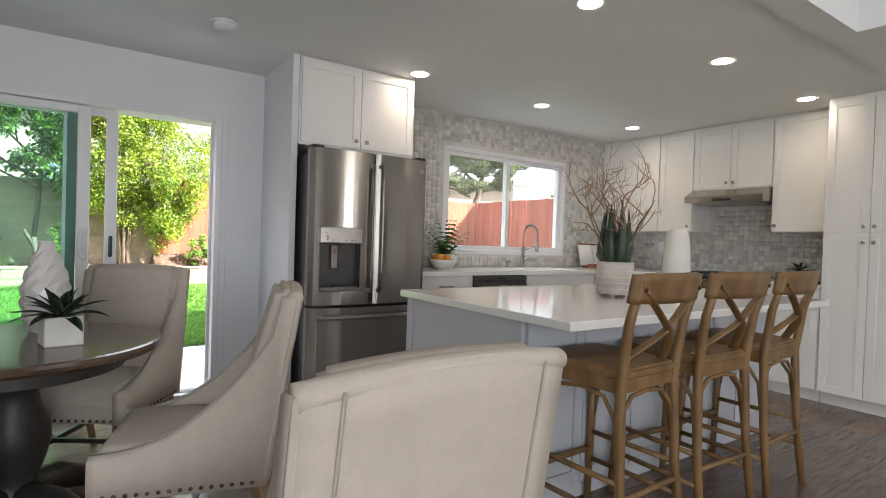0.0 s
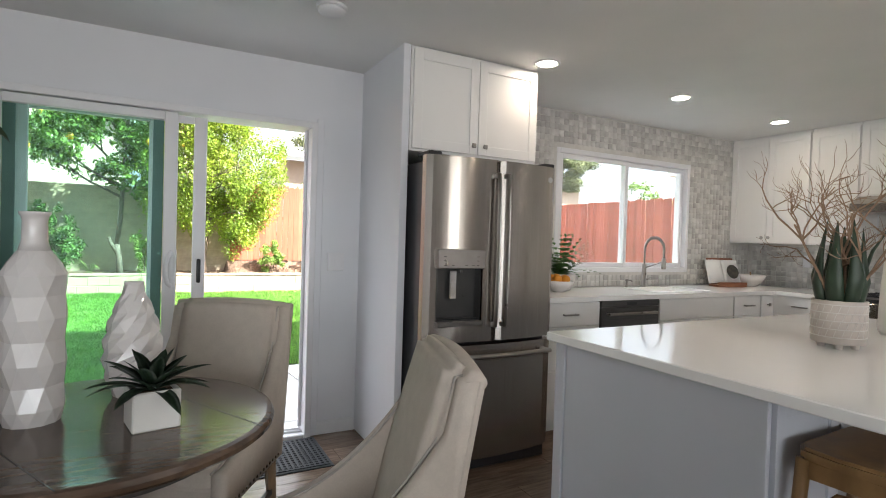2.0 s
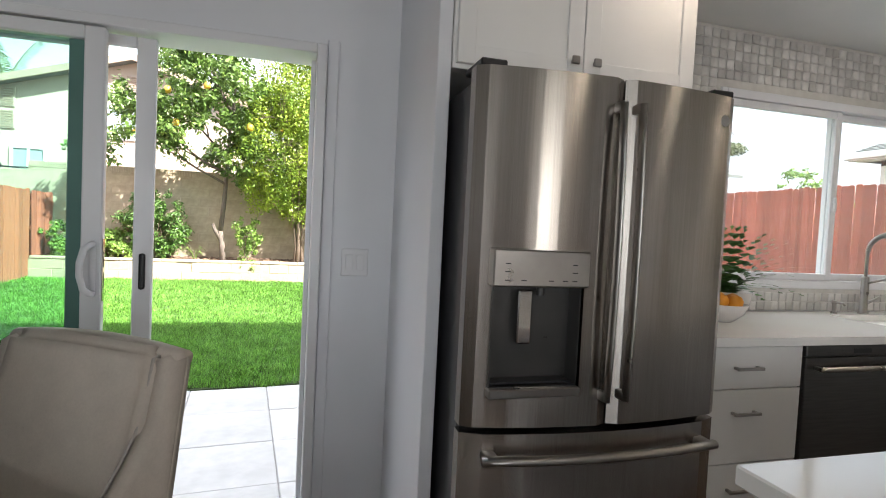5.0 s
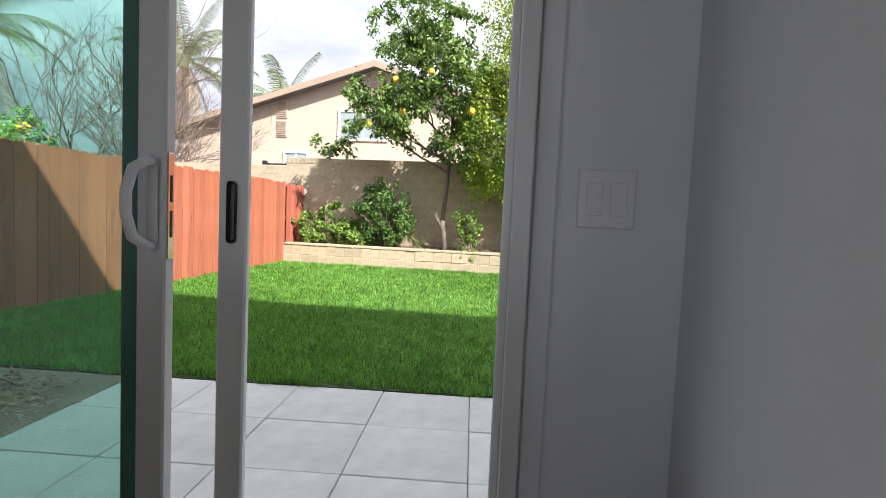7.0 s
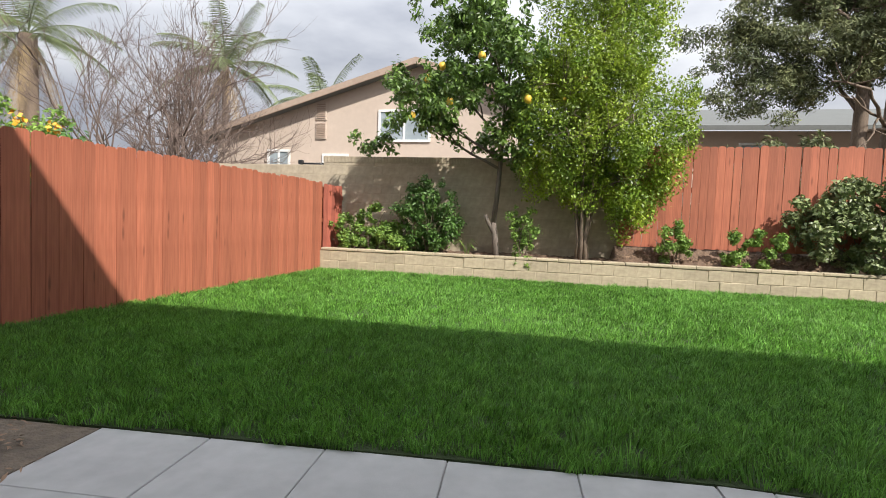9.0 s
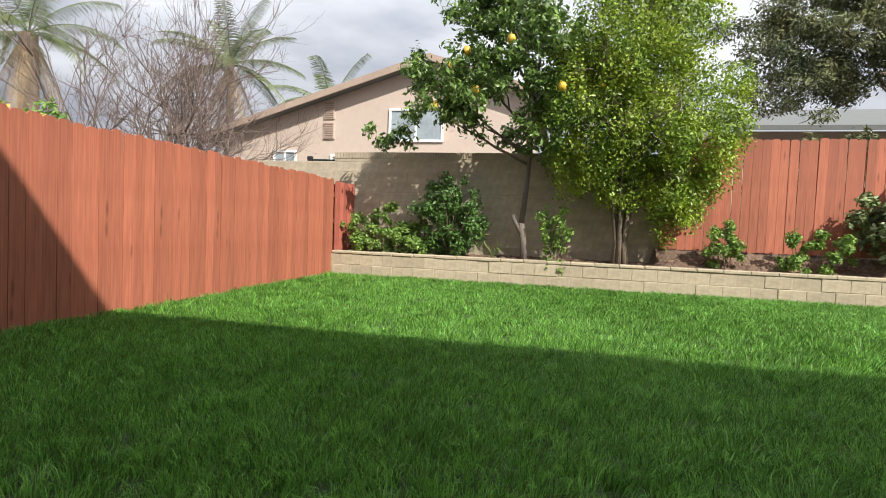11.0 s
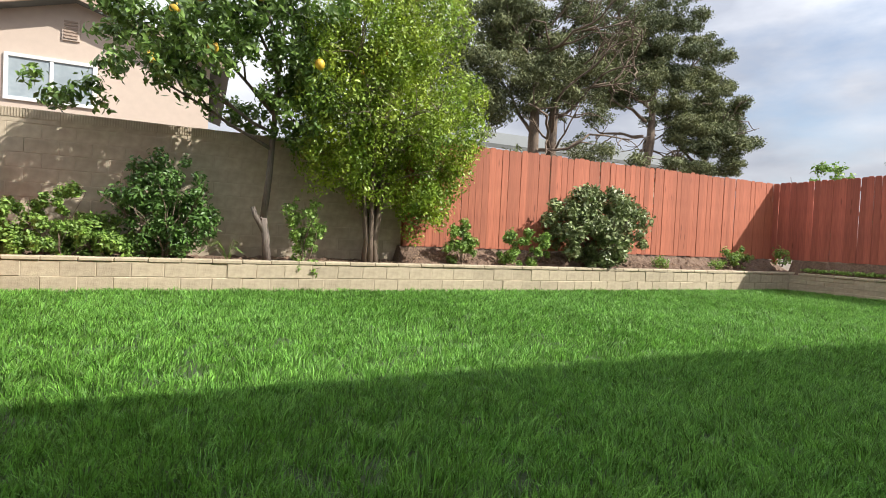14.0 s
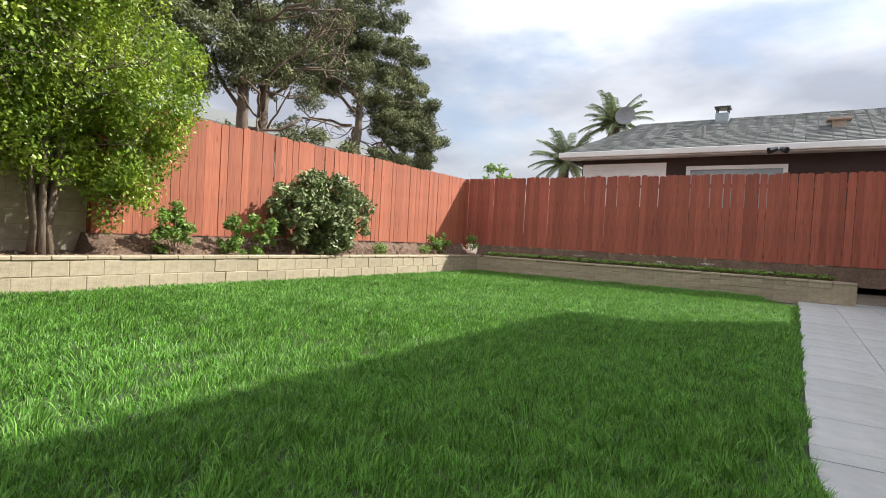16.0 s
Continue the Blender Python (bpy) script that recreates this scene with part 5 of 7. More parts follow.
shrub("bush", (-1.83, 15.95, 0.30), (0.70, 0.36, 0.76), 7600, 0.040, 0.42, M_BUSH, "dark green leafy bush in front of the block wall", "bush", cl=120)
shrub("round_shrub", (6.05, 15.88, 0.33), (1.30, 0.5, 0.80), 11500, 0.050, 0.5, M_SHRUB, "broad shrub with glossy dull green leaves before the fence", "shrub", stems=14, cl=110, r=0.15)
for at, sz, n in (((-3.6, 15.9, 0.28), (0.36, 0.22, 0.42), 1500), ((-3.0, 15.84, 0.28), (0.62, 0.26, 0.32), 2600), ((-2.42, 15.80, 0.28), (0.5, 0.22, 0.2), 1500), ((-3.05, 16.05, 0.3), (0.6, 0.24, 0.55), 2400), ((-2.6, 16.0, 0.3), (0.4, 0.22, 0.36), 1400),
                  ((2.95, 15.85, 0.3), (0.33, 0.2, 0.42), 1700), ((4.3, 15.85, 0.3), (0.66, 0.24, 0.38), 3200), ((7.9, 15.95, 0.34), (0.25, 0.15, 0.12), 250),
                  ((9.7, 15.95, 0.34), (0.22, 0.15, 0.12), 220), ((10.4, 15.95, 0.34), (0.5, 0.24, 0.28), 1200), ((11.5, 15.6, 0.5), (0.2, 0.2, 0.25), 260)):
    shrub("weed", at, sz, int(n * 1.3), 0.030, 0.55, M_WEED, "light green weedy plant growing in the bed", "weed plant", stems=4, r=0.09, cl=22, group="bed plants")
shrub("climber", (0.15, 15.74, 0.28), (0.34, 0.17, 0.55), 2000, 0.032, 0.5, M_WEED, "young rose-like climber beside the tree trunk", "plant", stems=4, cl=34, r=0.09)
shrub("climber", (0.18, 15.58, 0.12), (0.16, 0.07, 0.16), 260, 0.03, 0.5, M_WEED, "light green shoot spilling over the wall", "plant", stems=3, cl=12, r=0.07)


def tuft(at, n, h, label):
    t = thing("strappy_plant", pose(*at), label, "plant")
    bm = bmesh.new()
    for k in range(n):
        a = rl.random() * 6.28
        c, s, hh = math.cos(a), math.sin(a), h * (0.6 + 0.6 * rl.random())
        tube([(0, 0, -0.01), (c * 0.07, s * 0.05, hh * 0.6), (c * 0.17, s * 0.12, hh), (c * 0.3, s * 0.2, hh * 0.75)], [0.010, 0.010, 0.008, 0.002], 4, bm, 0.25)
    part("blades", bm, M_WEED, t)


tuft((-0.95, 15.82, 0.28), 18, 0.3, "strappy grass-like plant in the bed")
leaves("bed_weeds", rl, [(RX + 0.25, y, 0.42) for y in np.linspace(7.4, 15.2, 30)], [(0.12, 0.22, 0.05)] * 30, 8000, 0.024, 0.5, M_WEED, None, up=0.8, shell=0.1)
tagged(bpy.data.objects["bed_weeds"], "low green ground cover along the side bed", "ground cover", kind="stuff")
leaves("bed_flowers", rl, [(RX + 0.22, 12.6, 0.52), (RX + 0.22, 9.6, 0.52), (RX + 0.22, 10.6, 0.5)], [(0.06, 0.2, 0.04)] * 3, 160, 0.014, 0.8, M_WHITEP, None, up=2.0, shell=0.1)
tagged(bpy.data.objects["bed_flowers"], "small white flowers in the side bed", "flowers", kind="stuff")

# ---- neighbours' houses ----
hs = thing("neighbour_house", pose(0, 0, 0), "beige stucco house with low gable roof behind the block wall", "house")
HY = 25.0
AX, AZ = -4.65, 6.75
SL = 0.305
gab = bmesh.new()
o = [(-13.2, 0), (-1.25, 0), (-1.25, AZ - 0.33 * (-1.25 - AX)), (AX, AZ), (-13.2, AZ - SL * (AX + 13.2))]
va = [gab.verts.new((x, HY, z)) for x, z in o]
vb = [gab.verts.new((x, HY + 9, z)) for x, z in o]
for k in range(5):
    gab.faces.new((va[k], va[(k + 1) % 5], vb[(k + 1) % 5], vb[k]))
gab.faces.new(va)
gab.faces.new(vb[::-1])
bmesh.ops.recalc_face_normals(gab, faces=gab.faces)
part("house_wall", gab, M_HOUSE, hs)


def slab(a, b, y0, y1, t=0.16):
    """A roof slab along y over the line a to b in x and z."""
    bm = bmesh.new()
    v = [bm.verts.new((x, y, z + dz)) for y in (y0, y1) for (x, z), dz in ((a, 0), (b, 0), (b, t), (a, t))]
    for f in ((0, 1, 2, 3), (7, 6, 5, 4), (0, 4, 5, 1), (1, 5, 6, 2), (2, 6, 7, 3), (3, 7, 4, 0)):
        bm.faces.new([v[k] for k in f])
    bmesh.ops.recalc_face_normals(bm, faces=bm.faces)
    return bm


ax2 = -0.7
for a, b in (((-14.0, AZ - SL * (AX + 14.0)), (AX, AZ)), ((AX, AZ), (ax2, AZ - 0.33 * (ax2 - AX)))):
    part("roof", slab(a, b, HY - 0.45, HY + 9.4), M_SHINGLE, hs)
    part("fascia", slab((a[0], a[1] - 0.02), (b[0], b[1] - 0.02), HY - 0.52, HY - 0.455, 0.24), M_FASCIA, hs)


def house_window(parent, x0, x1, z0, z1, y, mull=1, blind=True):
    w = part("window", (lambda b: (box(x0, x0 + 0.09, y - 0.06, y + 0.02, z0, z1, 0, b), box(x1 - 0.09, x1, y - 0.06, y + 0.02, z0, z1, 0, b), box(x0 + 0.09, x1 - 0.09, y - 0.06, y + 0.02, z1 - 0.09, z1, 0, b),
                                   box(x0 + 0.09, x1 - 0.09, y - 0.06, y + 0.02, z0, z0 + 0.09, 0, b), box((x0 + x1) / 2 - 0.04, (x0 + x1) / 2 + 0.04, y - 0.05, y + 0.02, z0 + 0.09, z1 - 0.09, 0, b), b)[-1])(bmesh.new()), M_WHITEP, parent)
    part("pane", box(x0 + 0.09, x1 - 0.09, y - 0.022, y - 0.004, z0 + 0.09, z1 - 0.09), M_BLIND, w, "pane with pale vertical blinds behind")
    return w


house_window(hs, -6.2, -4.12, 3.92, 5.15, HY)
house_window(hs, -10.9, -9.9, 2.5, 3.6, HY) 
house_window(hs, -8.5, -7.4, 2.4, 3.45, HY)
for z in (4.78, 4.02):
    v = part("gable_vent", box(-8.80, -8.36, HY - 0.05, HY + 0.01, z, z + 0.66), M_HOUSE, hs)
    for k in range(7):
        part("slat", box(-8.76, -8.40, HY - 0.075, HY - 0.052, z + 0.05 + k * 0.085, z + 0.10 + k * 0.085), M_FASCIA, v)
v = part("gable_vent", box(-4.95, -4.55, HY - 0.05, HY + 0.01, 5.7, 6.3), M_HOUSE, hs)
for k in range(6):
    part("slat", box(-4.91, -4.59, HY - 0.075, HY - 0.052, 5.75 + k * 0.085, 5.80 + k * 0.085), M_FASCIA, v)

# long low house behind the conifers
h2 = thing("neighbour_house", pose(0, 0, 0), "low pale house with grey roof behind the conifers", "house")
part("house_wall", box(6.0, 26.0, 30.0, 36.0, 0, 5.2), M_HOUSE, h2)
bm = bmesh.new()
v = [bm.verts.new(p) for p in ((5.0, 29.2, 5.1), (27.0, 29.2, 5.1), (27.0, 33.0, 6.5), (5.0, 33.0, 6.5), (5.0, 29.2, 5.3), (27.0, 29.2, 5.3), (27.0, 33.0, 6.7), (5.0, 33.0, 6.7))]
for f in ((0, 1, 2, 3), (7, 6, 5, 4), (0, 4, 5, 1), (1, 5, 6, 2), (2, 6, 7, 3), (3, 7, 4, 0)):
    bm.faces.new([v[k] for k in f])
part("roof", bm, M_SHINGLE, h2)
house_window(h2, 8.0, 9.8, 3.6, 4.7, 30.0)
house_window(h2, 14.0, 16.0, 3.6, 4.7, 30.0)

# dark house with the grey shingle roof beyond the east fence
h3 = thing("neighbour_house", pose(0, 0, 0), "dark brown house with grey shingle hip roof beyond the fence", "house")
EW = 17.5
part("house_wall", box(EW, 27.0, -6.0, 14.6, 0, 4.0), M_BROWNWALL, h3)
EVX, EVZ, RDX, RDZ = 17.0, 4.06, 21.6, 5.95
hip = bmesh.new()
v = [hip.verts.new(p) for p in ((EVX, 15.25, EVZ), (EVX, -7, EVZ), (26.2, -7, EVZ), (26.2, 15.25, EVZ), (RDX, 13.6, RDZ), (RDX, -3.0, RDZ))]
for f in ((0, 1, 5, 4), (0, 4, 3), (3, 4, 5, 2), (1, 2, 5)):
    hip.faces.new([v[k] for k in f])
hip.faces.new([v[k] for k in (3, 2, 1, 0)])
bmesh.ops.recalc_face_normals(hip, faces=hip.faces)
roof3 = part("roof", hip, M_SHINGLE, h3)
# courses of shingles on the slope that faces the garden
n_c = 26
for k in range(n_c):
    u = (k + 0.5) / n_c
    x, z, yn = EVX + (RDX - EVX) * u, EVZ + (RDZ - EVZ) * u, 15.25 - 1.65 * u
    ys = np.arange(-4.0, yn - 0.1, 0.33)
    bm = bmesh.new()
    for y in ys:
        y1 = min(y + 0.31, yn)
        t = 0.012 + 0.012 * rg.random()
        dx, dz = (RDX - EVX) / n_c * 0.5, (RDZ - EVZ) / n_c * 0.5
        q = [bm.verts.new(p) for p in ((x - dx, y, z - dz + t + 0.02), (x - dx, y1, z - dz + t + 0.02), (x + dx, y1, z + dz + 0.012), (x + dx, y, z + dz + 0.012), (x - dx, y, z - dz + 0.004), (x - dx, y1, z - dz + 0.004))]
        bm.faces.new((q[0], q[1], q[2], q[3])), bm.faces.new((q[4], q[5], q[1], q[0]))
    part("shingle_course", bm, M_SHINGLE, roof3)
part("gutter", box(EVX - 0.10, EVX, -7, 15.3, EVZ - 0.16, EVZ + 0.02, 0.01), M_WHITEP, h3)
part("gutter", box(EVX, 26.2, 15.25, 15.33, EVZ - 0.16, EVZ + 0.02, 0.01), M_WHITEP, h3)
part("soffit", box(EVX, EW, -7, 15.2, EVZ - 0.2, EVZ - 0.165), M_WHITEP, h3)
ld = part("louvred_panel", box(EW - 0.06, EW - 0.001, 11.7, 14.55, 2.2, 3.70), M_WHITEP, h3)
for k in range(14):
    part("slat", box(EW - 0.085, EW - 0.062, 11.75, 14.5, 2.25 + k * 0.103, 2.33 + k * 0.103), M_WHITEP, ld)
wf = part("window", (lambda b: (box(EW - 0.08, EW - 0.001, 8.25, 8.37, 2.2, 3.55, 0, b), box(EW - 0.08, EW - 0.001, 10.95, 11.07, 2.2, 3.55, 0, b), box(EW - 0.08, EW - 0.001, 8.37, 10.95, 3.43, 3.55, 0, b), b)[-1])(bmesh.new()), M_WHITEP, h3)
part("pane", box(EW - 0.03, EW - 0.002, 8.37, 10.95, 2.2, 3.43), M_BLIND, wf)
ch = part("chimney", box(20.99, 21.49, 10.30, 10.76, 5.4, 6.06, 0.02), M_BLIND, h3)
part("chimney_cap", (lambda b: ([box(21.01 + dx, 21.05 + dx, 10.32 + dy, 10.36 + dy, 6.06, 6.24, 0, b) for dx in (0, 0.42) for dy in (0, 0.38)], box(20.95, 21.53, 10.26, 10.80, 6.24, 6.30, 0, b), b)[-1])(bmesh.new()), M_DARK, ch)
part("roof_vent", (lambda b: (box(18.9, 19.2, 6.85, 7.2, 4.85, 5.08, 0, b), box(18.8, 19.3, 6.7, 7.35, 5.08, 5.16, 0.01, b), b)[-1])(bmesh.new()), M_FASCIA, h3)
part("vent_pipe", tube([(18.4, 10.75, 4.5), (18.4, 10.75, 5.05)], 0.05, 8), M_STEELH, h3)
fl = part("floodlight", (lambda b: (tube([(16.88, 8.45, 3.92), (16.75, 8.3, 3.85)], [0.06, 0.1], 8, b), tube([(16.88, 8.55, 3.92), (16.75, 8.75, 3.85)], [0.06, 0.1], 8, b), b)[-1])(bmesh.new()), M_DARK, h3)
ds = part("satellite_dish", lathe([(0.0, 0.0), (0.2, 0.03), (0.38, 0.1), (0.40, 0.11), (0.37, 0.11), (0.2, 0.05), (0.001, 0.02)], 20), M_DISHGREY, h3)
ds.matrix_basis = pose(20.6, 14.0, 6.1, 0, -75, 0)
part("dish_arm", tube([(20.7, 14.0, 6.0), (20.7, 14.0, 5.3)], 0.03, 6), M_DISHGREY, h3)

# ---- distant trees ----
rt = np.random.default_rng(21)


def conifer(at, h, crown, n, label, lean=0.0, trunks=1, low=0.30):
    """An old juniper: bare forked trunk, layered uneven foliage pads. crown: list of (dx, dy, dz, rx, ry, rz)."""
    t = thing("juniper_tree", pose(*at), label, "tree", "old conifers behind the fence")
    lines = []
    for k in range(trunks):
        o = (k - (trunks - 1) / 2) * 0.9
        pts = [Vector((o * 0.5, 0, -0.2)), Vector((o * 0.8 + lean * 0.2, 0, h * 0.25)), Vector((o + lean * 0.6 + 0.15 * rt.normal(), 0.1, h * 0.5)), Vector((o * 1.2 + lean, 0.1, h * 0.85))]
        lines.append((pts, [0.26, 0.22, 0.17, 0.06], 3))
        for q in range(9):
            z = h * (low + 0.06 * q)
            f = min(1, max(0, (z / h - 0.25) / 0.6))
            s = Vector((o * (0.8 + 0.4 * f) + lean * f, 0.1, z))
            branch(rt, s, (rt.normal(), rt.normal() * 0.4, 0.35), h * 0.22, 0.07, 2, lines, 0.6, 3, 0.05, 0.4)
    part("trunk", tubes(lines, 6), M_BARK, t, smooth=True)
    cc, cr = [], []
    for dx, dy, dz, rx, ry, rz in crown:
        m = max(9, int(rx * rz * 21))
        a, b = clumps(rt, (dx, dy, dz), (rx * 1.25, ry, rz * 1.15), m, 0.36)
        cc.append(a)
        cr.append(np.stack([b * 1.2, b, b * 0.62], 1))
    leaves("crown", rt, np.concatenate(cc), np.concatenate(cr), n, 0.066, 0.30, M_PINE, t, up=0.5, shell=0.35)
    return t


conifer((9.4, 23.0, 0.0), 10.0, [(-1.6, 0, 6.3, 1.8, 1, 1.2), (0.6, 0, 7.6, 2.0, 1.2, 1.2), (-2.4, 0, 8.2, 1.6, 1, 1.3), (1.8, 0, 6.0, 1.3, 0.8, 0.7), (0, 0, 9.2, 2.0, 1.2, 1.2), (-3.0, 0, 4.9, 1.2, 0.8, 0.7), (2.0, 0, 4.2, 1.3, 0.8, 0.5), (-1.5, 0, 10.6, 1.6, 1, 1.0), (-0.5, 0, 6.9, 2.6, 1.2, 1.0), (-3.6, 0, 6.6, 1.4, 0.8, 0.9), (1.2, 0, 10.4, 1.8, 1, 1.0), (-2.2, 0.3, 5.4, 1.6, 0.8, 0.6), (0.2, 0.4, 5.7, 1.5, 0.8, 0.6), (2.7, 0.2, 7.2, 1.5, 0.9, 0.8), (3.0, 0.2, 8.6, 1.3, 0.9, 0.8), (-1.0, 0.3, 8.3, 1.8, 1.0, 0.9)],
        100000, "dark old conifer with bare forked trunk behind the fence", 0.3, 2, 0.4)
conifer((14.3, 23.4, 0.0), 10.0, [(0.3, 0, 7.2, 1.7, 1, 1.2), (1.2, 0, 8.6, 1.8, 1, 1.1), (-0.6, 0, 9.4, 1.6, 1, 1.1), (2.4, 0, 9.6, 1.2, 0.8, 0.8), (-1.3, 0, 7.3, 1.1, 0.8, 1.0), (2.6, 0, 8.0, 1.0, 0.7, 0.7), (1.0, 0, 10.6, 1.3, 0.8, 0.7), (3.7, 0, 9.0, 1.1, 0.8, 0.8), (4.3, 0, 8.0, 0.9, 0.7, 0.5), (3.4, 0, 7.1, 1.1, 0.8, 0.6), (1.4, 0.3, 6.2, 1.2, 0.8, 0.5), (-0.4, 0.3, 8.3, 1.5, 0.9, 0.9)],
        75000, "tall dark conifer with ragged top behind the fence", 0.8, 1, 0.4)
conifer((16.2, 23.0, 0.0), 7.0, [(1.8, 0, 6.6, 1.7, 1, 0.7), (1.2, 0, 5.4, 1.6, 1, 0.7), (2.6, 0, 5.6, 1.2, 0.8, 0.8), (0.6, 0, 4.3, 1.2, 0.8, 0.6), (2.6, 0, 4.4, 0.9, 0.7, 0.5), (1.9, 0.2, 6.0, 1.5, 0.8, 0.6)],
        48000, "leaning low conifer with twisted trunk behind the fence", 1.8, 1, 0.5)
shrub("hedge", (12.4, 21.5, -0.15), (1.7, 0.6, 2.1), 8000, 0.085, 0.3, M_PINE, "dense dark hedge behind the fence", "hedge", cl=90, r=0.28)
shrub("hedge", (6.4, 21.5, -0.15), (2.4, 0.6, 2.0), 8000, 0.085, 0.3, M_PINE, "dense dark hedge behind the fence", "hedge", cl=110, r=0.28)
shrub("far_tree", (20.5, 20.0, -0.15), (1.2, 1.2, 2.2), 2500, 0.09, 0.5, M_WEED, "light green young tree beside the dark house", "tree", cl=50, r=0.25)


def palm(at, h, n, fl, label, r=0.16, droop=1.0, dry=5):
    t = thing("palm_tree", pose(*at), label, "palm tree")
    part("trunk", tube([(0, 0, -0.2), (0.05, 0, h * 0.5), (0, 0, h)], [r * 1.2, r, r * 0.9], 10), M_BARK, t, smooth=True)
    for k in range(n + dry):
        isdry = k >= n
        a = k * 2.4 + rt.normal() * 0.2
        el = (1.25 - 1.5 * (k / n)) if not isdry else -1.0
        d = Vector((math.cos(a) * math.cos(el), math.sin(a) * math.cos(el), math.sin(el)))
        p, pts = Vector((0, 0, h)), []
        for s in range(9):
            pts.append(p.copy())
            p = p + d * (fl / 8)
            d = (d + Vector((0, 0, -0.16 * droop))).normalized()
        bm = tube(pts, [0.03 * (1 - s / 10) for s in range(9)], 4)
        for s in range(1, 9):
            for q in np.arange(0, 1, 0.11):
                if s == 8 and q:
                    break
                c = pts[s].lerp(pts[min(8, s + 1)], q)
                ax = (pts[s] - pts[s - 1]).normalized()
                side = ax.cross(Vector((0, 0, 1))).normalized()
                for sg in (-1, 1):
                    ln = fl * 0.24 * (1 - 0.06 * s)
                    e = c + (side * sg * 0.75 + ax * 0.5 + Vector((0, 0, -0.55 * droop - 0.2 * rt.random()))).normalized() * ln
                    m1 = c.lerp(e, 0.5) + Vector((0, 0, 0.05 * ln))
                    v0, v1, v2, v3 = (bm.verts.new(x) for x in (c - ax * 0.012, c + ax * 0.012, m1 + ax * 0.012, e))
                    v4 = bm.verts.new(m1 - ax * 0.012)
                    bm.faces.new((v0, v1, v2, v3, v4))
        part("frond", bm, M_PALMDRY if isdry else M_PALM, t, "dry brown hanging frond" if isdry else "")
    return t


palm((-26.0, 27.5, 0), 9.6, 16, 4.6, "tall palm with drooping fronds and shaggy dry skirt", 0.45, 1.0, 8)
palm((-14.3, 27.0, 0), 7.6, 14, 3.2, "feathery palm behind the neighbour's roof", 0.18, 0.8, 5)
palm((-11.6, 31.5, 0), 6.6, 12, 3.4, "low palm behind the neighbour's roof", 0.2, 0.9, 3)
palm((30.0, 17.2, 0), 7.9, 30, 2.2, "feathery palm beyond the dark house", 0.16, 0.75, 3)
palm((29.0, 19.6, 0), 5.6, 30, 2.3, "short palm beyond the dark house", 0.16, 0.7, 3)
shrub("bush", (19.2, 16.6, -0.1), (0.75, 0.75, 1.75), 3600, 0.07, 0.5, M_WEED, "bright green bush beside the dark house beyond the fence", "bush", cl=60, r=0.25)


def bare_tree(at, h, label, stems, spread=0.55):
    t = thing("bare_tree", pose(*at), label, "tree")
    lines = []
    for k in range(stems):
        a = k * 2.4
        branch(rt, (0.15 * math.cos(a), 0.15 * math.sin(a), 0), (0.35 * math.cos(a), 0.35 * math.sin(a), 1), h * 0.5, 0.055, 4, lines, spread, 4, 0.2, 0.3, 0.62)
    big = [q for q in lines if q[1][0] > 0.03]
    part("trunk", tubes(big, 6), M_TWIG, t, smooth=True)
    part("crown", tubes([q for q in lines if q[1][0] <= 0.03], 4), M_TWIG, t)


bare_tree((-10.9, 19.5, 0), 6.6, "leafless deciduous tree with fine grey twigs", 6)
bare_tree((-13.0, 21.5, 0), 8.5, "leafless deciduous tree with fine grey twigs", 6)
bare_tree((-9.2, 17.6, 0), 4.4, "leafless shrubby tree behind the fence", 4, 0.7)
shrub("flowering_shrub", (-11.5, 15.0, -0.15), (2.0, 1.3, 1.9), 5200, 0.07, 0.45, M_WEED, "green shrub with orange blooms behind the fence", "shrub", cl=70, r=0.3)
leaves("orange_blooms", rt, clumps(rt, (-11.4, 14.8, 2.3), (1.9, 1.2, 0.9), 30, 0.2)[0], np.full(30, 0.2), 500, 0.06, 0.7, M_ORBLOOM, None, shell=0.2)
tagged(bpy.data.objects["orange_blooms"], "orange blooms on the shrub behind the fence", "flowers", kind="stuff")
shrub("far_hedge", (-9.0, 13.0, 0.0), (1.6, 3.0, 1.2), 3000, 0.08, 0.45, M_BUSH, "green hedge behind the neighbour's fence", "hedge", cl=60, r=0.3)

# ---- dining set ----
table = thing("dining_table", pose(0.24, 3.74, 0), "round dark wooden pedestal dining table with leaf seams", "dining table")
part("tabletop", lathe([(0.455, 0.715), (0.49, 0.72), (0.505, 0.732), (0.507, 0.745), (0.50, 0.757), (0.485, 0.76)], 72), M_TABLE, table, smooth=False)
for k in (-1, 1):
    sm = box(0.262 * k - 0.0015, 0.262 * k + 0.0015, -0.42, 0.42, 0.7601, 0.7608)
    part("leaf_seam", sm, M_DARK, table).matrix_basis = pose(0, 0, 0, 0, 0, 28)
part("apron", lathe([(0.36, 0.65), (0.37, 0.655), (0.37, 0.714)], 48), M_BLACKWOOD, table)
part("pedestal", lathe([(0.13, 0.10), (0.125, 0.13), (0.085, 0.17), (0.075, 0.21), (0.105, 0.30), (0.122, 0.37), (0.115, 0.44), (0.085, 0.51), (0.075, 0.56), (0.10, 0.59), (0.12, 0.61), (0.13, 0.649)], 32), M_BLACKWOOD, table, smooth=True)
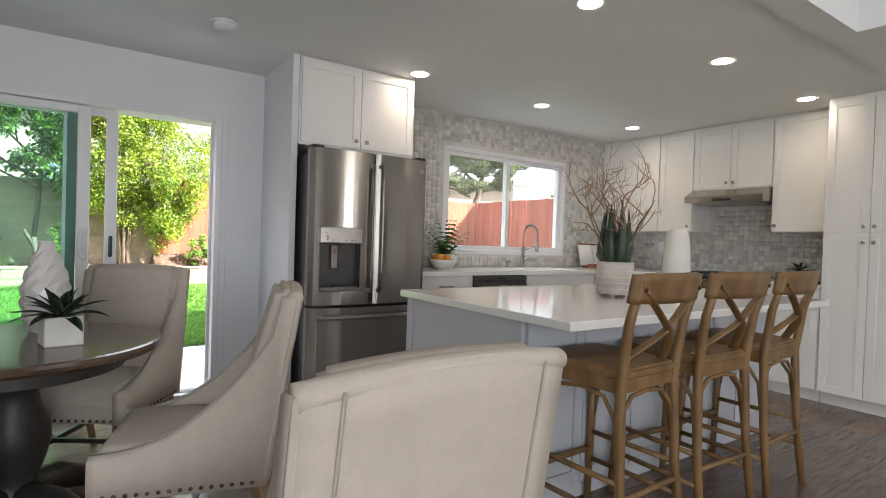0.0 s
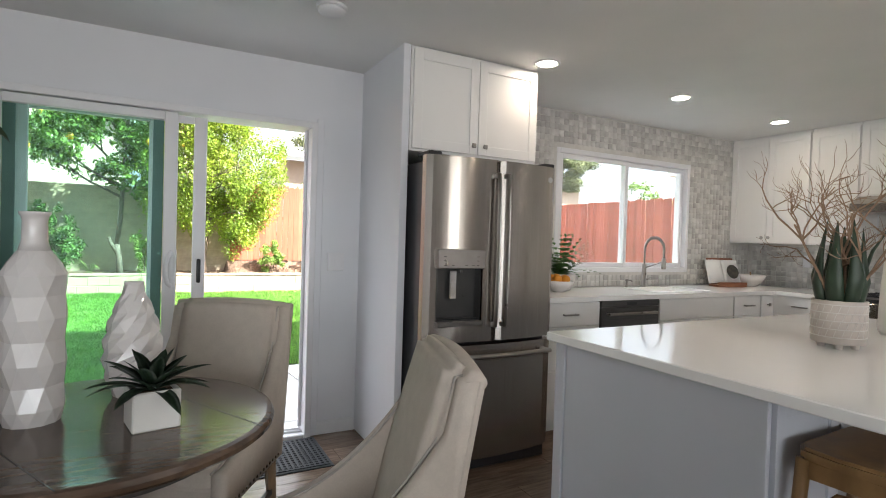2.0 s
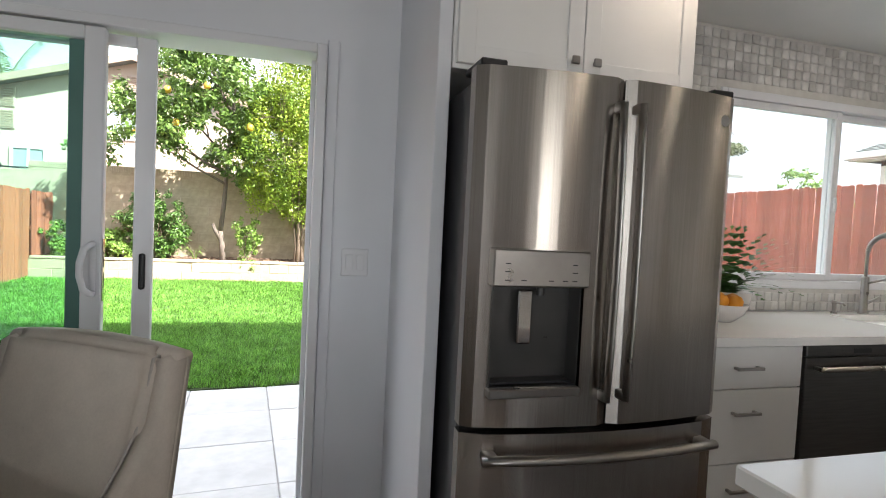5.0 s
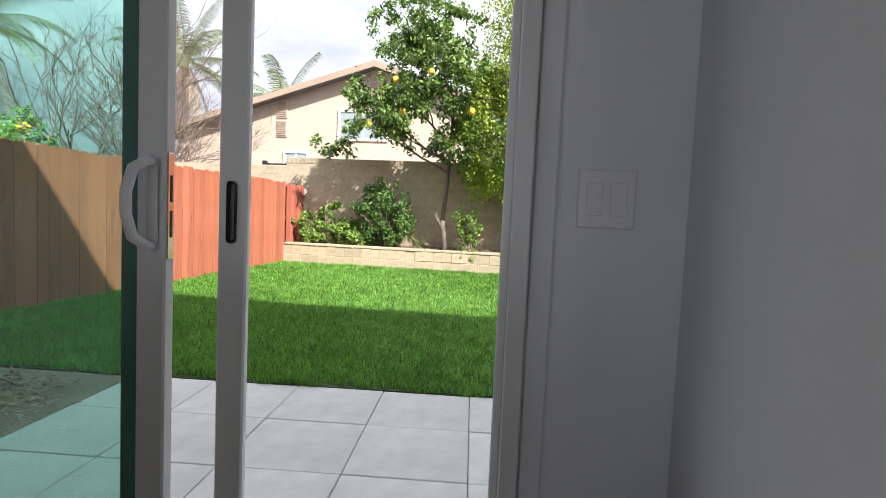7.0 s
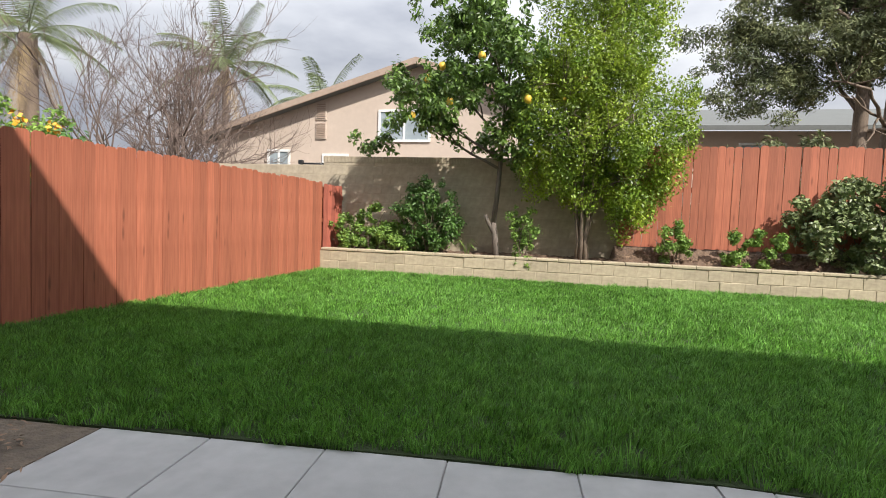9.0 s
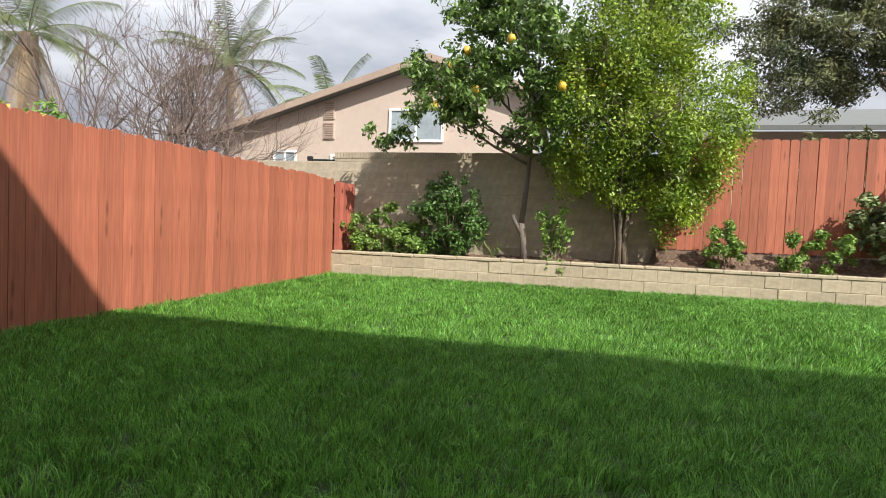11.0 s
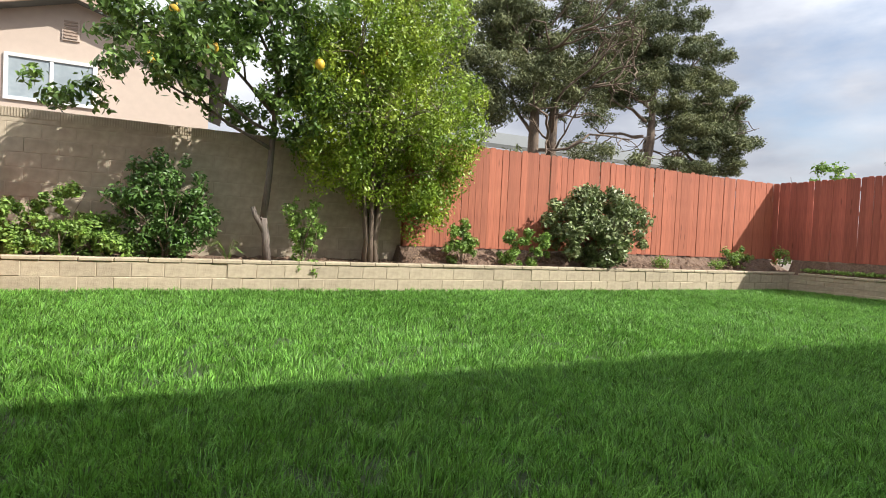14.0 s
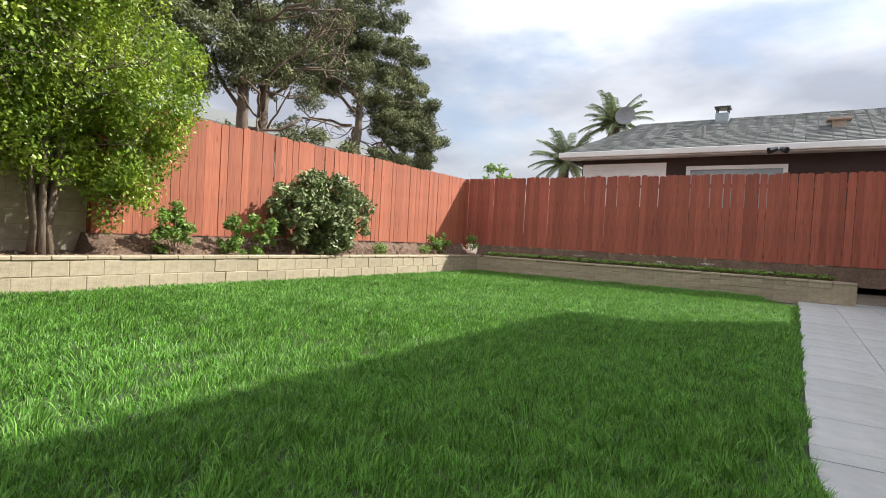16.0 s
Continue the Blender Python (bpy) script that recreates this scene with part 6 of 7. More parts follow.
for k in range(4):
    bm = tube([(0.05, 0, 0.16), (0.2, 0, 0.15), (0.32, 0, 0.10), (0.42, 0, 0.045), (0.46, 0, 0.035)], [0.06, 0.058, 0.05, 0.04, 0.034], 10)
    part("foot", bm, M_BLACKWOOD, table, smooth=True).matrix_basis = pose(0, 0, 0, 0, 0, 45 + 90 * k)


def surface(rows, thickness=0.0):
    """A skin over a grid of points, closed into a solid by a second, offset sheet."""
    bm = bmesh.new()
    g = [[bm.verts.new(p) for p in r] for r in rows]
    for a, b in zip(g[:-1], g[1:]):
        for k in range(len(a) - 1):
            bm.faces.new((a[k], a[k + 1], b[k + 1], b[k]))
    if thickness:
        bmesh.ops.recalc_face_normals(bm, faces=bm.faces)
        bmesh.ops.solidify(bm, geom=bm.faces[:], thickness=thickness)
    return bm


def dining_chair():
    """Local: seat centre at the origin, faces +y, back at -y."""
    c = thing("dining_chair", pose(0, 0, 0), "beige linen wing dining chair with nailhead trim and oak legs", "chair", "chairs round the dining table")
    W, D0, D1 = 0.285, -0.27, 0.29
    part("seat", box(-0.235, 0.235, -0.20, D1 - 0.012, 0.33, 0.50, 0.035, None, 3), M_LINEN, c, smooth=True)
    # padded back, gently reclined
    n = 12
    rows = []
    for i in range(n + 1):
        z = 0.44 + 0.57 * i / n
        y = D0 + 0.055 - 0.145 * ((z - 0.44) / 0.57) ** 1.2
        rows.append([(x, y - 0.012 * (1 - (x / 0.24) ** 2) * (-1), z + 0.012 * (1 - (x / 0.25) ** 2) * (i / n)) for x in np.linspace(-0.235, 0.235, 9)])
    bk = surface(rows, 0.085)
    bmesh.ops.bevel(bk, geom=[e for e in bk.edges if e.calc_length() > 0 and len(e.link_faces) == 2 and e.calc_face_angle(0) > 1.0], offset=0.025, segments=3, affect="EDGES")
    shift = D0 - 0.098 - min(v.co.y for v in bk.verts if v.co.z > 0.9)
    bmesh.ops.translate(bk, vec=(0, shift, 0), verts=bk.verts[:])
    part("backrest", bk, M_LINEN, c, smooth=True)
    for s in (-1, 1):
        # wing: sweeps down from the back's top into a sloping arm that ends at the seat's front
        prof = []
        m = 22
        for i in range(m + 1):
            u = i / m
            y = (D0 - 0.10) + u * (D1 - D0 + 0.10)
            z = 0.485 + 0.53 * (1 - min(1, u / 0.97)) ** 2.1 if u > 0.10 else 1.015 - 0.55 * u * u - 0.02 * u
            if u > 0.10:
                z = min(z, 1.0)
            prof.append((y, z))
        bm = bmesh.new()
        xo, xi = s * W, s * (W - 0.055)
        outer_t, inner_t, outer_b, inner_b = [], [], [], []
        for y, z in prof:
            u = (y - D0 + 0.10) / (D1 - D0 + 0.10)
            zb = 0.335
            yb = max(y, D0 + 0.03 - 0.10 * max(0, (0.25 - u)) * 0)
            outer_t.append(bm.verts.new((xo, y, z - 0.014)))
            inner_t.append(bm.verts.new((xi, y, z - 0.012)))
            outer_b.append(bm.verts.new((xo, yb if u > 0.16 else D0 + 0.0 + u * 0.1, zb)))
            inner_b.append(bm.verts.new((xi, yb if u > 0.16 else D0 + 0.0 + u * 0.1, zb)))
        mid = [bm.verts.new((s * (W - 0.0275), y, z)) for y, z in prof]
        for k in range(m):
            for a, b in ((outer_b, outer_t), (outer_t, mid), (mid, inner_t), (inner_t, inner_b), (inner_b, outer_b)):
                bm.faces.new((a[k], a[k + 1], b[k + 1], b[k]))
        for k in (0, m):
            bm.faces.new((outer_b[k], outer_t[k], mid[k], inner_t[k], inner_b[k]))
        bmesh.ops.recalc_face_normals(bm, faces=bm.faces)
        wg = part("wing", bm, M_LINEN, c, smooth=True)
        part("piping", tube([(s * (W - 0.057), y, z - 0.006) for y, z in prof], 0.0045, 6), M_PIPING, wg, smooth=True)
        for k in range(16):
            y = D0 + 0.05 + (D1 - D0 - 0.065) * k / 15
            nm = part("nailhead", lathe([(0.0075, 0), (0.006, 0.003), (0.002, 0.0045)], 8), M_NAIL, wg)
            nm.matrix_basis = pose(s * (W + 0.0005), y, 0.352, 0, 90 * s, 0)
    rows = []
    for i in range(11):
        u = i / 10
        z = 0.338 + 0.672 * u
        rows.append([(x, D0 - 0.006 - 0.102 * u ** 1.15 - 0.012 * (1 - (x / W) ** 2), z + 0.022 * u * (1 - (x / W) ** 2)) for x in np.linspace(-W - 0.002, W + 0.002, 11)])
    for s in (-1, 1):
        part("back_piping", tube([(s * 0.215, r[0][1] - 0.0005 - 0.012 * (1 - (0.215 / W) ** 2), r[0][2] - 0.004) for r in rows], 0.0035, 6), M_PIPING, c, smooth=True)
    op = surface(rows, 0.03)
    bmesh.ops.bevel(op, geom=[e for e in op.edges if len(e.link_faces) == 2 and e.calc_face_angle(0) > 1.0], offset=0.011, segments=3, affect="EDGES")
    part("outer_back", op, M_LINEN, c, smooth=True)
    roll = tube([(x, D0 - 0.082 - 0.008 * (1 - (x / W) ** 2), 0.998 + 0.018 * (1 - (x / W) ** 2)) for x in np.linspace(-W + 0.004, W - 0.004, 13)], 0.027, 12, None, 0.82)
    part("top_roll", roll, M_LINEN, c, smooth=True)
    ob = box(-0.232, 0.232, D0 - 0.008, D0 + 0.05, 0.335, 0.47, 0.01)
    part("back_rail", ob, M_LINEN, c)
    part("front_rail", box(-0.232, 0.232, D1 - 0.03, D1 - 0.004, 0.335, 0.42, 0.01), M_LINEN, c)
    for k in range(15):
        nm = part("nailhead", lathe([(0.0075, 0), (0.006, 0.003), (0.002, 0.0045)], 8), M_NAIL, c)
        nm.matrix_basis = pose(-0.225 + 0.45 * k / 14, D1 - 0.0035, 0.352, -90, 0, 0)
    for sx in (-1, 1):
        part("leg", tube([(sx * 0.235, D1 - 0.045, 0.0), (sx * 0.235, D1 - 0.045, 0.334)], [0.021, 0.03], 4), M_OAKLEG, c)
        part("leg", tube([(sx * 0.225, D0 - 0.055, 0.0), (sx * 0.235, D0 + 0.03, 0.334)], [0.021, 0.03], 4), M_OAKLEG, c)
        part("side_stretcher", box(sx * 0.232 - 0.01, sx * 0.232 + 0.01, D0 + 0.0, D1 - 0.06, 0.14, 0.165), M_BLACKWOOD, c)
    part("cross_stretcher", box(-0.222, 0.222, -0.01, 0.012, 0.141, 0.164), M_BLACKWOOD, c)
    return c


def facing(x, y, dx, dy):
    return pose(x, y, 0, 0, 0, math.degrees(math.atan2(-dx, dy)))


ch1 = dining_chair()
# the back's top centre lies 0.33 m behind the seat's centre
for k, (bx, by, dx, dy) in enumerate(((0.708, 4.515, -0.53, -0.85), (1.135, 3.205, -0.962, 0.272), (0.965, 1.845, -0.04, 1.0), (-0.42, 2.82, 0.62, 0.78), (-0.60, 4.45, 0.72, -0.69))):
    ln = math.hypot(dx, dy)
    m = facing(bx + 0.33 * dx / ln, by + 0.33 * dy / ln, dx, dy)
    if k == 0:
        ch1.matrix_basis = m @ Matrix.Diagonal((0.96, 0.98, 0.985, 1))
    else:
        copy_thing(ch1, m)

# ---- bar stools ----


def bar_stool():
    """Local: faces +y (towards the island); back at -y."""
    c = thing("bar_stool", pose(0, 0, 0), "weathered oak bar stool with curved crossed back slats", "bar stool", "bar stools at the island")
    seat = prism([(-0.17, -0.20), (0.17, -0.20), (0.20, -0.12), (0.215, 0.10), (0.20, 0.20), (0.15, 0.225), (-0.15, 0.225), (-0.20, 0.20), (-0.215, 0.10), (-0.20, -0.12)], 0.715, 0.752)
    bmesh.ops.bevel(seat, geom=[e for e in seat.edges if abs(e.verts[0].co.z - e.verts[1].co.z) < 1e-4], offset=0.010, segments=2, affect="EDGES")
    part("seat", seat, M_OAK, c, smooth=False)
    ap = bmesh.new()
    box(-0.165, 0.165, 0.185, 0.205, 0.66, 0.714, 0.003, ap)
    box(-0.165, 0.165, -0.19, -0.17, 0.66, 0.714, 0.003, ap)
    for s in (-1, 1):
        box(s * 0.18 - 0.01, s * 0.18 + 0.01, -0.17, 0.185, 0.66, 0.714, 0.003, ap)
    part("seat_frame", ap, M_OAK, c)
    for s in (-1, 1):
        part("rear_leg", tube([(s * 0.205, -0.235, 0.0), (s * 0.19, -0.20, 0.35), (s * 0.182, -0.185, 0.70), (s * 0.190, -0.215, 0.92), (s * 0.20, -0.265, 1.09)], [0.017, 0.019, 0.021, 0.019, 0.017], 10), M_OAK, c, smooth=True)
        part("front_leg", tube([(s * 0.205, 0.235, 0.0), (s * 0.18, 0.20, 0.714)], [0.016, 0.021], 10), M_OAK, c, smooth=True)
        # bentwood braces under the seat
        part("bent_brace", tube([(s * 0.188, -0.185, 0.42), (s * 0.182, -0.165, 0.56), (s * 0.178, -0.11, 0.635), (s * 0.175, 0.0, 0.652), (s * 0.178, 0.11, 0.635), (s * 0.183, 0.175, 0.56), (s * 0.19, 0.20, 0.42)], 0.009, 8), M_OAK, c, smooth=True)
        part("side_stretcher", tube([(s * 0.195, -0.21, 0.33), (s * 0.193, 0.215, 0.33)], 0.012, 8), M_OAK, c, smooth=True)
        part("side_stretcher", tube([(s * 0.20, -0.222, 0.20), (s * 0.198, 0.225, 0.20)], 0.012, 8), M_OAK, c, smooth=True)
        # crossed slat: from the crest down across to the other side of the seat frame
        pts = []
        for k in range(11):
            u = k / 10
            pts.append((s * (0.188 - 0.372 * u), -0.268 + 0.012 * math.sin(u * 3.1) * -1 + 0.045 * u + (0.006 if s > 0 else -0.006) + 0.25 * max(0, u - 0.55), 1.055 - 0.31 * u - 0.06 * max(0, u - 0.6)))
        part("cross_slat", tube(pts, 0.019, 6, None, 0.24), M_OAK, c, smooth=True)
        part("bolt", lathe([(0.009, 0), (0.008, 0.004), (0.003, 0.006)], 10), M_NAIL, c).matrix_basis = pose(s * 0.185, -0.279, 1.055, 90)
    part("bent_brace", tube([(-0.183, -0.19, 0.42), (-0.165, -0.183, 0.58), (-0.10, -0.18, 0.64), (0, -0.18, 0.652), (0.10, -0.18, 0.64), (0.165, -0.183, 0.58), (0.183, -0.19, 0.42)], 0.009, 8), M_OAK, c, smooth=True)
    part("front_stretcher", tube([(-0.195, 0.222, 0.25), (0.195, 0.222, 0.25)], 0.014, 8), M_OAK, c, smooth=True)
    part("rear_stretcher", tube([(-0.19, -0.21, 0.27), (0.19, -0.21, 0.27)], 0.012, 8), M_OAK, c, smooth=True)
    # curved crest rail
    rows = []
    for i, z in enumerate(np.linspace(1.005, 1.115, 5)):
        rows.append([(x, -0.245 - 0.05 * (1 - (x / 0.235) ** 2) - 0.02 * i / 4, z - (0.006 if i == 4 and abs(x) > 0.2 else 0)) for x in np.linspace(-0.235, 0.235, 15)])
    part("crest_rail", surface(rows, 0.022), M_OAK, c, smooth=True)
    return c


st = bar_stool()
st.matrix_basis = pose(2.28, 2.535, 0, 0, 0, 3)
copy_thing(st, pose(2.83, 2.53, 0, 0, 0, -2))
copy_thing(st, pose(3.39, 2.54, 0, 0, 0, 2))

# ---- table decor ----
v1 = thing("tall_vase", pose(0.075, 3.78, 0.76), "tall white glazed faceted bottle vase on the table", "vase")
bm = bmesh.new()
seg, rings = 12, []
zs = [0.0, 0.045, 0.11, 0.175, 0.24, 0.305, 0.37, 0.43, 0.465, 0.50, 0.53, 0.60, 0.61]
rs = [0.070, 0.082, 0.076, 0.084, 0.076, 0.084, 0.077, 0.083, 0.066, 0.042, 0.032, 0.033, 0.038]
for i, (r, z) in enumerate(zip(rs, zs)):
    ring = []
    for k in range(seg):
        a = 2 * math.pi * (k + (0.5 if i % 2 else 0)) / seg
        dent = 1 - (0.10 if (i % 2 == 0 and 0 < i < 8 and k % 2) else 0)
        ring.append(bm.verts.new((r * dent * math.cos(a), r * dent * math.sin(a), z)))
    rings.append(ring)
for i, (a, b) in enumerate(zip(rings[:10], rings[1:10])):
    for k in range(seg):
        if i % 2 == 0:
            bm.faces.new((a[k], a[(k + 1) % seg], b[k])), bm.faces.new((a[(k + 1) % seg], b[(k + 1) % seg], b[k]))
        else:
            bm.faces.new((a[k], b[(k + 1) % seg], b[k])), bm.faces.new((a[k], a[(k + 1) % seg], b[(k + 1) % seg]))
bm.faces.new(rings[0][::-1])
bmesh.ops.delete(bm, geom=[v for r in rings[10:] for v in r], context="VERTS")
part("body", bm, M_CERAM, v1)
part("neck", lathe([(0.0405, 0.4985), (0.032, 0.53), (0.031, 0.585), (0.034, 0.600), (0.039, 0.605), (0.039, 0.612), (0.030, 0.612), (0.026, 0.56)], 24), M_CERAM, v1, smooth=True)
v2 = thing("faceted_vase", pose(0.32, 3.97, 0.76), "white glazed dimpled teardrop vase on the table", "vase")
bm = bmesh.new()
rings = []
for i in range(13):
    u = i / 12
    r = 0.012 + 0.083 * math.sin(math.pi * min(1, (u + 0.12) / 1.12) ** 0.85) ** 0.75 if u < 1 else 0.03
    r = max(r, 0.03)
    rings.append([bm.verts.new((r * (1 - (0.11 if (k + i) % 2 else 0)) * math.cos(2 * math.pi * (k + 0.5 * (i % 2)) / 12), r * (1 - (0.11 if (k + i) % 2 else 0)) * math.sin(2 * math.pi * (k + 0.5 * (i % 2)) / 12), 0.385 * u)) for k in range(12)])
for a, b in zip(rings[:-1], rings[1:]):
    for k in range(12):
        bm.faces.new((a[k], a[(k + 1) % 12], b[(k + 1) % 12], b[k]))
bm.faces.new(rings[0][::-1])
part("body", bm, M_CERAM, v2)
part("rim", lathe([(0.0285, 0.380), (0.031, 0.386), (0.029, 0.391), (0.024, 0.389), (0.021, 0.37)], 24), M_CERAM, v2, smooth=True)


def rosette(parent, n, length, width, material, rng, tilt=(0.2, 1.2), base_z=0.0, name="leaf", curl=0.35):
    for k in range(n):
        u = k / n
        a = k * 2.399
        el = tilt[1] - (tilt[1] - tilt[0]) * u
        ln = length * (0.65 + 0.35 * u + 0.12 * rng.random())
        bm = bmesh.new()
        L, R, C = [], [], []
        m = 7
        for i in range(m + 1):
            s = i / m
            w = width * (0.45 + 1.3 * s) * (1 - s ** 2.2) if s < 1 else 0.0
            e = el - curl * s * (0.5 + u)
            rr, zz = ln * s * math.cos(e), ln * s * math.sin(e)
            C.append(bm.verts.new((rr, 0, base_z + zz - 0.12 * w)))
            L.append(bm.verts.new((rr, w, base_z + zz + 0.18 * w)))
            R.append(bm.verts.new((rr, -w, base_z + zz + 0.18 * w)))
        for i in range(m):
            bm.faces.new((C[i], C[i + 1], L[i + 1], L[i])), bm.faces.new((R[i], R[i + 1], C[i + 1], C[i]))
        bmesh.ops.solidify(bm, geom=bm.faces[:], thickness=0.003)
        part(name, bm, material, parent, smooth=True).matrix_basis = pose(0, 0, 0, 0, 0, math.degrees(a))


rp = np.random.default_rng(5)
s1 = thing("potted_succulent", pose(0.385, 3.62, 0.76, 0, 0, 12), "dark green agave succulent in a square white pot", "potted plant")
part("pot", (lambda b: (bmesh.ops.inset_region(b, faces=[f for f in b.faces if f.normal.z > 0.9], thickness=0.008, depth=-0.012), b)[1])(box(-0.063, 0.063, -0.063, 0.063, 0, 0.112, 0.004)), M_MATTE, s1)
part("soil", box(-0.052, 0.052, -0.052, 0.052, 0.094, 0.1005), M_SOIL, s1)
rosette(s1, 24, 0.180, 0.024, M_SUCC, rp, (0.28, 1.3), 0.10)

# ---- fiddle-leaf plant by the patio door ----
fig = thing("fiddle_leaf_fig", pose(-0.60, 4.74, 0), "tall fiddle-leaf fig with big dark leaves in a pot", "potted plant")
part("pot", lathe([(0.14, 0), (0.17, 0.02), (0.20, 0.33), (0.185, 0.33), (0.18, 0.29)], 28), M_MATTE, fig, smooth=True)
part("soil", lathe([(0.179, 0.27), (0.178, 0.285)], 20), M_SOIL, fig)
part("stem", tube([(0, 0, 0.28), (0.02, 0, 0.9), (0.05, 0.01, 1.5), (0.1, 0, 1.95)], [0.018, 0.016, 0.013, 0.008], 8), M_BARK, fig, smooth=True)
for k in range(18):
    z = 1.0 + 0.055 * k
    bm = bmesh.new()
    L, R, C = [], [], []
    for i in range(9):
        s = i / 8
        w = 0.02 + 0.095 * math.sin(math.pi * s ** 1.15) * (0.75 + 0.5 * s) if 0 < i < 8 else 0.006
        x, zz = 0.05 + 0.30 * s, 0.10 * math.sin(2.6 * s) - 0.22 * s * s
        C.append(bm.verts.new((x, 0, zz)))
        L.append(bm.verts.new((x, w, zz + 0.025 + 0.012 * math.sin(9 * s))))
        R.append(bm.verts.new((x, -w, zz + 0.025 - 0.012 * math.sin(8 * s))))
    for i in range(8):
        bm.faces.new((C[i], C[i + 1], L[i + 1], L[i])), bm.faces.new((R[i], R[i + 1], C[i + 1], C[i]))
    part("leaf", bm, M_FIG, fig, smooth=True).matrix_basis = pose(0.02 + 0.04 * (z - 1), 0, z, rp.normal() * 14, rp.normal() * 10 - 8, k * 137.5)

# ---- island decor ----
pot = thing("branch_arrangement", pose(2.99, 3.07, 0.915), "dry coral branches and dark aloe leaves in a patterned footed pot", "plant arrangement")
part("pot", lathe([(0.110, 0.022), (0.122, 0.026), (0.124, 0.10), (0.127, 0.205), (0.112, 0.205), (0.108, 0.17)], 40), M_POT, pot, smooth=True)
for k in range(4):
    part("pot_foot", lathe([(0.018, 0.0), (0.022, 0.022)], 10, None, (0.075 * math.cos(k * 1.57 + 0.5), 0.075 * math.sin(k * 1.57 + 0.5), 0)), M_POT, pot)
bm = bmesh.new()
for r in range(5):
    z = 0.05 + 0.034 * r
    lathe([(0.1245 + 0.003 * z / 0.2, z), (0.1275, z + 0.002), (0.1245 + 0.003 * z / 0.2, z + 0.004)], 40, bm)
part("pot_band", bm, M_POTLINE, pot, "raised pale horizontal lines")
bm = bmesh.new()
for r in range(4):
    for k in range(22):
        a = 2 * math.pi * (k + 0.5 * (r % 2)) / 22
        tube([(0.1262 * math.cos(a), 0.1262 * math.sin(a), 0.056 + 0.034 * r), (0.1268 * math.cos(a + 0.08), 0.1268 * math.sin(a + 0.08), 0.082 + 0.034 * r)], 0.0015, 4, bm)
part("pot_etching", bm, M_POTLINE, pot, "fine etched strokes between the lines")
part("moss", lathe([(0.107, 0.15), (0.105, 0.175), (0.05, 0.19)], 20), M_SOIL, pot)
for child in pot.children:
    child.data.transform(Matrix.Diagonal((0.8, 0.8, 1, 1)))
for k in range(9):
    a = k * 2.4
    r0, h = 0.03 + 0.01 * rp.random(), 0.31 + 0.09 * rp.random()
    c, s = math.cos(a), math.sin(a)
    tip = 0.16 if k == 5 else -0.01 + 0.035 * rp.random()
    leaf_bm = tube([(c * r0, s * r0, 0.16), (c * (r0 + 0.035), s * (r0 + 0.035), 0.17 + h * 0.14), (c * (r0 + 0.05), s * (r0 + 0.05), 0.17 + h * 0.34), (c * (r0 + 0.038 + tip * 0.3), s * (r0 + 0.038 + tip * 0.3), 0.17 + h * 0.62), (c * (r0 + 0.02 + tip), s * (r0 + 0.02 + tip), 0.17 + h)],
                   [0.024, 0.034, 0.034, 0.019, 0.002] if k != 5 else [0.012, 0.014, 0.012, 0.009, 0.002], 10, None, 0.6)
    part("aloe_leaf", leaf_bm, M_ALOE, pot, smooth=True)
lines = []
for k in range(7):
    a = k * 0.9 + 0.4
    branch(rp, (0.02 * math.cos(a), 0.02 * math.sin(a), 0.18), (0.33 * math.cos(a) + 0.1, 0.33 * math.sin(a), 1.0), 0.40, 0.008, 3, lines, 0.55, 3, 0.25, 0.45, 0.55)
part("branch_spray", tubes(lines, 4), M_CORAL, pot, "bare brown coral-like branches")
vs = thing("ribbed_vase", pose(3.68, 3.12, 0.915), "white ribbed tapering vase on the island", "vase")
bm = bmesh.new()
rings = []
for i in range(15):
    u = i / 14
    r = 0.086 - 0.022 * u + 0.006 * math.sin(math.pi * u)
    if u > 0.93:
        r -= 0.018 * ((u - 0.93) / 0.07) ** 2
    if i == 0:
        r -= 0.012
    rings.append([bm.verts.new((r * (1 + (0.018 if k % 2 else -0.012)) * math.cos(2 * math.pi * k / 44), r * (1 + (0.018 if k % 2 else -0.012)) * math.sin(2 * math.pi * k / 44), 0.42 * u)) for k in range(44)])
for a, b in zip(rings[:-1], rings[1:]):
    for k in range(44):
        bm.faces.new((a[k], a[(k + 1) % 44], b[(k + 1) % 44], b[k]))
bm.faces.new(rings[0][::-1])
part("body", bm, M_MATTE, vs, smooth=True)

# ---- counter things ----
fc = thing("kitchen_faucet", pose(4.28, 5.245, CT), "brushed nickel spring pull-down kitchen faucet behind the sink", "faucet")
part("base", lathe([(0.028, 0), (0.028, 0.008), (0.021, 0.014), (0.019, 0.20), (0.016, 0.21)], 20), M_STEELH, fc, smooth=True)
neck = [(0, 0, 0.20)] + [(0, -0.105 + 0.105 * math.cos(a), 0.34 + 0.105 * math.sin(a)) for a in np.linspace(0, math.pi, 13)] + [(0, -0.21, 0.27)]
part("neck", tube(neck, 0.008, 10), M_STEELH, fc, smooth=True)
bm = bmesh.new()
pl = [Vector(p) for p in neck]
coil = []
for i in range(1, 14):
    for q in range(12):
        c = pl[i].lerp(pl[min(i + 1, 14)], q / 12) if i < 14 else pl[i]
        d = (pl[min(i + 1, 14)] - pl[i]).normalized()
        u = Vector((1, 0, 0))
        w = d.cross(u)
        a = 2 * math.pi * (q / 4.0)
        coil.append(c + 0.0135 * (math.cos(a) * u + math.sin(a) * w))
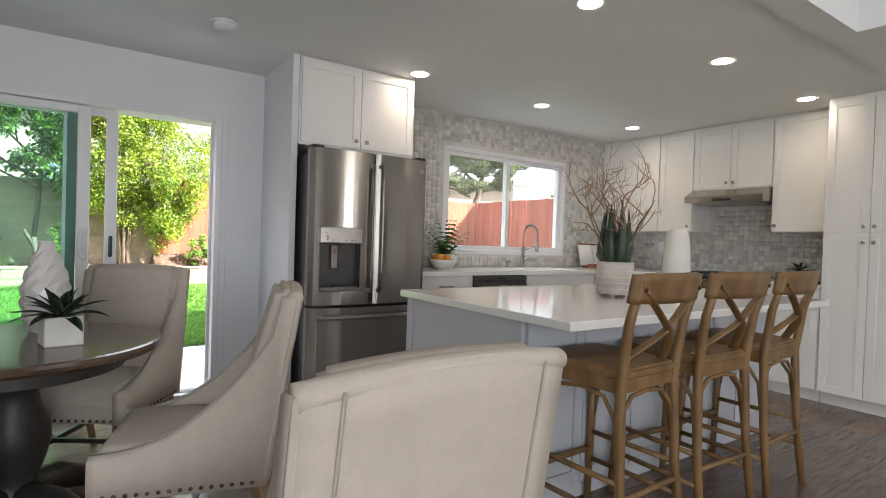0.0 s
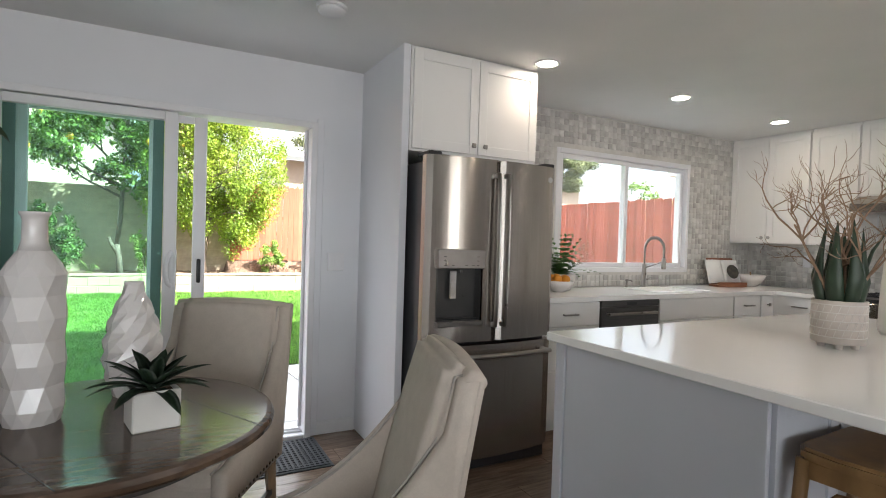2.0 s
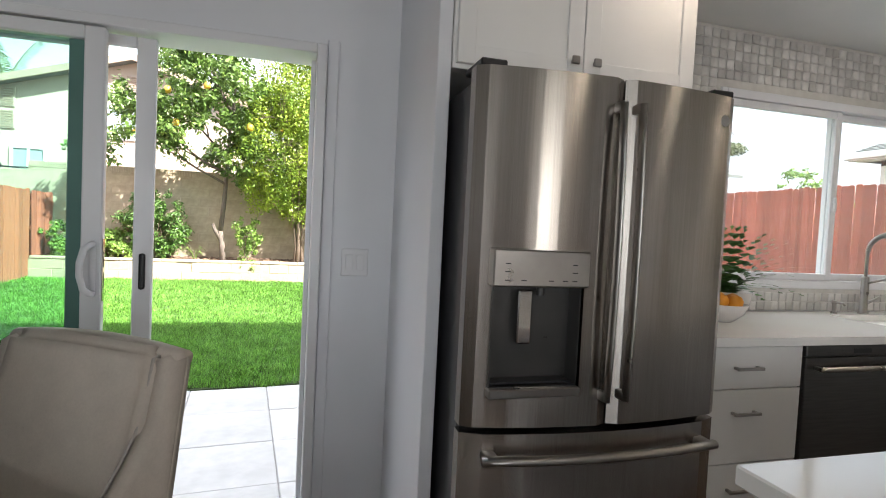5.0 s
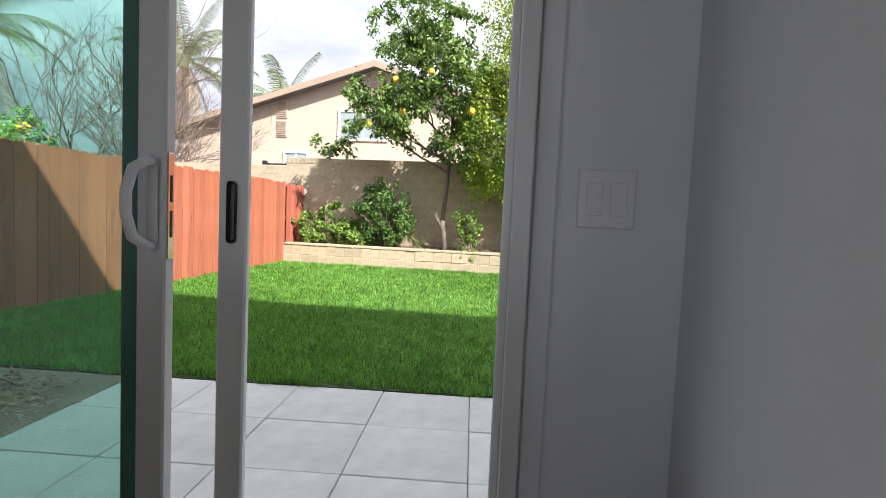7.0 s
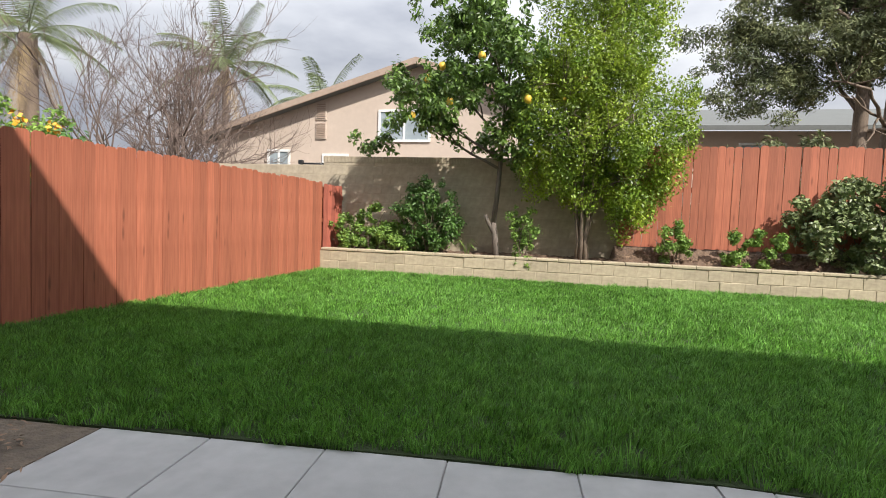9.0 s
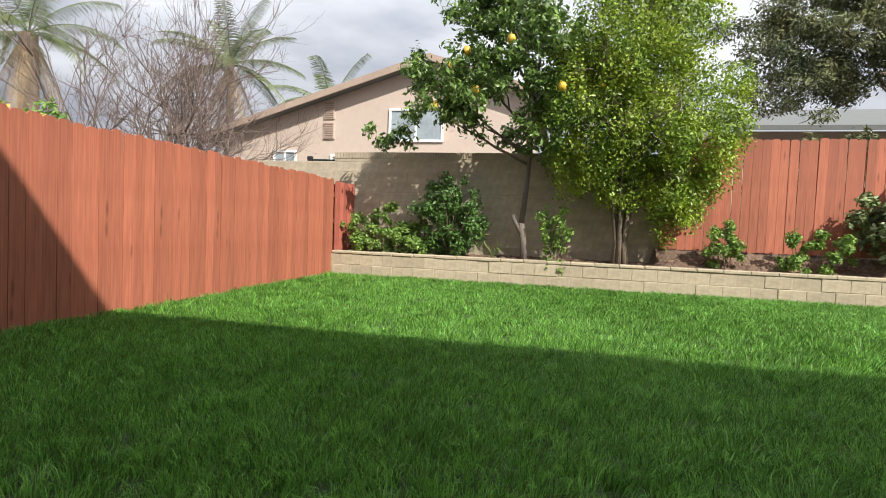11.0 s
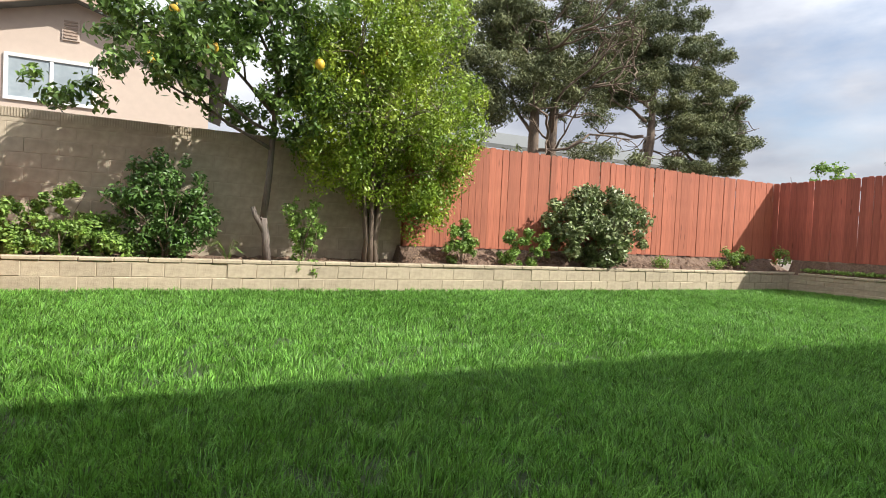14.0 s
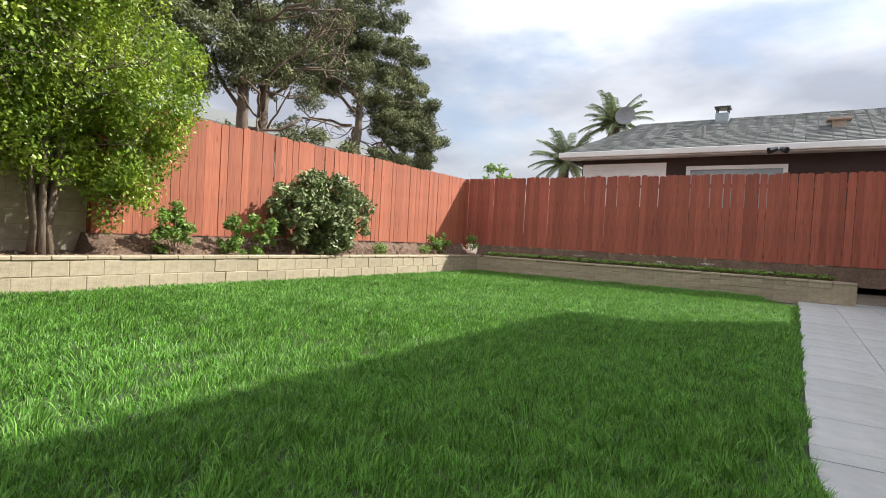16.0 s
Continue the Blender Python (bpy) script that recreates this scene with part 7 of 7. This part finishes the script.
tube(coil, 0.0026, 5, bm)
part("spring", bm, M_STEELH, fc, smooth=True)
part("spray_head", lathe([(0.017, 0), (0.020, 0.01), (0.019, 0.07), (0.013, 0.10)], 16, None, (0, -0.21, 0.17)), M_STEELH, fc, smooth=True)
part("support_arm", tube([(0, 0, 0.17), (0, -0.09, 0.20), (0, -0.195, 0.235)], 0.0065, 8), M_STEELH, fc, smooth=True)
part("lever", tube([(0.018, 0, 0.06), (0.05, -0.01, 0.075), (0.095, -0.02, 0.10)], [0.011, 0.007, 0.006], 8), M_STEELH, fc, smooth=True)
sp = thing("soap_dispenser", pose(4.08, 5.255, CT), "small brushed nickel soap dispenser by the sink", "soap dispenser")
part("body", lathe([(0.018, 0), (0.018, 0.006), (0.011, 0.012), (0.011, 0.05), (0.015, 0.055), (0.014, 0.07)], 14), M_STEELH, sp, smooth=True)
part("spout", tube([(0, 0, 0.062), (0, -0.05, 0.06), (0, -0.06, 0.05)], 0.006, 8), M_STEELH, sp, smooth=True)

fp = thing("potted_fern", pose(3.22, 5.14, CT) @ Matrix.Scale(1.3, 4), "green fern in a white bowl beside the refrigerator", "potted plant")
part("bowl", lathe([(0.05, 0), (0.058, 0.006), (0.085, 0.05), (0.095, 0.10), (0.088, 0.10), (0.08, 0.07)], 28), M_CERAM, fp, smooth=True)
fr_ = thing("fruit_bowl", pose(3.10, 5.02, CT), "white bowl of oranges beside the fern", "fruit bowl")
part("bowl", lathe([(0.04, 0), (0.05, 0.006), (0.09, 0.04), (0.11, 0.085), (0.104, 0.085), (0.085, 0.045), (0.04, 0.014)], 28), M_CERAM, fr_, smooth=True)
for k in range(5):
    o_ = thing("orange", pose(3.10 + 0.055 * math.cos(k * 1.26), 5.02 + 0.055 * math.sin(k * 1.26), CT + 0.095 + 0.004 * (k % 2)), "ripe orange in the white bowl", "orange", "oranges in the bowl")
    part("fruit", lathe([(0.004, -0.036), (0.022, -0.029), (0.034, -0.012), (0.036, 0.006), (0.027, 0.025), (0.006, 0.035)], 14), M_ORANGE, o_, smooth=True)
bm = bmesh.new()
for k in range(46):
    a, el = k * 2.4, 0.35 + 1.0 * rp.random()
    d, p = Vector((math.cos(a) * math.cos(el), math.sin(a) * math.cos(el), math.sin(el))), Vector((0, 0, 0.08))
    for s in range(9):
        q = p + d * 0.034
        side = d.cross(Vector((0, 0, 1))).normalized()
        for sg in (-1, 1):
            e = p + side * sg * 0.045 * (1 - s / 10) + d * 0.016
            v = [bm.verts.new(x) for x in (p, p + d * 0.02, e)]
            bm.faces.new(v)
        p = q
        d = (d + Vector((0, 0, -0.11))).normalized()
part("fronds", bm, M_FERN, fp)

bk = thing("cookbook_stand", pose(5.28, 5.13, CT, 0, 0, -12), "open cookbook on a reddish wooden stand on the counter", "cookbook stand")
part("tray", box(-0.17, 0.17, -0.09, 0.03, 0.0, 0.022, 0.006), M_TRAY, bk)
part("ledge", box(-0.17, 0.17, -0.10, -0.092, 0.0, 0.045, 0.004), M_TRAY, bk)
part("back_board", box(-0.16, 0.16, 0.0, 0.012, 0.0, 0.265, 0.006), M_TRAY, bk).matrix_basis = pose(0, 0.0, 0.022, -18)
for s in (-1, 1):
    bm = surface([[(s * x, -0.012 - 0.016 * math.sin(3.1 * x / 0.19) + 0.006, z) for x in np.linspace(0.0, 0.19, 8)] for z in np.linspace(0.0, 0.235, 3)], 0.008)
    pg = part("page_block", bm, M_PAPER, bk, "white open pages", smooth=True)
    pg.matrix_basis = pose(0, 0.0, 0.026, -18)
part("page_picture", lathe([(0.07, 0), (0.07, 0.0012)], 28), M_BOOKPIC, bk, "round dark food picture").matrix_basis = pose(0.10, 0.012, 0.142, 72, 0, 0)
bl = thing("white_bowl", pose(5.62, 5.10, CT), "large white ceramic bowl on the counter", "bowl")
part("bowl", lathe([(0.06, 0), (0.07, 0.006), (0.12, 0.05), (0.15, 0.115), (0.143, 0.115), (0.11, 0.055), (0.05, 0.014)], 36), M_CERAM, bl, smooth=True)
part("spoon", tube([(0.02, 0, 0.03), (0.06, 0.03, 0.14)], 0.007, 6), M_OAK, bl)
s2 = thing("potted_succulent", pose(5.62, 3.18, CT), "dark succulent in a small white pot on the worktop", "potted plant")
part("pot", lathe([(0.05, 0), (0.06, 0.005), (0.065, 0.09), (0.055, 0.09), (0.05, 0.075)], 20), M_MATTE, s2, smooth=True)
rosette(s2, 16, 0.15, 0.016, M_SUCC, rp, (0.1, 1.2), 0.08)
ot = thing("wall_outlet", pose(X1 - 0.0105, 4.75, 1.22, 0, 0, -90), "white outlet cover on the tiled backsplash", "outlet")
part("plate", box(-0.036, 0.036, -0.007, -0.0005, -0.058, 0.058, 0.003), M_VINYL, ot)
for z in (-0.025, 0.025):
    part("socket", box(-0.016, 0.016, -0.0095, -0.0072, z - 0.014, z + 0.014, 0.002), M_VINYL, ot)

# ---- pieces: floor planks, wall tiles, pavers ----
pm = block_mesh("plank", 1.215, 0.178, 0.0078, M_PLANK, 0.0012)
re_ = np.random.default_rng(9)
row = 0
y = 0.4
while y < 5.33:
    x = -2.4 - 1.2 * re_.random()
    while x < 5.9:
        x1 = x + 1.217
        a, c = max(x, X0 + 0.004), min(x1, X1 - 0.004)
        if c - a > 0.03:
            b = new("plank", pm)
            b.parent = floor
            b.matrix_basis = pose(a, y, -0.0079) @ Matrix.Diagonal(((c - a) / 1.217, 1, 1, 1))
        x = x1
    y += 0.1795
rest = bmesh.new()
y = 0.4
for k in range(22):
    y = 0.4 - 0.1795 * (k + 1)
    if y < Y0:
        break
    box(X0 + 0.01, X1 - 0.01, y, y + 0.178, -0.0079, -0.0002, 0, rest)
tagged(part("far_planks", rest, M_PLANK, floor), kind="stuff")

TS, TT = 0.0505, 0.0085     # tile pitch and thickness
tile_me = [block_mesh("tile", 0.0465 - 0.001 * k, TT, 0.0465 - 0.0007 * k, M_TILEP, 0.0025) for k in range(3)]
bs = tagged(new("backsplash"), "grey marble mosaic tile backsplash round the window", "tiled backsplash", kind="structure")
gro = bmesh.new()
for a in ((2.556, VX0, CT + 0.001, CEIL - 0.002), (VX0, VX1, CT + 0.001, VZ0), (VX0, VX1, VZ1, CEIL - 0.002), (VX1, UX - 0.002, CT + 0.001, CEIL - 0.002), (UX - 0.002, X1 - 0.007, CT + 0.001, 1.383)):
    box(a[0], a[1], WY - 0.006, WY - 0.0005, a[2], a[3], 0, gro)
part("grout", gro, M_GROUT, bs)
be = tagged(new("backsplash"), "grey marble mosaic tile backsplash behind the range", "tiled backsplash", kind="structure")
gro = box(X1 - 0.006, X1 - 0.0005, 2.915, WY - 0.007, CT + 0.001, 1.383)
box(X1 - 0.006, X1 - 0.0005, 3.437, 4.182, 1.384, 1.66, 0, gro)
part("grout", gro, M_GROUT, be)


def tile_verts(x, y, z, w, h, along, out, verts, faces):
    """A tile with chamfered face: along, out are unit axes in the plan."""
    b = len(verts)
    c = 0.003
    for u, v, d in ((0, 0, 0), (w, 0, 0), (w, h, 0), (0, h, 0), (0, 0, TT - c), (w, 0, TT - c), (w, h, TT - c), (0, h, TT - c), (c, c, TT), (w - c, c, TT), (w - c, h - c, TT), (c, h - c, TT)):
        verts.append((x + along[0] * u + out[0] * d, y + along[1] * u + out[1] * d, z + v))
    for q in ((0, 1, 5, 4), (1, 2, 6, 5), (2, 3, 7, 6), (3, 0, 4, 7), (4, 5, 9, 8), (5, 6, 10, 9), (6, 7, 11, 10), (7, 4, 8, 11), (8, 9, 10, 11)):
        faces.extend(b + k for k in q)


def covered(x, z):
    return VX0 - 0.045 < x < VX1 and VZ0 - 0.045 < z < VZ1 or (x > UX - 0.05 and z > 1.338)


verts, faces, single = [], [], 0
for i in range(int((X1 - 2.56) / TS)):
    for j in range(int((CEIL - CT) / TS)):
        x, z = 2.562 + i * TS, CT + 0.004 + j * TS
        if covered(x, z) or x + TS > X1 - 0.006:
            continue
        jx, jz, js = re_.normal() * 0.0008, re_.normal() * 0.0008, re_.normal() * 0.0007
        if x < VX1 + 0.1 and z < 1.30 and single < 300:
            t = new("tile", tile_me[int(re_.integers(3))])
            t.parent = bs
            t.matrix_basis = pose(x + jx, WY - 0.0065 - TT + js, z + jz, re_.normal() * 0.3, 0, re_.normal() * 0.3)
            single += 1
        else:
            tile_verts(x + jx, WY - 0.0055 + js, z + jz, 0.0465, 0.0465, (1, 0), (0, -1), verts, faces)
tagged(link_mesh("mosaic_tiles", raw_mesh("mosaic_tiles", verts, faces, 4), M_TILE, bs), kind="stuff")
verts, faces = [], []
for i in range(int((WY - 2.92) / TS)):
    for j in range(14):
        y, z = 2.925 + i * TS, CT + 0.004 + j * TS
        if z > 1.335 and not (3.44 < y < 4.13) or z > 1.61 or y + TS > WY - 0.01:
            continue
        tile_verts(X1 - 0.0055 + re_.normal() * 0.0007, y + re_.normal() * 0.0008, z, 0.0465, 0.0465, (0, 1), (-1, 0), verts, faces)
tagged(link_mesh("mosaic_tiles", raw_mesh("mosaic_tiles", verts, faces, 4), M_TILE, be), kind="stuff")

pv = tagged(new("patio"), "light grey square concrete pavers of the patio", "paving", kind="structure")
pav = block_mesh("paver", PS - 0.005, PS - 0.005, 0.05, M_CONC, 0.004)
turned = Matrix.Translation((PX0, PY0, 0)) @ Matrix.Rotation(math.atan(SKEW), 4, "Z")
for i in range(5):
    for j in range(4):
        b = new("paver", pav)
        b.parent = pv
        d = 1.0
        if j == 3:                                   # cut short at the house wall
            d = min(1.0, (PY0 + SKEW * i * PS - 3 * PS - WO - 0.03) / PS)
        if d > 0.06:
            b.matrix_basis = turned @ pose(i * PS + 0.003, -PS * (j + d) + 0.003, GZ - 0.05 + re_.normal() * 0.001) @ Matrix.Diagonal((1, d, 1, 1))
        else:
            bpy.data.objects.remove(b)
# cut pavers in the wedge between the turned and the square paving
XW = XB + 0.235
for j in range(4):
    y1, y0 = PY1 - PS * j - 0.003, max(PY1 - PS * (j + 1) + 0.003, WO + 0.02)
    if y1 - y0 > 0.05:
        wedge = prism([(XB + 0.008 + SKEW * (PY1 - y0), y0), (XW - 0.004, y0), (XW - 0.004, y1), (XB + 0.008 + SKEW * (PY1 - y1), y1)], GZ - 0.05, GZ)
        part("paver", wedge, M_CONC, pv)
for i in range(18):
    for j in range(4):
        d = min(1.0, (PY1 - PS * j - WO - 0.03) / PS)
        if d < 0.06:
            continue
        b = new("paver", pav)
        b.parent = pv
        b.matrix_basis = pose(XW + i * PS + 0.003, PY1 - PS * (j + d) + 0.003, GZ - 0.05 + re_.normal() * 0.001) @ Matrix.Diagonal((1, d, 1, 1))
